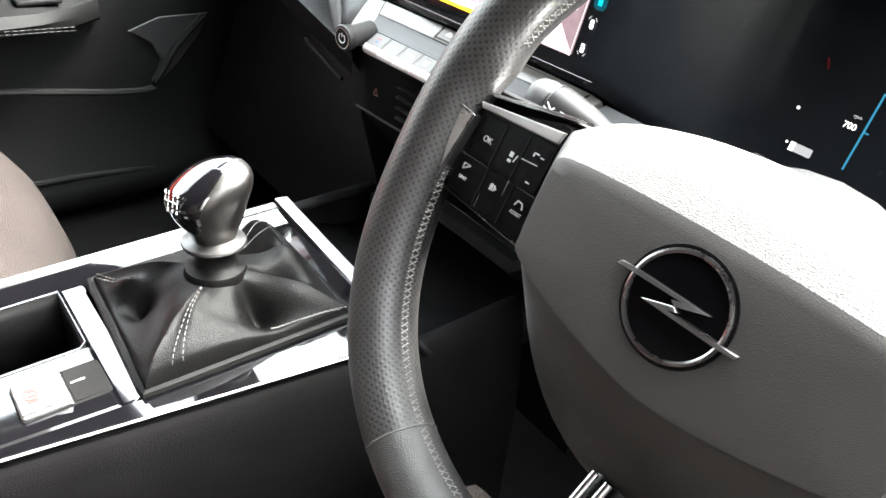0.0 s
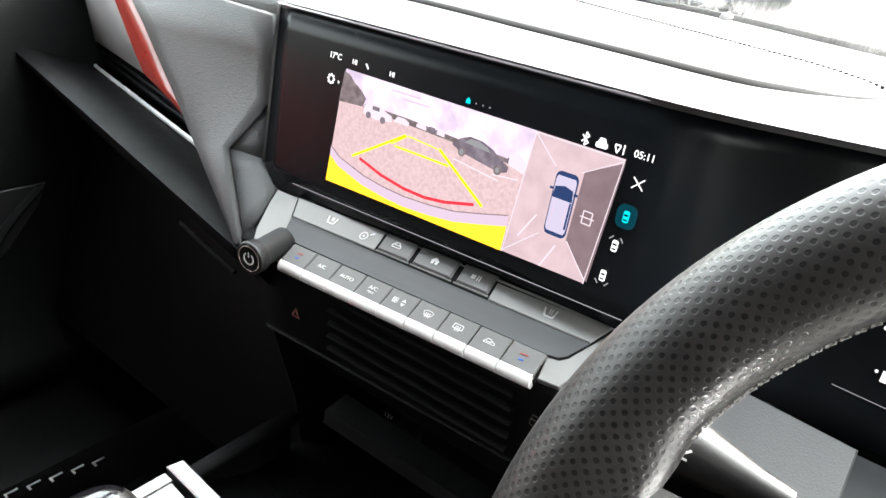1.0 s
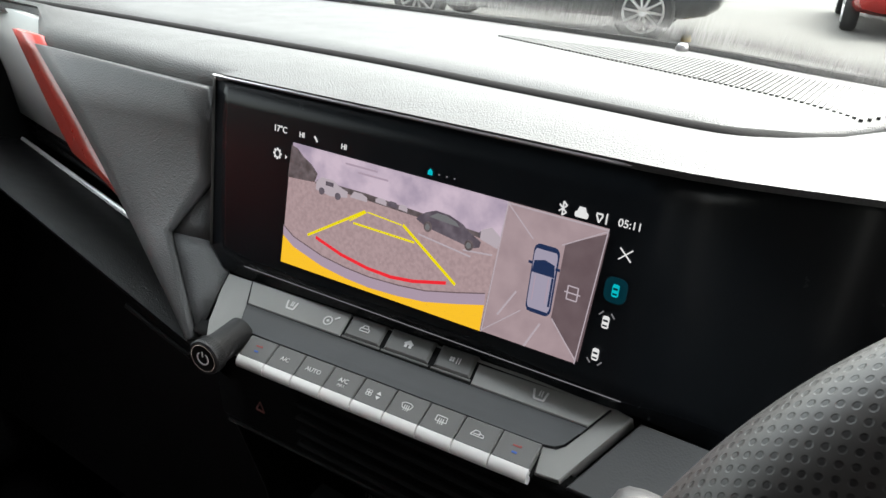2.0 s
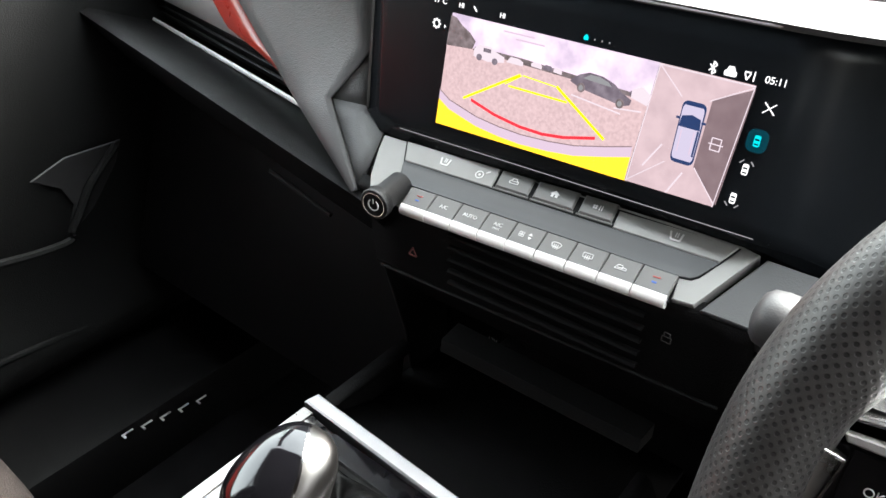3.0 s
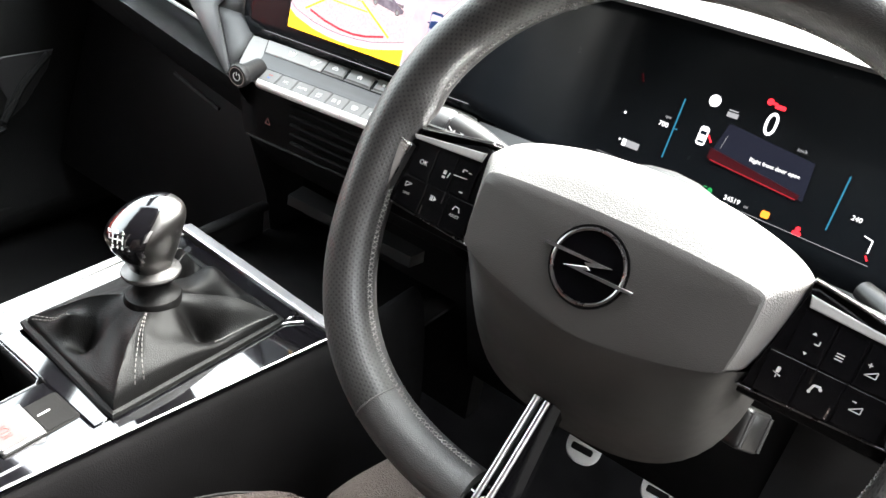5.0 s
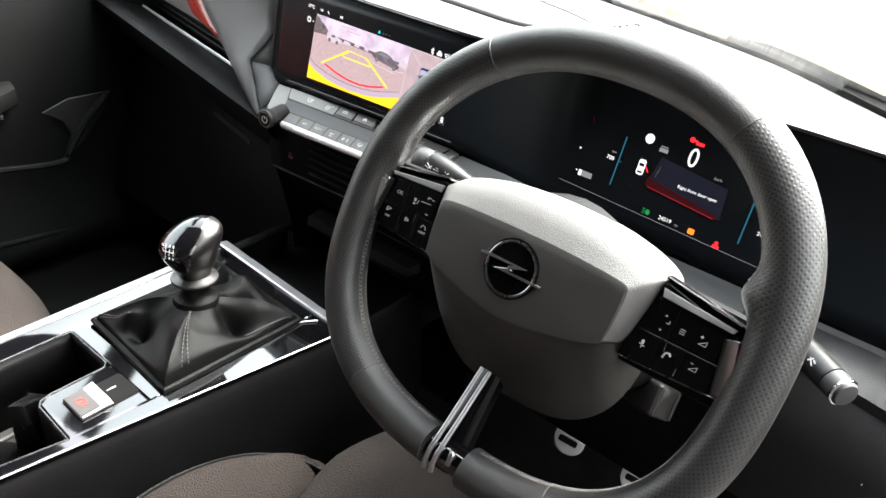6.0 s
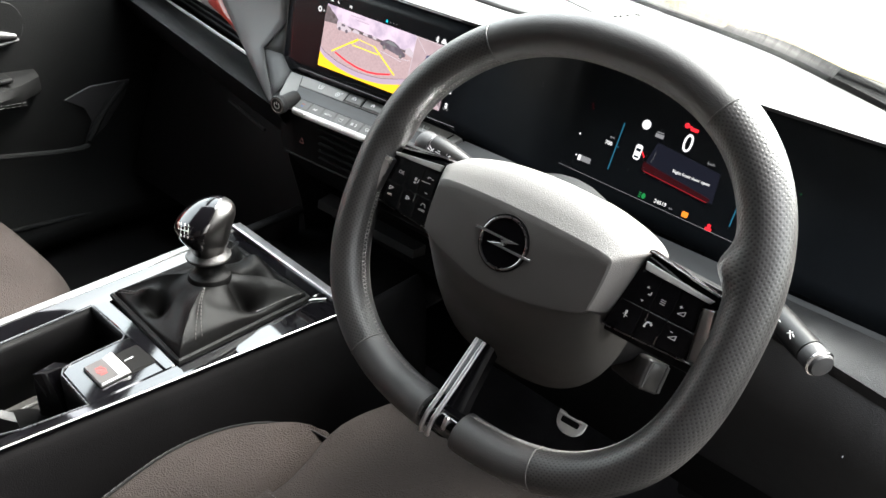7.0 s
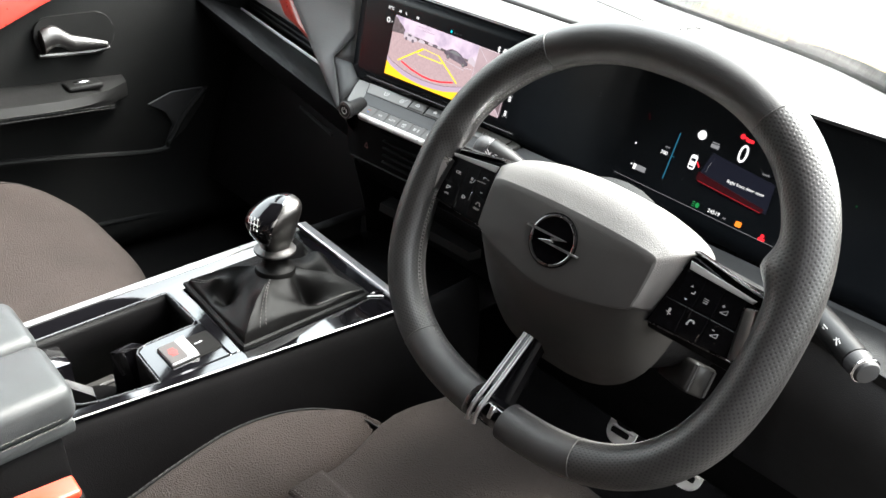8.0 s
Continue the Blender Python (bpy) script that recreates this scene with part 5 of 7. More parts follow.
            sym([bar(p, q, 0.0006) for p, q in zip(out, out[1:] + out[:1])] + [bar((-0.003, -0.0002), (0.002, -0.0002), 0.0006), bar((0.002, -0.0002), (0.001, 0.0010), 0.0006)])
    # upper row: wide rockers and three square buttons
    bm = bmesh.new()
    prism(bm, K([(-0.1020, 0.0398), (0.1378, 0.0376), (0.1448, 0.0535), (-0.1105, 0.0600)]), -0.0008, 0.0004)
    part("button_bed", bm, DARK, keys)
    upper = [("rocker", -0.1090, -0.0252), ("button", -0.0232, 0.0030), ("button", 0.0064, 0.0372), ("button", 0.0412, 0.0650), ("rocker", 0.0672, 0.1440)]
    for name, a, b in upper:
        hi = 0.0018 if name == "button" else 0.0012
        low_a, low_b = a + (0.0082 if a < -0.1 else 0.001), b - (0.0068 if b > 0.13 else -0.001)
        y0, y1 = (0.0425, 0.0590) if name == "button" else (0.0402, 0.0592)
        if b > 0.13:
            y0, y1 = 0.0388, 0.0540
        key = part(name, prism(bmesh.new(), K([(low_a, y0), (low_b, y0 - (0.0006 if b > 0.13 else 0)), (b, y1), (a, y1)]), -0.004, hi, 0.0012 if name == "button" else 0.0007), KEYDARK if name == "button" else KEYGREY, keys)
        if name == "button":
            bm = bmesh.new()
            prism(bm, K([(low_a - 0.001, y0 - 0.0022), (low_b + 0.001, y0 - 0.0022), (low_b + 0.001, y0 - 0.0006), (low_a - 0.001, y0 - 0.0006)]), -0.002, 0.0012, 0.0003)
            part("button_sill", bm, KEYDARK, key)
        cx, cy = K([((a + b) / 2, (y0 + y1) / 2)])[0]
        top = Matrix.Translation((cx, cy, hi + 0.0002)) @ pose(0, 0, 0, 0, 0, 1.7) @ Matrix.Diagonal((0.82, 0.9, 1, 1) if name == "button" else (1.15, 1.3, 1, 1))
        bm = bmesh.new()
        if name == "button" and cx < 0.0:
            shapes = [bar(p, q, 0.0007) for p, q in (((-0.004, -0.002), (0.004, -0.002)), ((-0.004, -0.002), (-0.004, 0.0005)), ((0.004, -0.002), (0.004, 0.0005)), ((-0.004, 0.0005), (0.004, 0.0005)), ((-0.0028, 0.0005), (-0.0018, 0.003)), ((-0.0018, 0.003), (0.0018, 0.003)), ((0.0018, 0.003), (0.0028, 0.0005)))]
        elif name == "button" and cx < 0.03:
            shapes = [[(-0.003, -0.003), (-0.0008, -0.003), (-0.0008, -0.0005), (0.0008, -0.0005), (0.0008, -0.003), (0.003, -0.003), (0.003, 0.0), (0.0042, 0.0), (0.0, 0.0036), (-0.0042, 0.0), (-0.003, 0.0)]]
        elif name == "button":
            shapes = [disc(-0.002 + 0.0014 * math.cos(q), 0.0014 * math.sin(q), 0.0010, n=8) for q in (0.8, 2.37, 3.94, 5.5)] + [bar((0.002, -0.0025), (0.002, 0.0025), 0.0007), bar((0.004, -0.0025), (0.004, 0.0025), 0.0007)]
        else:
            shapes = []
            for q in ((-0.002,) if cx < 0 else (0.001,)):
                shapes += [bar((q - 0.0032, 0.003), (q - 0.0018, -0.0018), 0.0010), bar((q - 0.0018, -0.0018), (q + 0.003, -0.0018), 0.0010), bar((q + 0.0002, 0.0), (q + 0.0002, 0.003), 0.0006), bar((q + 0.0014, 0.0), (q + 0.0014, 0.003), 0.0006), bar((q + 0.003, -0.0018), (q + 0.0038, 0.003), 0.0010)]
            if cx < 0:
                ring = [(math.cos(q), math.sin(q)) for q in frange(0, 2 * math.pi, 13)]
                shapes += [bar((0.0255 + 0.0026 * p[0], -0.001 + 0.0026 * p[1]), (0.0255 + 0.0026 * q[0], -0.001 + 0.0026 * q[1]), 0.0008) for p, q in zip(ring, ring[1:])] + [disc(0.0255, -0.001, 0.0009, n=8), bar((0.0290, 0.001), (0.0315, 0.003), 0.0008)]
        groups = [shapes[:5], shapes[5:]] if name == "rocker" and cx < 0 else [shapes[:4], shapes[4:]] if name == "button" and cx > 0.03 else [shapes]
        for group in groups:
            bm = bmesh.new()
            for s in group:
                patch(bm, s, top)
            part("symbol", bm, WHITE, key, smooth=0)


def power_knob():
    m = Matrix.Translation((-0.089, 0.0, 0.800)) @ pose(0, 0, 0, 90, 0, 8)
    knob = thing("power_knob", m, "ribbed grey volume knob with a power symbol", "knob")
    bm = bmesh.new()
    lathe(bm, [(0.001, -0.034), (0.0105, -0.034), (0.0098, -0.015), (0.0105, -0.008), (0.0116, -0.0075), (0.0118, -0.001), (0.0112, 0.0), (0.001, 0.0)], 40)
    part("body", bm, SHELF_GREY, knob)
    bm = bmesh.new()
    lathe(bm, [(0.0088, 0.0008), (0.0088, -0.0005), (0.0094, -0.0005), (0.0094, 0.0008), (0.0088, 0.0008)], 40, None, False)
    part("ring", bm, CHROME, knob)
    bm = bmesh.new()
    lathe(bm, [(0.001, 0.0), (0.0088, 0.0), (0.0088, 0.0006), (0.001, 0.0006)], 40)
    part("cap", bm, DARK, knob)
    bm = bmesh.new()
    pts = [(0.0042 * math.sin(a), 0.0042 * math.cos(a)) for a in frange(0.6, 2 * math.pi - 0.6, 20)]
    for p, q in zip(pts, pts[1:]):
        patch(bm, bar(p, q, 0.0009), Matrix.Translation((0, 0, 0.0007)))
    patch(bm, bar((0, 0.001), (0, 0.0048), 0.0009), Matrix.Translation((0, 0, 0.0007)))
    part("power_symbol", bm, WHITE, knob, smooth=0)
    bm = bmesh.new()
    for k in range(48):
        a = 2 * math.pi * k / 48
        tube(bm, [(0.0117 * math.cos(a), 0.0117 * math.sin(a), -0.0065), (0.0117 * math.cos(a), 0.0117 * math.sin(a), -0.0015)], 0.00035, 4)
    part("grip_ribs", bm, DARK, knob)


# ---- steering wheel ----
WHEEL_M = Matrix(((1, 0, 0, 0.382), (0, 0.4431, -0.8965, -0.140), (0, 0.8965, 0.4431, 0.860), (0, 0, 0, 1)))


def rim_centre(a):
    """The middle of the rim's section at angle a (0 right, 90 up, in degrees)."""
    c, s = math.cos(radians(a)), math.sin(radians(a))
    n = 2.6 if s <= 0 else 2.42 if c > 0 else 2.06
    r = (abs(c) ** n + abs(s) ** n) ** (-1 / n)
    return Vector((0.0022 + 0.1685 * r * c, 0.012 + (0.1650 if s > 0 else 0.157) * r * s, -0.004))


def rim_ring(a, grow=0.0, seg=22):
    p = rim_centre(a)
    d = (rim_centre(a + 0.5) - rim_centre(a - 0.5)).normalized()
    side = Vector((d.y, -d.x, 0))
    right, left = abs((a - 19 + 180) % 360 - 180), abs((a - 163 + 180) % 360 - 180)
    thumb = 0.010 * math.exp(-(right / 4.8) ** 2) + 0.003 * math.exp(-(left / 4.0) ** 2)
    deep = 0.0200 - 0.0020 * math.exp(-(left / 35.0) ** 2)
    full = 0.0032 * math.exp(-(((a - 30 + 180) % 360 - 180) / 70.0) ** 2)
    ring = []
    for k in range(seg):
        q = 2 * math.pi * k / seg
        ro = 0.0166 + grow
        ri = ro + thumb * min(1.0, -2 * math.cos(q)) if math.cos(q) < 0 else ro + full * math.cos(q)
        ring.append(p + side * (ri * math.cos(q)) + Vector((0, 0, (deep + grow) * math.sin(q))))
    return ring


def rim_section(a0, a1, step=2.0, grow=0.0):
    n = max(2, int((a1 - a0) / step))
    angles = [a0 + (a1 - a0) * i / n for i in range(n + 1)]
    run = [0.0]
    for a, b in zip(angles, angles[1:]):
        run.append(run[-1] + (rim_centre(b) - rim_centre(a)).length)
    rings = [rim_ring(a, grow) for a in angles]
    rings = [rim_ring(a0, grow - 0.0016)] + rings + [rim_ring(a1, grow - 0.0016)]
    run = [0.0] + run + [run[-1]]
    bm = bmesh.new()
    return loft(bm, rings, uvs=lambda i, j: (run[i], j * 0.119 / 22))


def steering_wheel():
    wheel = thing("steering_wheel", WHEEL_M, "black leather steering wheel with perforated grips and a round badge", "steering wheel")
    for name, a0, a1, material, label in (("grip", -62, 55, PERFORATED, "perforated leather grip"), ("grip", 123, 236, PERFORATED, "perforated leather grip"),
                                          ("upper_rim", 55, 123, LEATHER, "smooth leather rim"), ("lower_rim", 236, 263, LEATHER, "smooth leather rim"), ("lower_rim", 275, 298, LEATHER, "smooth leather rim")):
        part(name, rim_section(a0, a1), material, wheel, label, smooth=50)
    part("bottom_joint", rim_section(263.4, 274.6, 1.5, -0.005), PIANO, wheel, "gloss black joint behind the spoke", smooth=50)
    for a in (55, 123, 236, 298):
        bm = bmesh.new()
        tube(bm, rim_ring(a, 0.0), 0.0006, 6, closed=True)
        part("rim_seam", bm, DULL_THREAD if a in (236, 298) else LEATHER, wheel)
    # cross stitching inside the rim
    bm = bmesh.new()
    for a0, a1 in ((-62, 6), (22, 158), (174, 261), (277, 298)):
        n = int((a1 - a0) / 1.35)
        for i in range(n):
            a = a0 + (a1 - a0) * i / n
            ra, rb = rim_ring(a), rim_ring(a + 0.9)
            p, q = ra[12].lerp(ra[11], 0.7), rb[11].lerp(rb[10], 0.5)
            tube(bm, [p, (p + q) / 2 + Vector((0, 0, 0.0005)), q], 0.00055, 4)
            p, q = rb[12].lerp(rb[11], 0.7), ra[11].lerp(ra[10], 0.5)
            tube(bm, [p, (p + q) / 2 + Vector((0, 0, 0.0005)), q], 0.00055, 4)
    tagged(part("stitching", bm, mat("rim_thread", (0.24, 0.236, 0.23), 0.7, var=0.2), wheel, "pale cross stitching"), kind="stuff")
    # hub: grained shoulder coloured paler for light, flat face and lower cover darker for shade
    half = [(0.035, 0.0685), (0.060, 0.0640), (0.080, 0.0580), (0.0920, 0.0510), (0.0945, 0.0440), (0.0915, 0.0220), (0.0860, 0.0020), (0.0780, -0.0090), (0.045, -0.0186)]
    outer = [(0.0, 0.0705)] + half + [(0.0, -0.0256)] + [(-x, y) for x, y in half[::-1]]
    half = [(0.028, 0.0362), (0.050, 0.0358), (0.066, 0.0353), (0.0760, 0.0340), (0.0785, 0.0290), (0.0785, 0.0140), (0.0775, 0.0000), (0.0735, -0.0085), (0.044, -0.0180)]
    face = [(0.0, 0.0364)] + half + [(0.0, -0.0250)] + [(-x, y) for x, y in half[::-1]]

    def rounded(o):
        n = len(o)
        pts = [Vector((*p, 0)) for p in o]
        ring = []
        for i in range(n):
            p0, p1, p2, p3 = pts[i - 1], pts[i], pts[(i + 1) % n], pts[(i + 2) % n]
            for k in range(4):
                t = k / 4
                q = 0.5 * ((2 * p1) + (p2 - p0) * t + (2 * p0 - 5 * p1 + 4 * p2 - p3) * t * t + (3 * p1 - p0 - 3 * p2 + p3) * t ** 3)
                ring.append((q.x, q.y))
        return ring

    outer, face = rounded(outer), rounded(face)

    def at(o, z, f=1.0):
        return [Vector((x * f, (y - 0.01) * f + 0.01, z)) for x, y in o]

    mixed = [[Vector((x0 + (x1 - x0) * u, y0 + (y1 - y0) * u, z)) for (x0, y0), (x1, y1) in zip(outer, face)] for u, z in ((0.25, 0.001), (0.6, 0.010), (0.9, 0.0165))]
    bm = bmesh.new()
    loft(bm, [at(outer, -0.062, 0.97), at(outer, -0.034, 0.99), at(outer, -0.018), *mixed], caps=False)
    # Faces below the shoulder take the grey darkened for shade.
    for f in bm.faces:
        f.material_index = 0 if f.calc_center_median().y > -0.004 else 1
    part("hub_shoulder", bm, [HUB_LIT, HUB_SHADED], wheel, "grained airbag shoulder, grey made paler for light", smooth=35)
    bm = bmesh.new()
    loft(bm, [mixed[-1], at(face, 0.0180), at(face, 0.0185, 0.9), at(face, 0.0188, 0.4)])
    part("hub_face", bm, HUB_FACE, wheel, "smooth airbag face, grey darkened for shade", smooth=35)
    bm = bmesh.new()
    rings = []
    for u in (0.0, 0.04, 0.10, 0.2, 0.35, 0.5, 0.65, 0.8, 0.9, 1.0):
        row = []
        for k in range(25):
            t = -1 + k / 12
            q = math.pi * (1.5 + t / 2)
            ex = 0.092 * math.copysign(abs(math.cos(q)) ** 0.72, math.cos(q))
            ey = -0.004 - 0.094 * abs(math.sin(q)) ** 0.72
            x0, y0, z0 = 0.0770 * t, -0.0232 + 0.0172 * abs(t) ** 2.0, 0.0177 - 0.003 * abs(t) ** 4
            row.append(Vector((x0 + (ex - x0) * u, y0 + (ey - y0) * u, z0 - 0.074 * u ** 1.75)))
        rings.append(row)
    loft(bm, rings, closed=False)
    part("hub_lower", bm, HUB_SHADED, wheel, "lower airbag cover, grey darkened for shade", smooth=60)
    bm = bmesh.new()
    lathe(bm, [(0.055, -0.10), (0.060, -0.07), (0.075, -0.05), (0.07, -0.03)], 32)
    part("hub_back", bm, DARK, wheel)
    # round badge: ring and plain slanted bars
    bx, by = -0.0036, 0.0115
    badge = part("badge", lathe(bmesh.new(), [(0.001, 0.0180), (0.0192, 0.0180), (0.0192, 0.0190), (0.001, 0.0190)], 48, pose(bx, by, 0)), PIANO, wheel, "round gloss black badge")
    bm = bmesh.new()
    lathe(bm, [(0.0190, 0.0180), (0.0191, 0.0200), (0.0199, 0.0204), (0.0208, 0.0200), (0.0209, 0.0180)], 56, pose(bx, by, 0), False)
    part("badge_ring", bm, DARKMETAL, badge, "thin chrome ring")
    bm = bmesh.new()
    lathe(bm, [(0.0208, 0.0179), (0.0209, 0.0188), (0.0222, 0.0190), (0.0228, 0.0180)], 56, pose(bx, by, 0), False)
    part("badge_recess", bm, DARK, badge)
    for sgn in (1, -1):
        bm = bmesh.new()
        bar_pts = [(-0.0272, 0.0020), (-0.0262, 0.0036), (-0.0200, 0.0040), (0.0125, 0.0040), (0.0000, 0.0000), (-0.0022, 0.0014), (0.0040, 0.0030), (-0.0210, 0.0022)]
        prism(bm, [(sgn * x, sgn * y) for x, y in bar_pts][::-1], 0.0, 0.0022, 0.0002, m=Matrix.Translation((bx, by, 0.0188)))
        part("badge_bar", bm, SATIN, badge, "slim slanted chrome bar")
    # switch pads on both spokes
    for s in (-1, 1):
        def P(pts):
            out = [(s * x, y) for x, y in pts]
            return out if s > 0 else out[::-1]
        base = part("switch_pad", prism(bmesh.new(), P([(0.084, -0.0115), (0.120, -0.0100), (0.156, -0.0075), (0.152, 0.033), (0.098, 0.047), (0.094, 0.046)]), -0.016, -0.0048, 0.001), PAD, wheel, "gloss black switch pad")
        bm = bmesh.new()
        ck = [(0.1505, -0.0060, 0.001), (0.1630, -0.0030, 0.0090), (0.1540, 0.0325, 0.0065), (0.1450, 0.0300, 0.001)]
        loft(bm, [[(s * x, y, -0.012) for x, y, z in ck], [(s * x, y, z - 0.001) for x, y, z in ck], [(s * (x + 0.0012 * (0.151 - x) / 0.01), y * 0.96 + 0.0005, z) for x, y, z in ck]])
        part("silver_cheek", bm, CHEEK, base, "brushed metal cheek")
        for i, j in ((0, 3), (2, 3), (0, 1)):
            bm = bmesh.new()
            tube(bm, [(s * ck[i][0], ck[i][1], ck[i][2] + 0.0002), (s * ck[j][0], ck[j][1], ck[j][2] + 0.0002)], 0.0005, 6)
            part("cheek_edge", bm, DARKMETAL, base)
        bm = bmesh.new()
        prism(bm, P([(0.093, 0.0492), (0.1545, 0.0400), (0.1545, 0.0418), (0.094, 0.0514)]), -0.018, -0.0048, 0.0008)
        part("silver_ledge", bm, LEDGE, base, "polished rear ledge")
        bm = bmesh.new()
        prism(bm, P([(0.097, 0.0372), (0.1465, 0.0345), (0.1485, 0.0372), (0.0955, 0.0432)]), -0.008, -0.0030, 0.0006)
        part("gloss_ledge", bm, INSERT, base, "satin silver upper ledge")
        bm = bmesh.new()
        prism(bm, P([(0.083, -0.0128), (0.157, -0.0090), (0.157, -0.0078), (0.083, -0.0114)]), -0.014, -0.0048, 0.0005)
        part("lower_edge", bm, DARKMETAL, base)
        cells = [(0.096, 0.1115, 0.0125, 0.0360), (0.1125, 0.1265, 0.0125, 0.0350), (0.1275, 0.1440, 0.0125, 0.0335), (0.090, 0.1075, -0.0098, 0.0115), (0.1085, 0.1255, -0.0090, 0.0115), (0.1265, 0.1470, -0.0078, 0.0115)]
        for x0, x1, y0, y1 in cells:
            bm = bmesh.new()
            prism(bm, P([(x0, y0), (x1, y0), (x1, y1), (x0, y1)]), -0.0075, -0.0040, 0.0003)
            part("button", bm, PAD, base)
        lines = bmesh.new()
        for p, q in (((0.1120, 0.004), (0.1120, 0.012)), ((0.1240, -0.008), (0.1242, -0.002))):
            prism(lines, P(bar(p, q, 0.0009)), -0.0041, -0.0036)
        part("bright_gap", lines, CHROME, base, smooth=0)
        up = Matrix.Translation((0, 0, -0.0038))

        def sym(shapes):
            bm2 = bmesh.new()
            xs = [p[0] for q in shapes for p in q]
            ys = [p[1] for q in shapes for p in q]
            mid = Matrix.Translation(((min(xs) + max(xs)) / 2, (min(ys) + max(ys)) / 2, 0))
            for q in shapes:
                patch(bm2, q, up @ mid @ Matrix.Diagonal((0.72, 0.72, 1, 1)) @ mid.inverted())
            part("symbol", bm2, WHITE, base, smooth=0)

        if s < 0:
            lettering("print", "OK", 0.0042, up @ pose(-0.1345, 0.0225, 0), WHITE, base)
            lettering("print", "LIMIT", 0.0022, up @ pose(-0.1385, 0.0005, 0), WHITE, base)
            lettering("print", "ASSIST", 0.0025, up @ pose(-0.1005, 0.0005, 0), WHITE, base)
            sym([bar((-0.142, 0.004), (-0.136, 0.008), 0.0012), bar((-0.142, 0.008), (-0.136, 0.008), 0.0008), bar((-0.142, 0.004), (-0.142, 0.008), 0.0008)])
            sym([rect(-0.1195, -0.1165, 0.0215, 0.0250), rect(-0.1195, -0.1165, 0.0180, 0.0200), bar((-0.1145, 0.0195), (-0.1130, 0.0245), 0.0007)])
            sym([bar((-0.106, 0.0300), (-0.102, 0.0300), 0.0009), bar((-0.106, 0.0300), (-0.106, 0.0275), 0.0009), bar((-0.1005, 0.0290), (-0.0975, 0.0290), 0.0007), bar((-0.1135, 0.0225), (-0.100, 0.0235), 0.0006)])
            sym([bar((-0.104, 0.0155), (-0.1005, 0.0155), 0.0009)])
            sym([bar((-0.1210, 0.0025), (-0.1210, 0.0070), 0.0009), bar((-0.1195, 0.0025), (-0.1195, 0.0070), 0.0009), [(-0.1180, 0.0025), (-0.1155, 0.0047), (-0.1180, 0.0070)]])
            sym([bar((-0.104, 0.0035), (-0.1025, 0.0070), 0.0009), bar((-0.1025, 0.0070), (-0.0985, 0.0065), 0.0009), bar((-0.0985, 0.0065), (-0.097, 0.0030), 0.0009)])
        else:
            sym([[(0.1025, 0.0280), (0.1055, 0.0280), (0.104, 0.0300)], [(0.1020, 0.0150), (0.1035, 0.0130), (0.1050, 0.0150)], bar((0.106, 0.0225), (0.109, 0.0225), 0.0008), bar((0.109, 0.0225), (0.109, 0.0255), 0.0008)])
            sym([bar((0.1155, y), (0.1205, y), 0.0007) for y in (0.0195, 0.0215, 0.0235)])
            sym([bar((0.1290, 0.0180), (0.1360, 0.0180), 0.0006), bar((0.1360, 0.0180), (0.1360, 0.0225), 0.0006), bar((0.1290, 0.0180), (0.1360, 0.0225), 0.0006), bar((0.1285, 0.0250), (0.1315, 0.0250), 0.0007), bar((0.1300, 0.0235), (0.1300, 0.0265), 0.0007)])
            sym([bar((0.1300, 0.0005), (0.1370, 0.0005), 0.0006), bar((0.1370, 0.0005), (0.1370, 0.0050), 0.0006), bar((0.1300, 0.0005), (0.1370, 0.0050), 0.0006), bar((0.1300, 0.0065), (0.1325, 0.0065), 0.0007)])
            sym([rrect(0.0960, 0.0985, 0.0020, 0.0065, 0.0010, 2), bar((0.0945, 0.0020), (0.1000, 0.0005), 0.0007), bar((0.0972, -0.0015), (0.0972, 0.0005), 0.0007)])
            sym([bar((0.1120, 0.0005), (0.1135, 0.0050), 0.0016), bar((0.1135, 0.0050), (0.1180, 0.0055), 0.0016), disc(0.1180, 0.0040, 0.0012, n=8), disc(0.1122, 0.0000, 0.0012, n=8)])
    # lower spoke: split chrome rails over a gloss black arm
    bm = bmesh.new()
    loft(bm, [[(x * k - 0.006, y, z + dz) for x, z in ((-0.011, -0.012), (-0.012, 0.002), (-0.006, 0.006), (0.006, 0.006), (0.012, 0.002), (0.011, -0.012))] for y, dz, k in ((-0.070, -0.032, 0.7), (-0.12, -0.016, 1.0), (-0.158, -0.006, 1.25))])
    spoke = part("lower_spoke", bm, PAD, wheel, "gloss black lower spoke")
    for dx in (-0.0036, 0.0036):
        bm = bmesh.new()
        pts = [(-0.008 + dx, -0.076, -0.020), (-0.008 + dx, -0.12, 0.000), (-0.008 + dx, -0.142, 0.0115), (-0.008 + dx, -0.152, 0.0125), (-0.008 + dx, -0.1585, 0.0105)]
        tube(bm, pts, 0.0020, 12)
        part("chrome_rail", bm, SATIN, spoke, "slim chrome rail")
    for dx, yy in ((-0.0205, -0.142), (0.0065, -0.140)):
        bm = bmesh.new()
        box(bm, dx - 0.0022, dx + 0.0022, yy - 0.007, yy + 0.005, 0.0075, 0.0118, 0.001)
        part("bright_clip", bm, SATIN, spoke)
    # stubs that carry the pads to the rim
    for s in (-1, 1):
        bm = bmesh.new()
        prism(bm, [(s * 0.075, -0.018), (s * 0.165, -0.018), (s * 0.165, 0.045), (s * 0.075, 0.05)][::s], -0.030, -0.014, 0.004)
        part("spoke_back", bm, DARK, wheel)
    return wheel


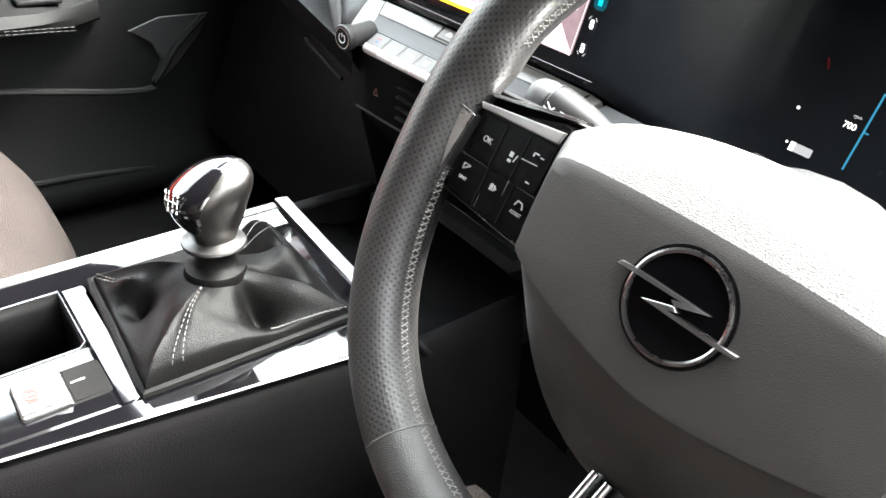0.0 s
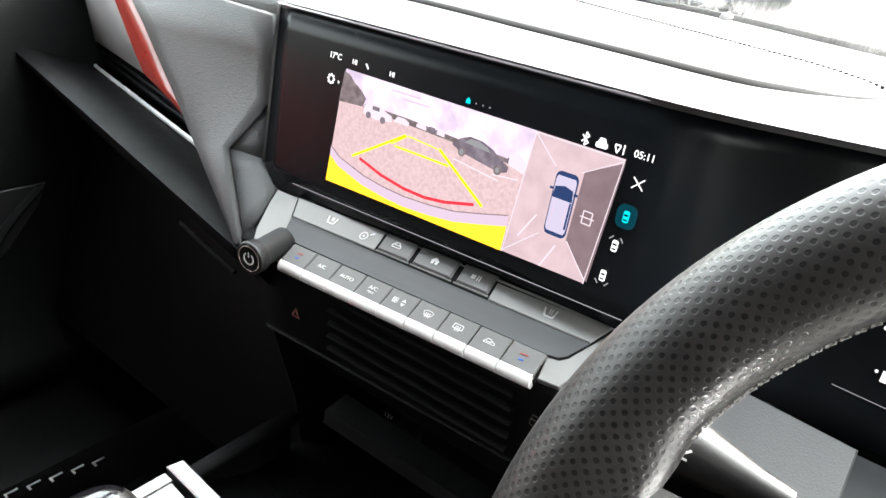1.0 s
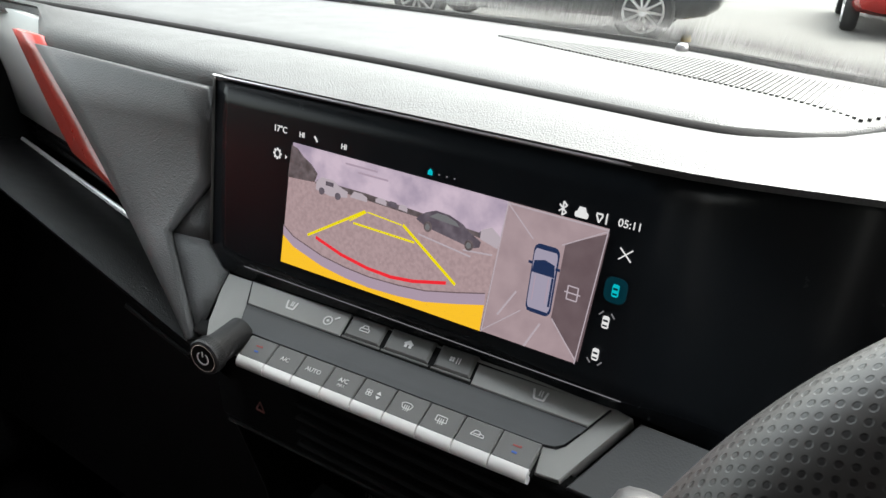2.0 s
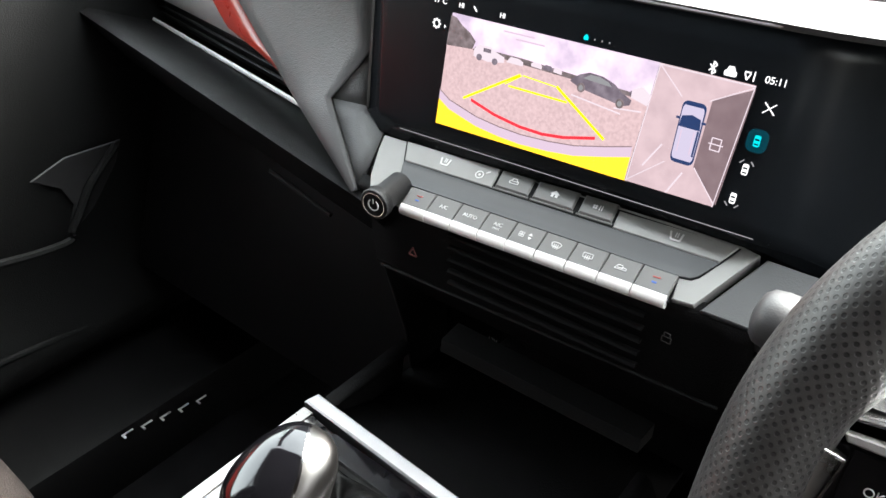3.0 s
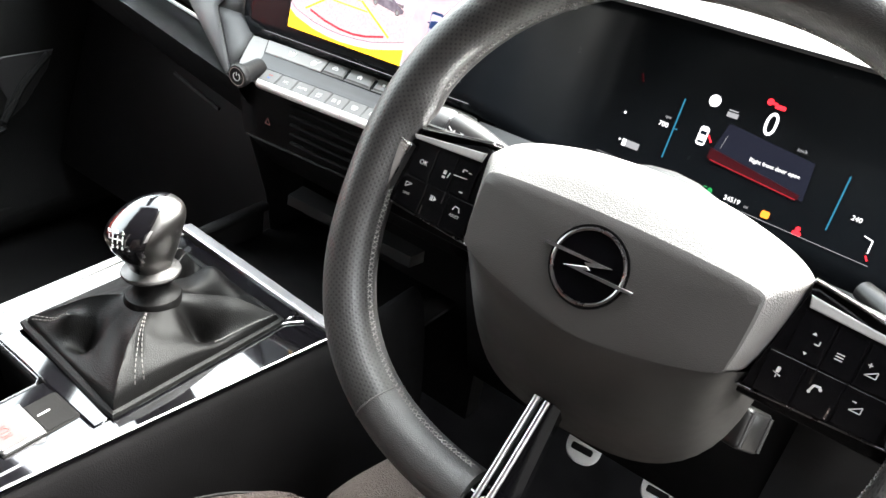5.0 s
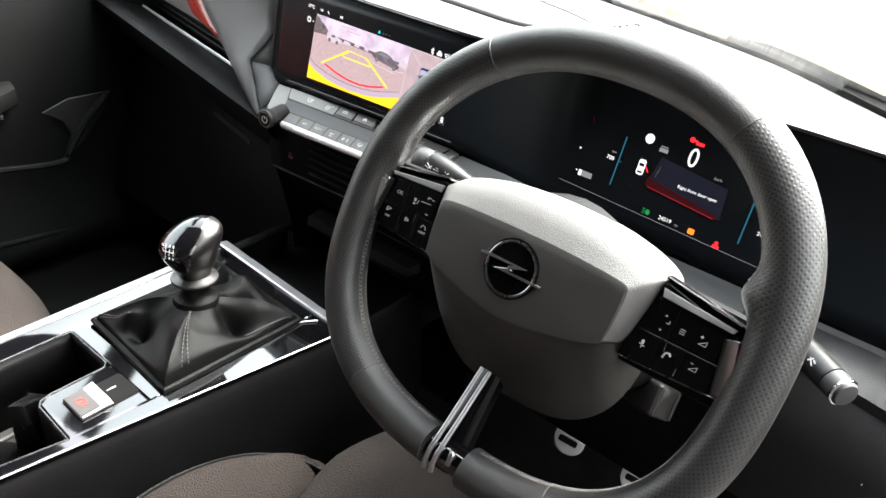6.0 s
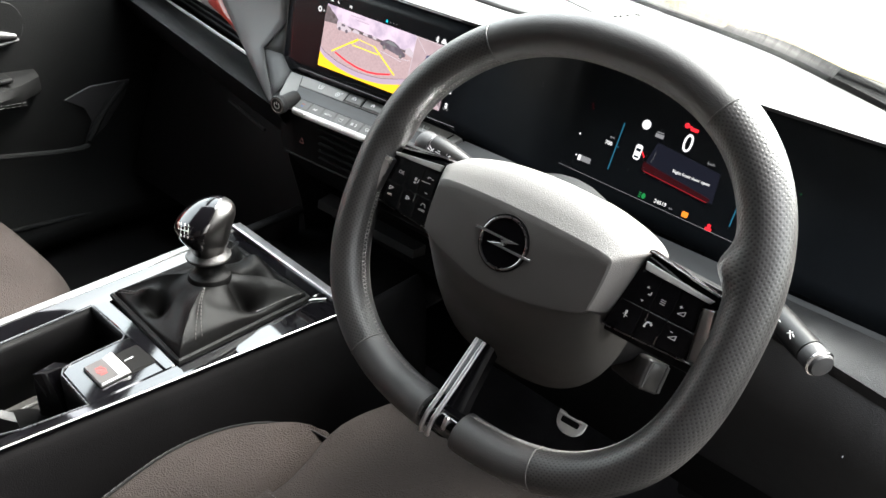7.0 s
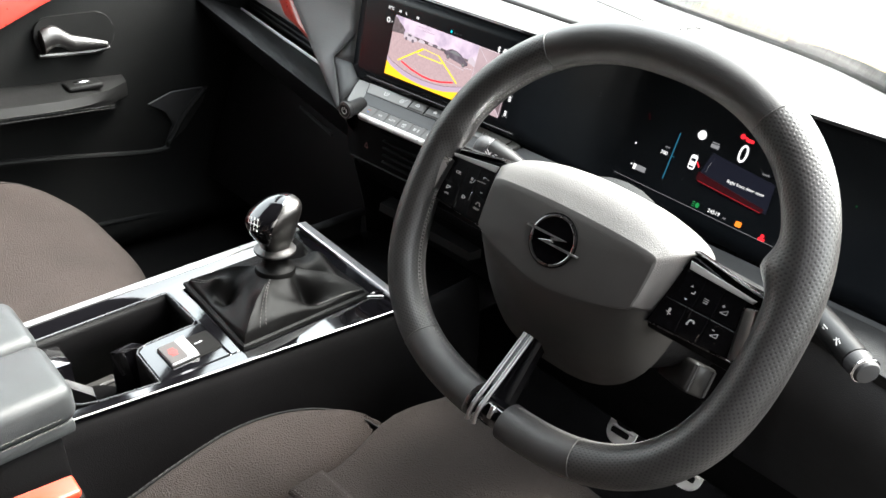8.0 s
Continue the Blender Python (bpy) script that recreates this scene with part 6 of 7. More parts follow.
def column():
    col = thing("steering_column", None, "black plastic steering column cover", "column cover")
    bm = bmesh.new()
    rings = []
    for t in frange(0, 1, 8):
        y, z = -0.09 + 0.22 * t, 0.835 - 0.11 * t
        w, h = 0.075 + 0.01 * t, 0.062
        rings.append([(0.382 + w * math.copysign(abs(math.cos(q)) ** 0.6, math.cos(q)), y, z - 0.03 + h * math.copysign(abs(math.sin(q)) ** 0.7, math.sin(q))) for q in [2 * math.pi * k / 24 for k in range(24)]])
    loft(bm, rings)
    part("cover", bm, DARK, col)
    bm = bmesh.new()
    across, down = Vector((0.014, 0.018, -0.011)).normalized(), Vector((-0.005, -0.023, -0.018)).normalized()
    out = across.cross(down)
    down = out.cross(across)
    m = Matrix(((across.x, -down.x, -out.x, 0.4775), (across.y, -down.y, -out.y, -0.0200), (across.z, -down.z, -out.z, 0.7260), (0, 0, 0, 1)))
    loft(bm, [[m @ Vector((x * k, y * k2, z)) for x, y in rrect(-0.0135, 0.0135, -0.0165, 0.0165, 0.004, 4)] for k, k2, z in ((0.9, 0.9, 0.0012), (1.0, 1.0, -0.0015), (1.0, 1.0, -0.012), (0.8, 0.9, -0.05))])
    tube(bm, [m @ Vector((x, y, 0.0004)) for x, y in ((-0.0095, -0.014), (-0.0100, 0.014))], 0.0022, 8)
    tube(bm, [m @ Vector((x, y, 0.0004)) for x, y in ((0.0105, -0.014), (0.0105, 0.014))], 0.0022, 8)
    part("adjuster_lever", bm, ADJUST, col, "dull grey ribbed release lever", smooth=60)
    for s, tip, base in ((-1, (0.183, -0.030, 0.857), (0.257, -0.020, 0.846)), (1, (0.5985, -0.031, 0.8235), (0.500, 0.050, 0.822))):
        tip, base = Vector(tip), Vector(base)
        stalk = thing("control_stalk", None, "black control stalk with white symbols and a grey tip", "stalk", "stalks behind the wheel")
        d = (tip - base).normalized()
        m = Matrix.Translation(base) @ d.to_track_quat("Z", "Y").to_matrix().to_4x4()
        ln = (tip - base).length
        fat = 1.05 if s < 0 else 0.80
        m = m @ Matrix.Diagonal((fat, fat, 1, 1))
        bm = bmesh.new()
        if s < 0:
            lathe(bm, [(0.001, -0.005), (0.0060, -0.005), (0.0072, ln * 0.10), (0.0100, ln * 0.30), (0.0126, ln * 0.48), (0.0138, ln * 0.62), (0.0145, ln * 0.74), (0.0140, ln - 0.017)], 28, m)
        else:
            lathe(bm, [(0.001, -0.005), (0.009, -0.005), (0.0118, ln * 0.2), (0.0138, ln * 0.42), (0.0143, ln * 0.65), (0.0140, ln - 0.017)], 28, m)
        if s < 0:
            tube(bm, [base - d * 0.004, base + Vector((0.025, 0.018, -0.018)), base + Vector((0.07, 0.04, -0.05))], 0.0045, 10)
        part("arm", bm, STALK, stalk)
        bm = bmesh.new()
        e = ln - 0.0157 if s < 0 else ln - 0.0040
        lathe(bm, [(0.0130, e - 0.0018), (0.0146, e - 0.0008), (0.0146, e + 0.0007), (0.0128, e + 0.0017)], 28, m)
        part("chrome_ring", bm, DARKMETAL if s < 0 else CHROME, stalk)
        bm = bmesh.new()
        lathe(bm, [(0.0136, ln - 0.016), (0.0135, ln - 0.006), (0.0128, ln - 0.002), (0.0110, ln), (0.006, ln + 0.0010), (0.001, ln + 0.0012)] if s > 0 else [(0.0136, ln - 0.016), (0.0134, ln - 0.008), (0.0122, ln - 0.002), (0.0095, ln + 0.001), (0.005, ln + 0.0025), (0.001, ln + 0.003)], 28, m)
        part("end_cap", bm, DISPLAY_SHELF, stalk, "rounded end cap")
        bm = bmesh.new()
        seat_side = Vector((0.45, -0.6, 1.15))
        for k in range(3):
            c = base + d * ln * ((0.45 if s > 0 else 0.48) + (0.15 if s > 0 else 0.12) * k)
            side = d
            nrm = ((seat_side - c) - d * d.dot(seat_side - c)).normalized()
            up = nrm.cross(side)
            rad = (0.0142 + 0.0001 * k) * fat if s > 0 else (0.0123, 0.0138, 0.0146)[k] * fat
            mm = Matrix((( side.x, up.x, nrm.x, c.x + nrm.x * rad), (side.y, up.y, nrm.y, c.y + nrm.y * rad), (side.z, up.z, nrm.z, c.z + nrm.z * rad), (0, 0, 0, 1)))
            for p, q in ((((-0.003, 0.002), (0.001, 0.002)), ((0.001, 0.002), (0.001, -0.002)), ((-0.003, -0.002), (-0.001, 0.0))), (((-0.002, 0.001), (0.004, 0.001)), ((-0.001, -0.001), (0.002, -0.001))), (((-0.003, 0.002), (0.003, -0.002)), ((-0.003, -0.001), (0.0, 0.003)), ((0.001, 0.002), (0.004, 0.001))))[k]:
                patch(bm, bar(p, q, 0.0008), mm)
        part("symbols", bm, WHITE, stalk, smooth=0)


# ---- centre console ----
Z0 = 0.625


def console():
    con = thing("centre_console", None, "black centre console with gloss trim and chrome edges", "console")

    def edge(y):
        """The driver's side edge of the console top, which tapers towards the armrest."""
        return 0.1210 + 0.160 * (min(y, -0.068) + 0.068)

    bm = bmesh.new()
    rows = []
    for y in frange(-1.0, 0.06, 14):
        rows.append([(-0.15, y, 0.2), (-0.14, y, 0.5), (-0.130, y, 0.605), (-0.124, y, 0.617), (-0.112, y, 0.617)])
    loft(bm, rows, closed=False)
    part("side_wall", bm, DARK, con, solid=0.008)
    bm = bmesh.new()
    rows = []
    for y in frange(-1.0, 0.06, 24):
        e = edge(max(y, -0.46))
        rows.append([(e - 0.006, y, 0.616), (e + 0.001, y, 0.617), (e + 0.006, y, 0.612), (e + 0.012, y, 0.600), (e + 0.018, y, 0.565), (0.6 * e + 0.4 * 0.15 + 0.012, y, 0.5), (0.15, y, 0.2)])
    loft(bm, rows, closed=False)
    # This wall's colour is deepened for shade; its twin keeps the plain black.
    part("side_wall", bm, SIDE_SHADED, con, "black side wall with a soft rolled shoulder, darkened for shade", solid=0.008, smooth=60)
    bm = bmesh.new()
    tube(bm, [(edge(-0.46) + 0.0195 + 0.03 * k / 8, -0.492 - 0.006 * k, 0.600 - 0.022 * k) for k in range(9)], 0.0012, 6)
    part("panel_joint", bm, RUBBER, con)
    # gloss trim: rails, cross bars and switch plate round the openings
    bm = bmesh.new()
    loft(bm, [[(-0.113, y, Z0 - 0.014), (-0.113, y, Z0 - 0.0008), (-0.1122, y, Z0 - 0.0002), (-0.0850, y, Z0 - 0.0052), (-0.0840, y, Z0 - 0.0060), (-0.0840, y, Z0 - 0.014)] for y in (-0.445, -0.30, -0.18, -0.062)])
    box(bm, -0.084, 0.074, -0.086, -0.062, Z0 - 0.012, Z0, 0.002)
    box(bm, -0.084, 0.0700, -0.277, -0.258, Z0 - 0.012, Z0, 0.002)
    prism(bm, [(-0.003, -0.344), (0.004, -0.353), (0.0635, -0.355), (0.0690, -0.2772), (-0.004, -0.2772)], Z0 - 0.012, Z0 + 0.0004, 0.0015)
    box(bm, -0.084, 0.050, -0.46, -0.441, Z0 - 0.02, Z0, 0.002)
    part("gloss_trim", bm, PIANO, con, "gloss black trim round the openings")
    bm = bmesh.new()
    prism(bm, [(0.0748, -0.064), (0.0715, -0.262), (0.0648, -0.354), (0.0525, -0.417), (0.046, -0.456), (edge(-0.456) - 0.0012, -0.456), (edge(-0.25) - 0.0012, -0.25), (0.1198, -0.0675), (0.1160, -0.064)][::-1], Z0 - 0.012, Z0, 0.0015)
    part("gloss_rail", bm, PIANO, con, "gloss black rail")
    bm = bmesh.new()
    box(bm, -0.1225, -0.1110, -0.46, -0.060, Z0 - 0.010, Z0 + 0.001, 0.0008)
    part("chrome_edge", bm, CHEEK, con, "satin chrome edge strip")
    bm = bmesh.new()
    tube(bm, [(edge(y) - 0.0004, y, Z0 - 0.0008) for y in frange(-0.456, -0.068, 14)], 0.0010, 8)
    part("chrome_edge", bm, BRIGHT, con, "thin chrome line along the rail")
    bm = bmesh.new()
    tube(bm, [(0.0755, -0.0905, Z0 + 0.0012), (0.0800, -0.083, Z0 + 0.0016), (0.0875, -0.0725, Z0 + 0.0012)], 0.0010, 8)
    part("chrome_spur", bm, SATIN, con)
    bm = bmesh.new()
    prism(bm, [(-0.125, -0.057), (-0.122, -0.044), (0.1205, -0.0555), (0.1205, -0.0675)], Z0 - 0.012, Z0 + 0.004, 0.0015)
    part("chrome_bar", bm, SATIN, con, "bright chrome bar across the front")
    # deck behind the bar and sloping fascia down to the tray
    bm = bmesh.new()
    loft(bm, [[(x, -0.052, Z0 - 0.006), (x, -0.035, Z0 - 0.03), (x, 0.02, Z0 - 0.055), (x, 0.13, Z0 - 0.06)] for x in frange(-0.13, 0.13, 6)], closed=False)
    part("front_tray", bm, DARK, con, solid=0.006)
    # storage well, narrow beside the switch and wide behind it
    d = 0.085
    rim = [(-0.083, -0.278), (-0.010, -0.278), (-0.0045, -0.283), (-0.0040, -0.338), (-0.0010, -0.350), (0.006, -0.3545), (0.0632, -0.3562), (0.0520, -0.414), (0.0455, -0.430), (0.036, -0.4395), (-0.083, -0.4405)]
    bm = bmesh.new()
    loft(bm, [[(x, y, Z0 - 0.0015) for x, y in rim], [(x * 0.985, y * 0.995 - 0.002, Z0 - 0.012) for x, y in rim], [(x * 0.95, y * 0.99 - 0.004, Z0 - d) for x, y in rim]], caps=False)
    part("well_wall", bm, DARK, con, solid=0.002, smooth=30)
    bm = bmesh.new()
    tube(bm, [(x, y, Z0 + 0.0002) for x, y in rim], 0.0009, 6, closed=True)
    part("well_lip", bm, DARKMETAL, con, "thin bright lip round the well")
    bm = bmesh.new()
    box(bm, -0.084, 0.066, -0.443, -0.274, Z0 - d - 0.004, Z0 - d + 0.001)
    part("well_floor", bm, WELL_MAT, con, "rubber mat in the storage well")
    bm = bmesh.new()
    loft(bm, [[(-0.034, -0.372, Z0 - 0.080), (-0.029, -0.371, Z0 - 0.0120), (-0.012, -0.362, Z0 - 0.0060), (-0.005, -0.354, Z0 - 0.080)], [(-0.038, -0.345, Z0 - 0.080), (-0.031, -0.347, Z0 - 0.0110), (-0.010, -0.339, Z0 - 0.0050), (-0.006, -0.336, Z0 - 0.080)]])
    part("cup_clamp", bm, PIANO, con, "folding cup clamp")
    bm = bmesh.new()
    loft(bm, [[(-0.0825, -0.4385, Z0 - 0.06), (-0.0825, -0.4385, Z0 - 0.008), (-0.038, -0.4385, Z0 - 0.010), (-0.038, -0.436, Z0 - 0.06)], [(-0.0825, -0.412, Z0 - 0.06), (-0.0825, -0.410, Z0 - 0.016), (-0.048, -0.408, Z0 - 0.020), (-0.050, -0.408, Z0 - 0.06)]])
    part("clamp_flap", bm, PIANO, con, "small folding clamp by the armrest")
    bm = bmesh.new()
    loft(bm, [[(-0.040, -0.425, Z0 - 0.066), (-0.040, -0.425, Z0 - 0.026), (-0.028, -0.427, Z0 - 0.028), (-0.030, -0.425, Z0 - 0.066)], [(-0.028, -0.396, Z0 - 0.072), (-0.026, -0.398, Z0 - 0.046), (-0.014, -0.400, Z0 - 0.050), (-0.016, -0.398, Z0 - 0.072)]])
    part("clamp_paddle", bm, SHELF_GREY, con)
    for x0, x1, y0, y1 in ((-0.030, 0.000, -0.407, -0.400), (-0.075, -0.062, -0.43, -0.36)):
        bm = bmesh.new()
        box(bm, x0, x1, y0, y1, Z0 - d, Z0 - d + 0.006, 0.002)
        part("mat_rib", bm, WELL_MAT, con)
    bm = bmesh.new()
    lathe(bm, [(0.034, -0.002), (0.037, 0.0), (0.037, 0.012), (0.034, 0.012)], 32, pose(-0.025, -0.402, Z0 - d))
    part("cup_ring", bm, DARK, con)
    # parking brake switch in its socket
    bm = bmesh.new()
    prism(bm, rrect(0.0135, 0.0525, -0.3375, -0.2765, 0.004), Z0 + 0.0004, Z0 + 0.0011, 0.0003)
    part("switch_surround", bm, RUBBER, con, "sunk black socket of the switch")
    sw = part("brake_switch", prism(bmesh.new(), rrect(0.0145, 0.0510, -0.3365, -0.3055, 0.002), Z0 + 0.001, Z0 + 0.0048, 0.0012, m=None), SATIN, con, "silver parking brake switch")
    bm = bmesh.new()
    loft(bm, [[(0.0150, -0.3150, Z0 + 0.0050), (0.0150, -0.3055, Z0 + 0.0075), (0.0150, -0.3035, Z0 + 0.0010)], [(0.0505, -0.3150, Z0 + 0.0050), (0.0505, -0.3055, Z0 + 0.0075), (0.0505, -0.3035, Z0 + 0.0010)]])
    part("switch_tip", bm, BRIGHT, sw, "bright raised lip of the switch")
    bm = bmesh.new()
    prism(bm, rrect(0.0160, 0.0495, -0.3355, -0.3160, 0.0015), Z0 + 0.0049, Z0 + 0.0055)
    part("switch_face", bm, SWITCH_GREY, sw)
    bm = bmesh.new()
    mm = Matrix.Translation((0.0325, -0.3260, Z0 + 0.0056))
    pts = [(0.0044 * math.cos(a), 0.0044 * math.sin(a)) for a in frange(0, 2 * math.pi, 17)]
    for p, q in zip(pts, pts[1:]):
        patch(bm, bar(p, q, 0.0009), mm)
    patch(bm, rect(-0.0010, 0.0010, -0.002, 0.003), mm)
    for sgn in (-1, 1):
        patch(bm, bar((sgn * 0.0062, -0.0035), (sgn * 0.0062, 0.0035), 0.0009), mm)
    part("symbol", bm, REDPRINT, sw, smooth=0)
    bm = bmesh.new()
    box(bm, 0.0155, 0.0500, -0.302, -0.2785, Z0 + 0.0008, Z0 + 0.0016, 0.0003)
    part("switch_socket", bm, RUBBER, con, "black hollow behind the switch")
    bm = bmesh.new()
    box(bm, 0.0300, 0.0315, -0.300, -0.290, Z0 + 0.0016, Z0 + 0.0030, 0.0004)
    part("socket_pin", bm, SATIN, con)


def gear_lever():
    lever = thing("gear_lever", None, "gear lever with a gloss knob and black leather gaiter", "gear lever")
    corners = [Vector((0.0700, -0.260, Z0)), Vector((0.0735, -0.088, Z0)), Vector((-0.080, -0.086, Z0)), Vector((-0.080, -0.252, Z0))]
    top_c, top_r = Vector((0.003, -0.174, Z0 + 0.040)), 0.0225

    def base_pt(u):
        u = (u % 1.0) * 4
        i = int(u)
        f = u - i
        return corners[i % 4].lerp(corners[(i + 1) % 4], f)

    def bell(x, mid, wide):
        return math.exp(-((x - mid) / wide) ** 2)

    def skin(u, h):
        """The gaiter: a tent with four seams, a pillow fold beyond the lever and sunk panels between."""
        u = u % 1.0
        b = base_pt(u)
        ang = math.atan2(b.y - top_c.y, b.x - top_c.x)
        t = top_c + Vector((top_r * math.cos(ang), top_r * math.sin(ang), 0))
        p = b.lerp(t, h)
        arch = math.sin(min(1.0, h) * math.pi)
        corner = abs(((u * 4) % 1.0) - 0.5) * 2
        near = bell(u - 1 if u > 0.6 else u, 0.065, 0.095)
        rise = (1 - near) * (0.75 * h + 0.25 * smooth01(h)) + near * h ** 0.34
        z = Z0 + 0.002 + 0.006 * smooth01(h / 0.07) + (top_c.z - Z0 - 0.008) * rise
        lift_z = 0.006 * corner ** 4 * arch - 0.005 * (1 - corner) * arch
        lift_z += 0.002 * bell(u, 0.035, 0.02) * arch
        lift_z += 0.021 * bell(u, 0.365, 0.046) * bell(h, 0.42, 0.28) - 0.026 * bell(u, 0.446, 0.018) * arch - 0.014 * bell(u, 0.300, 0.020) * bell(h, 0.60, 0.2)
        lift_z += 0.012 * bell(u, 0.492, 0.014) * arch
        lift_z -= 0.024 * bell(u, 0.158, 0.024) * bell(h, 0.52, 0.28)
        lift_z += 0.009 * bell(u, 0.222, 0.030) * bell(h, 0.36, 0.22)
        lift_z -= 0.016 * bell(u, 0.850, 0.024) * bell(h, 0.36, 0.17)
        lift_z += 0.009 * bell(u, 0.800, 0.020) * bell(h, 0.34, 0.16)
        lift_z += 0.0010 * math.sin(u * 60 + 9 * h) * arch ** 2
        side = 0.006 * bell(u, 0.365, 0.05) * arch + 0.004 * bell(u, 0.06, 0.04) * arch - 0.005 * bell(u, 0.17, 0.03) * arch
        out = b - top_c
        out.z = 0
        out.normalize()
        return Vector((p.x, p.y, z + lift_z)) + out * side

    bm = bmesh.new()
    loft(bm, [[skin(k / 280, h) for k in range(280)] for h in frange(0, 1, 46)], caps=False)
    part("gaiter", bm, BOOT_LEATHER, lever, "creased black leather gaiter", smooth=80)
    bm = bmesh.new()
    tube(bm, [base_pt(k / 64) + Vector((0, 0, 0.002)) for k in range(64)], 0.0042, 8, closed=True)
    part("gaiter_frame", bm, BOOT_LEATHER, lever)
    up = Vector((0, 0, 0.0011))
    for u, v, end in ((0.035, 0.02, 0.97), (0.246, 0.150, 0.13), (0.752, 0.800, 0.36), (0.490, 0.470, 0.85)):
        bm = bmesh.new()
        for du in (-0.006, 0.006):
            stitches(bm, [skin(u + (v - u) * k / 40 + du * (1 - 0.45 * k / 40), 0.05 + (end - 0.05) * k / 40) + up for k in range(41)], 0.0030, 0.0018, 0.00035)
        tagged(part("gaiter_stitching", bm, THREAD, lever, "pale double stitching"), kind="stuff")
    # neck, collar and knob, leaning forward
    lean = Matrix.Translation((0.003, -0.174, Z0 + 0.0335)) @ pose(0, 0, 0, -3, -3, 0)
    bm = bmesh.new()
    lathe(bm, [(0.0245, -0.001), (0.0255, 0.004), (0.0235, 0.009), (0.0195, 0.011), (0.0165, 0.015), (0.0150, 0.022), (0.0160, 0.028)], 40, lean)
    part("neck", bm, BOOT_LEATHER, lever)
    bm = bmesh.new()
    lathe(bm, [(0.015, 0.0265), (0.0215, 0.0280), (0.0247, 0.0300), (0.0254, 0.0318), (0.0247, 0.0334), (0.0205, 0.0345), (0.0165, 0.0375)], 44, lean)
    part("collar", bm, LEVER, lever, "satin metal reverse collar")
    prof = [(0.0, 0.0, 0.0355, 0.0160, 0.0165), (0.0, -0.0005, 0.0430, 0.0182, 0.0190), (0.0, -0.0020, 0.0520, 0.0222, 0.0238), (-0.0003, -0.0034, 0.0610, 0.0258, 0.0278), (0.0, -0.0036, 0.0700, 0.0280, 0.0302), (0.0008, -0.0010, 0.0780, 0.0286, 0.0298),
            (0.0020, 0.0030, 0.0850, 0.0272, 0.0270), (0.0032, 0.0070, 0.0912, 0.0240, 0.0228), (0.0042, 0.0102, 0.0962, 0.0190, 0.0172), (0.0048, 0.0122, 0.0993, 0.0120, 0.0108), (0.0050, 0.0130, 0.1006, 0.0050, 0.0045), (0.0050, 0.0131, 0.1008, 0.0005, 0.0005)]
    rings = []
    for i in range(len(prof) - 1):
        for k in range(4):
            c = [prof[max(0, i - 1)], prof[i], prof[i + 1], prof[min(len(prof) - 1, i + 2)]]
            t = k / 4
            x, y, z, rx, ry = [0.5 * (2 * q1 + (q2 - q0) * t + (2 * q0 - 5 * q1 + 4 * q2 - q3) * t * t + (3 * q1 - q0 - 3 * q2 + q3) * t ** 3) for q0, q1, q2, q3 in zip(*c)]
            ring = []
            for j in range(72):
                q = 2 * math.pi * j / 72
                cq, sq = math.cos(q), math.sin(q)
                rr = (abs(cq) ** 2.35 + abs(sq) ** 2.35) ** (-1 / 2.35)
                ring.append(lean @ Vector((x + max(rx, 0.0004) * rr * cq, y + max(ry, 0.0004) * rr * sq, z)))
            rings.append(ring)
    bm = bmesh.new()
    loft(bm, rings)
    bmesh.ops.recalc_face_normals(bm, faces=bm.faces)
    # gloss face towards the seats, bright bevel round it, satin shell behind
    mid = lean @ Vector((0.0, -0.004, 0.070))
    for f in bm.faces:
        d = f.calc_center_median() - mid
        a = d.x * 0.78 + d.y * 0.62 - 0.0085 - 0.30 * d.z
        f.material_index = 1 if a < 0 else 2 if a < 0.0016 and d.z > -0.022 else 0
    knob = part("knob", bm, [KNOB_SHELL, KNOB_BLACK, CHROME], lever, "satin silver gear knob with a gloss black face", smooth=80)
    # shift pattern printed on the gloss face
    plate = lean @ Matrix.Translation((0.0095, -0.0318, 0.0775)) @ pose(0, 0, 0, 78, 0, 20) @ Matrix.Diagonal((0.78, 0.78, 1, 1))
    bm = bmesh.new()
    up = plate @ Matrix.Translation((0, 0, 0.0011))
    for x in (-0.006, 0.0, 0.006):
        patch(bm, bar((x, -0.004), (x, 0.005), 0.0008), up)
    patch(bm, bar((-0.010, 0.0005), (0.006, 0.0005), 0.0008), up)
    patch(bm, bar((-0.010, 0.0005), (-0.010, 0.005), 0.0008), up)
    part("shift_pattern", bm, WHITE, knob, smooth=0)
    for ch, x, y in (("R", -0.0105, 0.0085), ("1", -0.006, 0.0085), ("3", 0, 0.0085), ("5", 0.006, 0.0085), ("2", -0.006, -0.0080), ("4", 0, -0.0080), ("6", 0.006, -0.0080)):
        lettering("shift_digit", ch, 0.0055, up @ pose(x, y, 0), WHITE, knob)


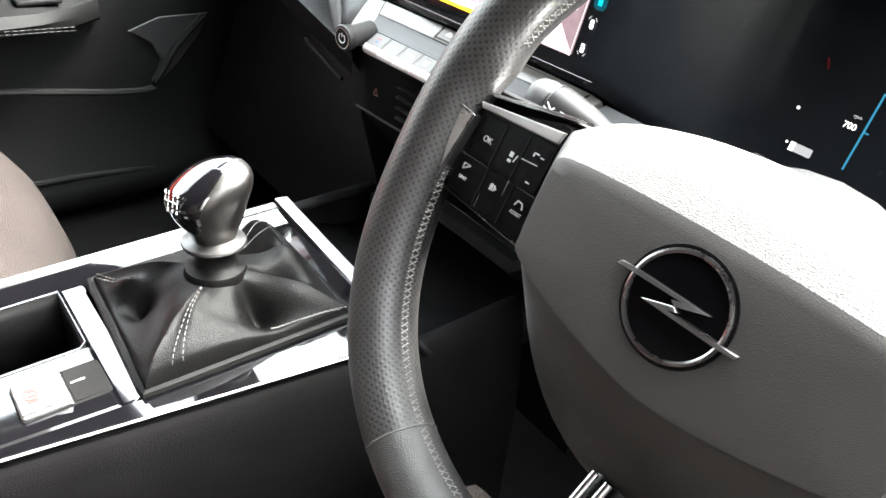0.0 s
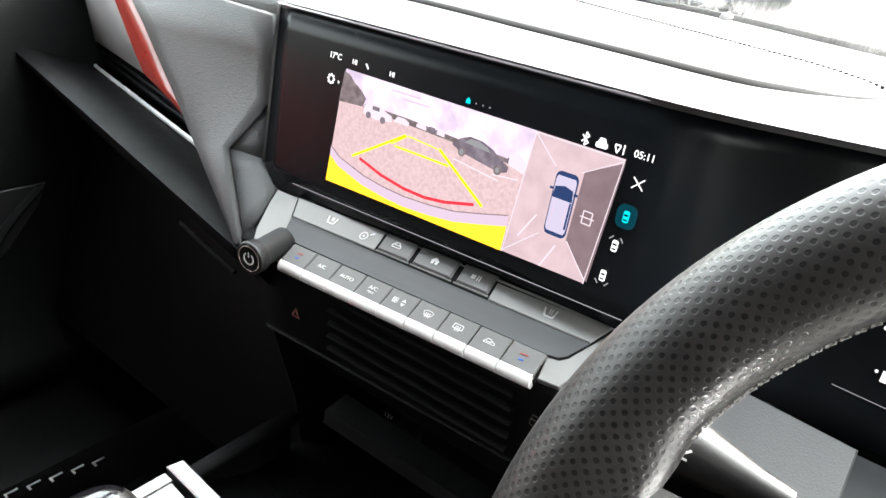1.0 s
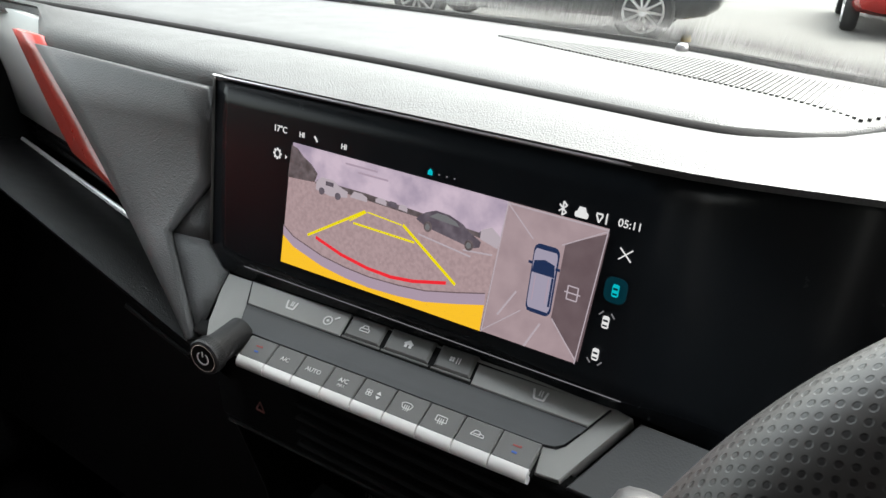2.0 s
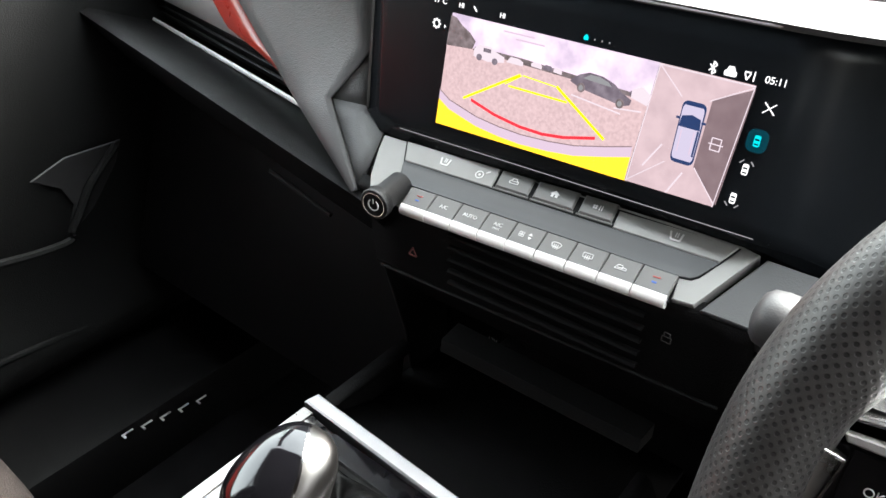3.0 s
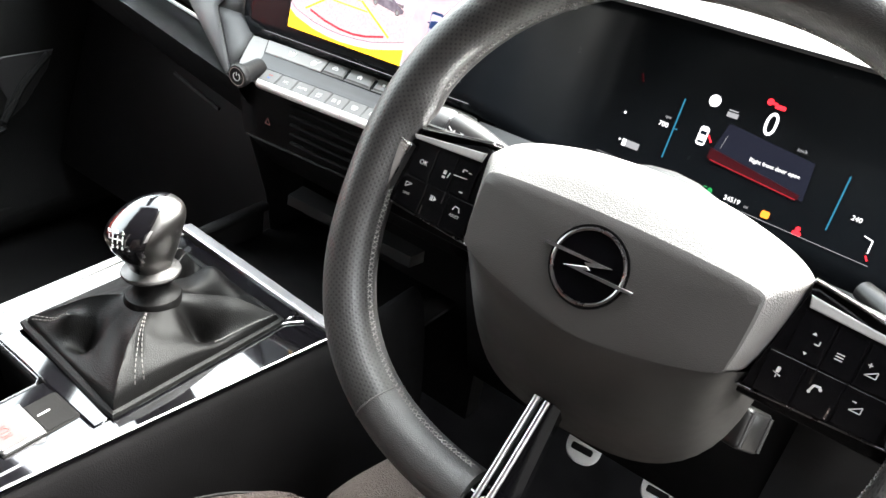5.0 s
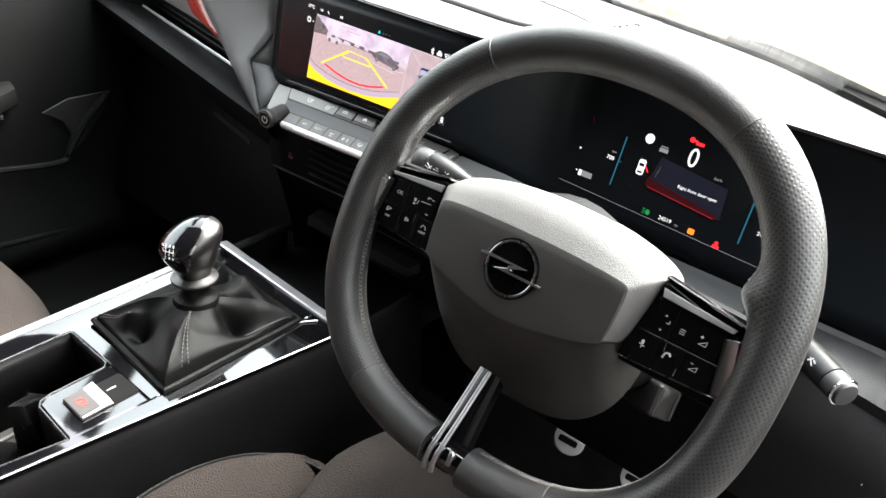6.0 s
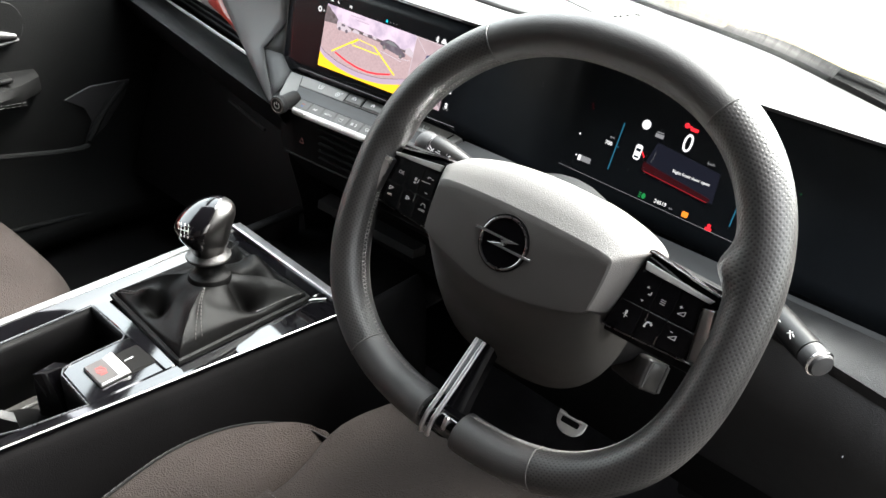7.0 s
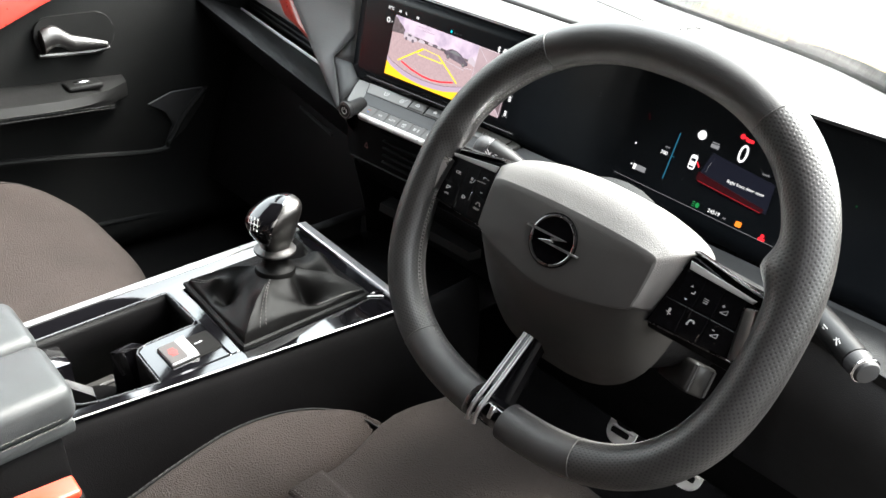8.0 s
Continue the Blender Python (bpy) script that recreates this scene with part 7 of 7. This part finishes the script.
def armrest():
    arm = thing("armrest", None, "grey padded split armrest with pale stitching", "armrest")
    for x0, x1 in ((-0.088, -0.0015), (0.0015, 0.090)):
        bm = bmesh.new()
        box(bm, x0, x1, -0.80, -0.443, 0.646, 0.689, 0.013, 5)
        part("lid", bm, ARM_LEATHER, arm, smooth=60)
    bm = bmesh.new()
    box(bm, -0.085, 0.086, -0.80, -0.448, 0.631, 0.648, 0.004)
    part("lid_base", bm, ARM_LEATHER, arm)
    bm = bmesh.new()
    for dz in (-0.014, -0.021):
        stitches(bm, [(0.0904, y, 0.672 + dz) for y in frange(-0.78, -0.458, 40)], 0.0028, 0.0016, 0.0003)
        stitches(bm, [(x, -0.4426, 0.672 + dz) for x in frange(0.014, 0.078, 16)], 0.0028, 0.0016, 0.0003)
    part("stitching", bm, THREAD, arm)
    bm = bmesh.new()
    box(bm, -0.085, 0.082, -0.80, -0.461, 0.56, 0.631, 0.004)
    part("bin", bm, DARK, arm)
    bm = bmesh.new()
    box(bm, 0.052, 0.066, -0.4615, -0.449, 0.618, 0.632, 0.003)
    part("latch", bm, DARKMETAL, arm)


# ---- seats ----
def seat(m, name_label):
    """Front seat: raised cloth cushion, bolsters with piping, backrest and base."""
    root = thing("car_seat", m, name_label, "seat", "front seats")

    def profile(y):
        k = smooth01((y + 0.26) / 0.20)
        return 0.550 + 0.02 * smooth01((y + 0.7) / 0.4) - 0.085 * k ** 2.4

    def top(y):
        """The cushion keeps its height almost to its front edge."""
        return 0.570 - 0.026 * smooth01((y + 0.20) / 0.13) ** 1.5 - 0.02 * smooth01((-0.3 - y) / 0.4)

    def bol(y):
        k = smooth01((y + 0.40) / 0.26)
        return 0.028 * (1 - 0.3 * k) * (1 - 0.5 * smooth01((-0.33 - y) / 0.2))

    def cut(y):
        """How far the front corner rounds inwards."""
        t = max(0.0, (y + 0.33) / 0.150)
        return 0.145 * (1 - math.sqrt(max(0.0, 1 - min(1.0, t) ** 2.4))) + 0.10 * max(0.0, -0.33 - y)

    def crease(y):
        return 0.156 - 0.020 * smooth01((-0.17 - y) / 0.10)

    ys = frange(-0.70, -0.085, 36)
    bm = bmesh.new()
    rows = []
    for y in ys:
        z, e = top(y), crease(y)
        half = ((e + 0.001, -0.045), (e + 0.0005, 0.010), (e - 0.0015, 0.0195), (e - 0.006, 0.0255), (e - 0.016, 0.0285), (0.08, 0.032), (0.03, 0.033))
        rows.append([Vector((-x, y, z + h)) for x, h in half] + [Vector((x, y, z + h)) for x, h in half[::-1]])
    rows.append([Vector((p.x, p.y + 0.010, p.z - 0.005)) for p in rows[-1]])
    rows.append([Vector((p.x, p.y + 0.008, p.z - 0.015)) for p in rows[-1]])
    rows.append([Vector((p.x, p.y + 0.003, p.z - 0.07)) for p in rows[-1]])
    rows.append([Vector((p.x, p.y - 0.03, p.z - 0.10)) for p in rows[-1]])
    loft(bm, rows, closed=False)
    part("cushion", bm, FABRIC, root, "brown-grey cloth seat cushion", smooth=50)
    yb = frange(-0.70, -0.1815, 48)
    for s in (-1, 1):
        def ring(y):
            z, b, c = profile(y), bol(y), cut(y)
            w = 1 - min(1.0, max(0.0, c - 0.10 * max(0.0, -0.33 - y)) / 0.145)
            e = crease(y)
            inner = [(e - 0.004, z - 0.05), (e + 0.002, z - 0.008 + 0.05 * b * w), (e + 0.012, z + 0.002 + 0.30 * b * w), (0.198 - 0.22 * c, z + 0.008 + 0.72 * b * w), (0.218 - 0.45 * c, z + 0.008 + 0.92 * b * w), (0.238 - 0.80 * c, z + 0.002 + 0.90 * b * w)]
            outer = [(0.2425 - 0.82 * c, z + 0.0005 + 0.86 * b * w), (0.249 - 0.84 * c, z - 0.004 + 0.72 * b * w), (0.257 - 0.88 * c, z - 0.020 + 0.3 * b * w), (0.262 - 0.95 * c, z - 0.06), (0.25 - c, z - 0.15)]
            return [Vector((s * x, y, zz)) for x, zz in inner], [Vector((s * x, y, zz)) for x, zz in outer]

        rings = [ring(y) for y in yb]
        bm = bmesh.new()
        loft(bm, [r[0] for r in rings], closed=False)
        bol_part = part("bolster", bm, FABRIC, root, "cloth seat bolster", smooth=80)
        bm = bmesh.new()
        rows = [[r[0][-1], *r[1]] for r in rings]
        rows.append([Vector((p.x, p.y + 0.006, p.z - 0.03)) for p in rows[-1]])
        rows.append([Vector((p.x, p.y - 0.002, p.z - 0.10)) for p in rows[-1]])
        loft(bm, rows, closed=False)
        part("side_skin", bm, SEAT_VINYL, bol_part, "black vinyl bolster side", smooth=80)
        bm = bmesh.new()
        tube(bm, [r[0][-1] + Vector((0, 0, 0.001)) for r in rings], 0.0015, 6)
        part("piping", bm, SEAT_VINYL, bol_part)
        for u in (0.35, 0.9):
            bm = bmesh.new()
            stitches(bm, [r[1][0].lerp(r[1][1], u) + Vector((0, 0, 0.0008)) for r in rings], 0.0045, 0.0025, 0.00045)
            part("seam", bm, DULL_THREAD, bol_part, "pale double seam")
    bm = bmesh.new()
    box(bm, -0.24, 0.24, -0.72, -0.17, 0.26, 0.42, 0.03)
    part("base", bm, DARK, root)
    bm = bmesh.new()
    rings = []
    for t in frange(0, 1, 8):
        y, z = -0.70 - 0.24 * t, 0.50 + 0.60 * t
        w = 0.245 - 0.05 * t ** 2
        rings.append([(w * math.copysign(abs(math.cos(q)) ** 0.55, math.cos(q)), y + 0.065 * math.copysign(abs(math.sin(q)) ** 0.7, math.sin(q)) * (1 + 0.4 * math.cos(q) ** 4), z) for q in [2 * math.pi * k / 24 for k in range(24)]])
    loft(bm, rings)
    part("backrest", bm, FABRIC, root, smooth=80)
    # stitched band across the cushion
    bm = bmesh.new()
    rows = []
    for x in frange(-0.1345, 0.1345, 24):
        z = 0.033 - 0.0045 * (abs(x) / 0.128) ** 6
        rows.append([Vector((x, y, top(y) + z + dz)) for y, dz in ((-0.3225, -0.002), (-0.3215, 0.0012), (-0.3140, 0.0022), (-0.2900, 0.0022), (-0.2830, 0.0014), (-0.2820, -0.002))])
    loft(bm, rows, closed=False)
    band = part("cross_band", bm, FABRIC, root, "stitched cloth band across the cushion", smooth=80)
    for y in (-0.2865, -0.3180):
        bm = bmesh.new()
        stitches(bm, [Vector((x, y, top(y) + 0.0354 - 0.0045 * (abs(x) / 0.128) ** 6)) for x in frange(-0.130, 0.130, 40)], 0.003, 0.002, 0.0004)
        part("seam", bm, DULL_THREAD, band)
    return root


def plain_seat(m, name_label):
    """Front seat seen from its side: one smooth cloth cushion with rolled edges, backrest and base."""
    root = thing("car_seat", m, name_label, "seat", "front seats")
    rows = []
    for i in range(33):
        x = -0.252 + 0.504 * i / 32
        a = abs(x) / 0.252
        front = -0.070 - 0.085 * a ** 3
        roll = 0.055 * max(0.0, (a - 0.80) / 0.20) ** 2.2
        hump = 0.010 * math.exp(-((a - 0.74) / 0.22) ** 2)
        col = []
        for k in range(25):
            v = k / 24
            y = -0.70 + (front + 0.70) * (1 - (1 - v) ** 1.5)
            col.append(Vector((x, y, 0.566 + hump * (1 - v ** 4) - roll - 0.075 * max(0.0, (v - 0.55) / 0.45) ** 4)))
        col.append(Vector((x * 0.99, front - 0.004, 0.44)))
        rows.append(col)
    rows = [[Vector((p.x * 0.98, p.y, 0.42)) for p in rows[0]]] + rows + [[Vector((p.x * 0.98, p.y, 0.42)) for p in rows[-1]]]
    bm = bmesh.new()
    loft(bm, rows, closed=False)
    cushion = part("cushion", bm, FABRIC, root, "smooth brown-grey cloth cushion", smooth=80)
    bm = bmesh.new()
    tube(bm, [rows[5][k] + Vector((0, 0, 0.0004)) for k in range(25)], 0.0009, 6)
    part("seam", bm, SEAT_VINYL, cushion)
    bm = bmesh.new()
    box(bm, -0.24, 0.24, -0.72, -0.17, 0.24, 0.42, 0.03)
    part("base", bm, DARK, root)
    bm = bmesh.new()
    rings = []
    for t in frange(0, 1, 8):
        y, z = -0.70 - 0.24 * t, 0.50 + 0.60 * t
        w = 0.245 - 0.05 * t ** 2
        rings.append([(w * math.copysign(abs(math.cos(q)) ** 0.55, math.cos(q)), y + 0.065 * math.copysign(abs(math.sin(q)) ** 0.7, math.sin(q)) * (1 + 0.4 * math.cos(q) ** 4), z) for q in [2 * math.pi * k / 24 for k in range(24)]])
    loft(bm, rings)
    part("backrest", bm, FABRIC, root, smooth=80)


def buckle(m):
    b = thing("seat_belt_buckle", m, "red and black seat belt buckle between seat and console", "buckle")
    bm = bmesh.new()
    box(bm, -0.013, 0.013, -0.03, 0.03, -0.09, 0.0, 0.005, 3)
    part("body", bm, DARK, b)
    bm = bmesh.new()
    box(bm, -0.011, 0.011, -0.027, 0.027, -0.004, 0.006, 0.003, 3)
    part("release_button", bm, BUCKLE, b, "bright red release button")


def pedal(m, w, h, label):
    """Rounded metal plate with a large rubber inset, a bright cross bar and a small inset below it."""
    p = thing("pedal", m, label, "pedal", "pedals")
    bm = bmesh.new()
    prism(bm, rrect(-w / 2, w / 2, -h / 2, h / 2, 0.021, 7), -0.004, 0.003, 0.002)
    part("plate", bm, PEDAL, p, "bright metal pedal plate")
    bm = bmesh.new()
    prism(bm, rrect(-w / 2 + 0.009, w / 2 - 0.007, 0.000, h / 2 - 0.006, 0.010, 5), 0.002, 0.0052, 0.001)
    part("rubber_pad", bm, RUBBER, p)
    bm = bmesh.new()
    prism(bm, rrect(-w / 2 + 0.008, w / 2 - 0.010, -0.0145, -0.0045, 0.003), 0.002, 0.0045, 0.001)
    part("rubber_bar", bm, RUBBER, p)
    bm = bmesh.new()
    prism(bm, rrect(-w / 2 + 0.004, w / 2 - 0.005, -0.0040, -0.0006, 0.0012), 0.003, 0.0056, 0.0008)
    part("cross_bar", bm, PEDAL, p)
    bm = bmesh.new()
    tube(bm, [(0, 0, -0.005), (0, 0.05, -0.04), (0, 0.15, -0.10), (0, 0.24, -0.13)], 0.008, 8)
    part("arm", bm, DARK, p)


# ---- assembly ----
ground()
parked_car(pose(-4.21, 8.35, -0.372, -2, 0, 14), CAR_DARK, "dark grey hatchback parked across the yard")
parked_car(pose(-0.68, 13.18, -0.541, 0, 2, 100), CAR_RED, "red hatchback parked at the far side of the yard")
parked_car(pose(1.57, 12.62, -0.522, 0, 2, 100), CAR_WHITE, "white hatchback parked at the far side of the yard")
parked_car(pose(-4.4, 0.2, -0.08, 0, 0, 94), CAR_RED, "red hatchback parked beside the passenger door")
blocker_wall()
shell()
passenger_door()
driver_door()
sill_badge()
dashboard()
centre_display()
driver_display()
key_panel()
power_knob()
steering_wheel()
column()
console()
gear_lever()
armrest()
seat(pose(0.382, 0, 0), "driver's seat in brown-grey cloth with black vinyl sides")
plain_seat(pose(-0.375, -0.150, 0.020), "passenger seat in plain brown-grey cloth")
buckle(pose(0.172, -0.505, 0.658, -8, 4, 0))
pedal(pose(0.2805, 0.290, 0.3120, 52, 0, 4), 0.050, 0.060, "metal-edged clutch pedal with rubber pads")
pedal(pose(0.391, 0.320, 0.285, 52, 0, 4), 0.050, 0.060, "metal-edged brake pedal with rubber pads")
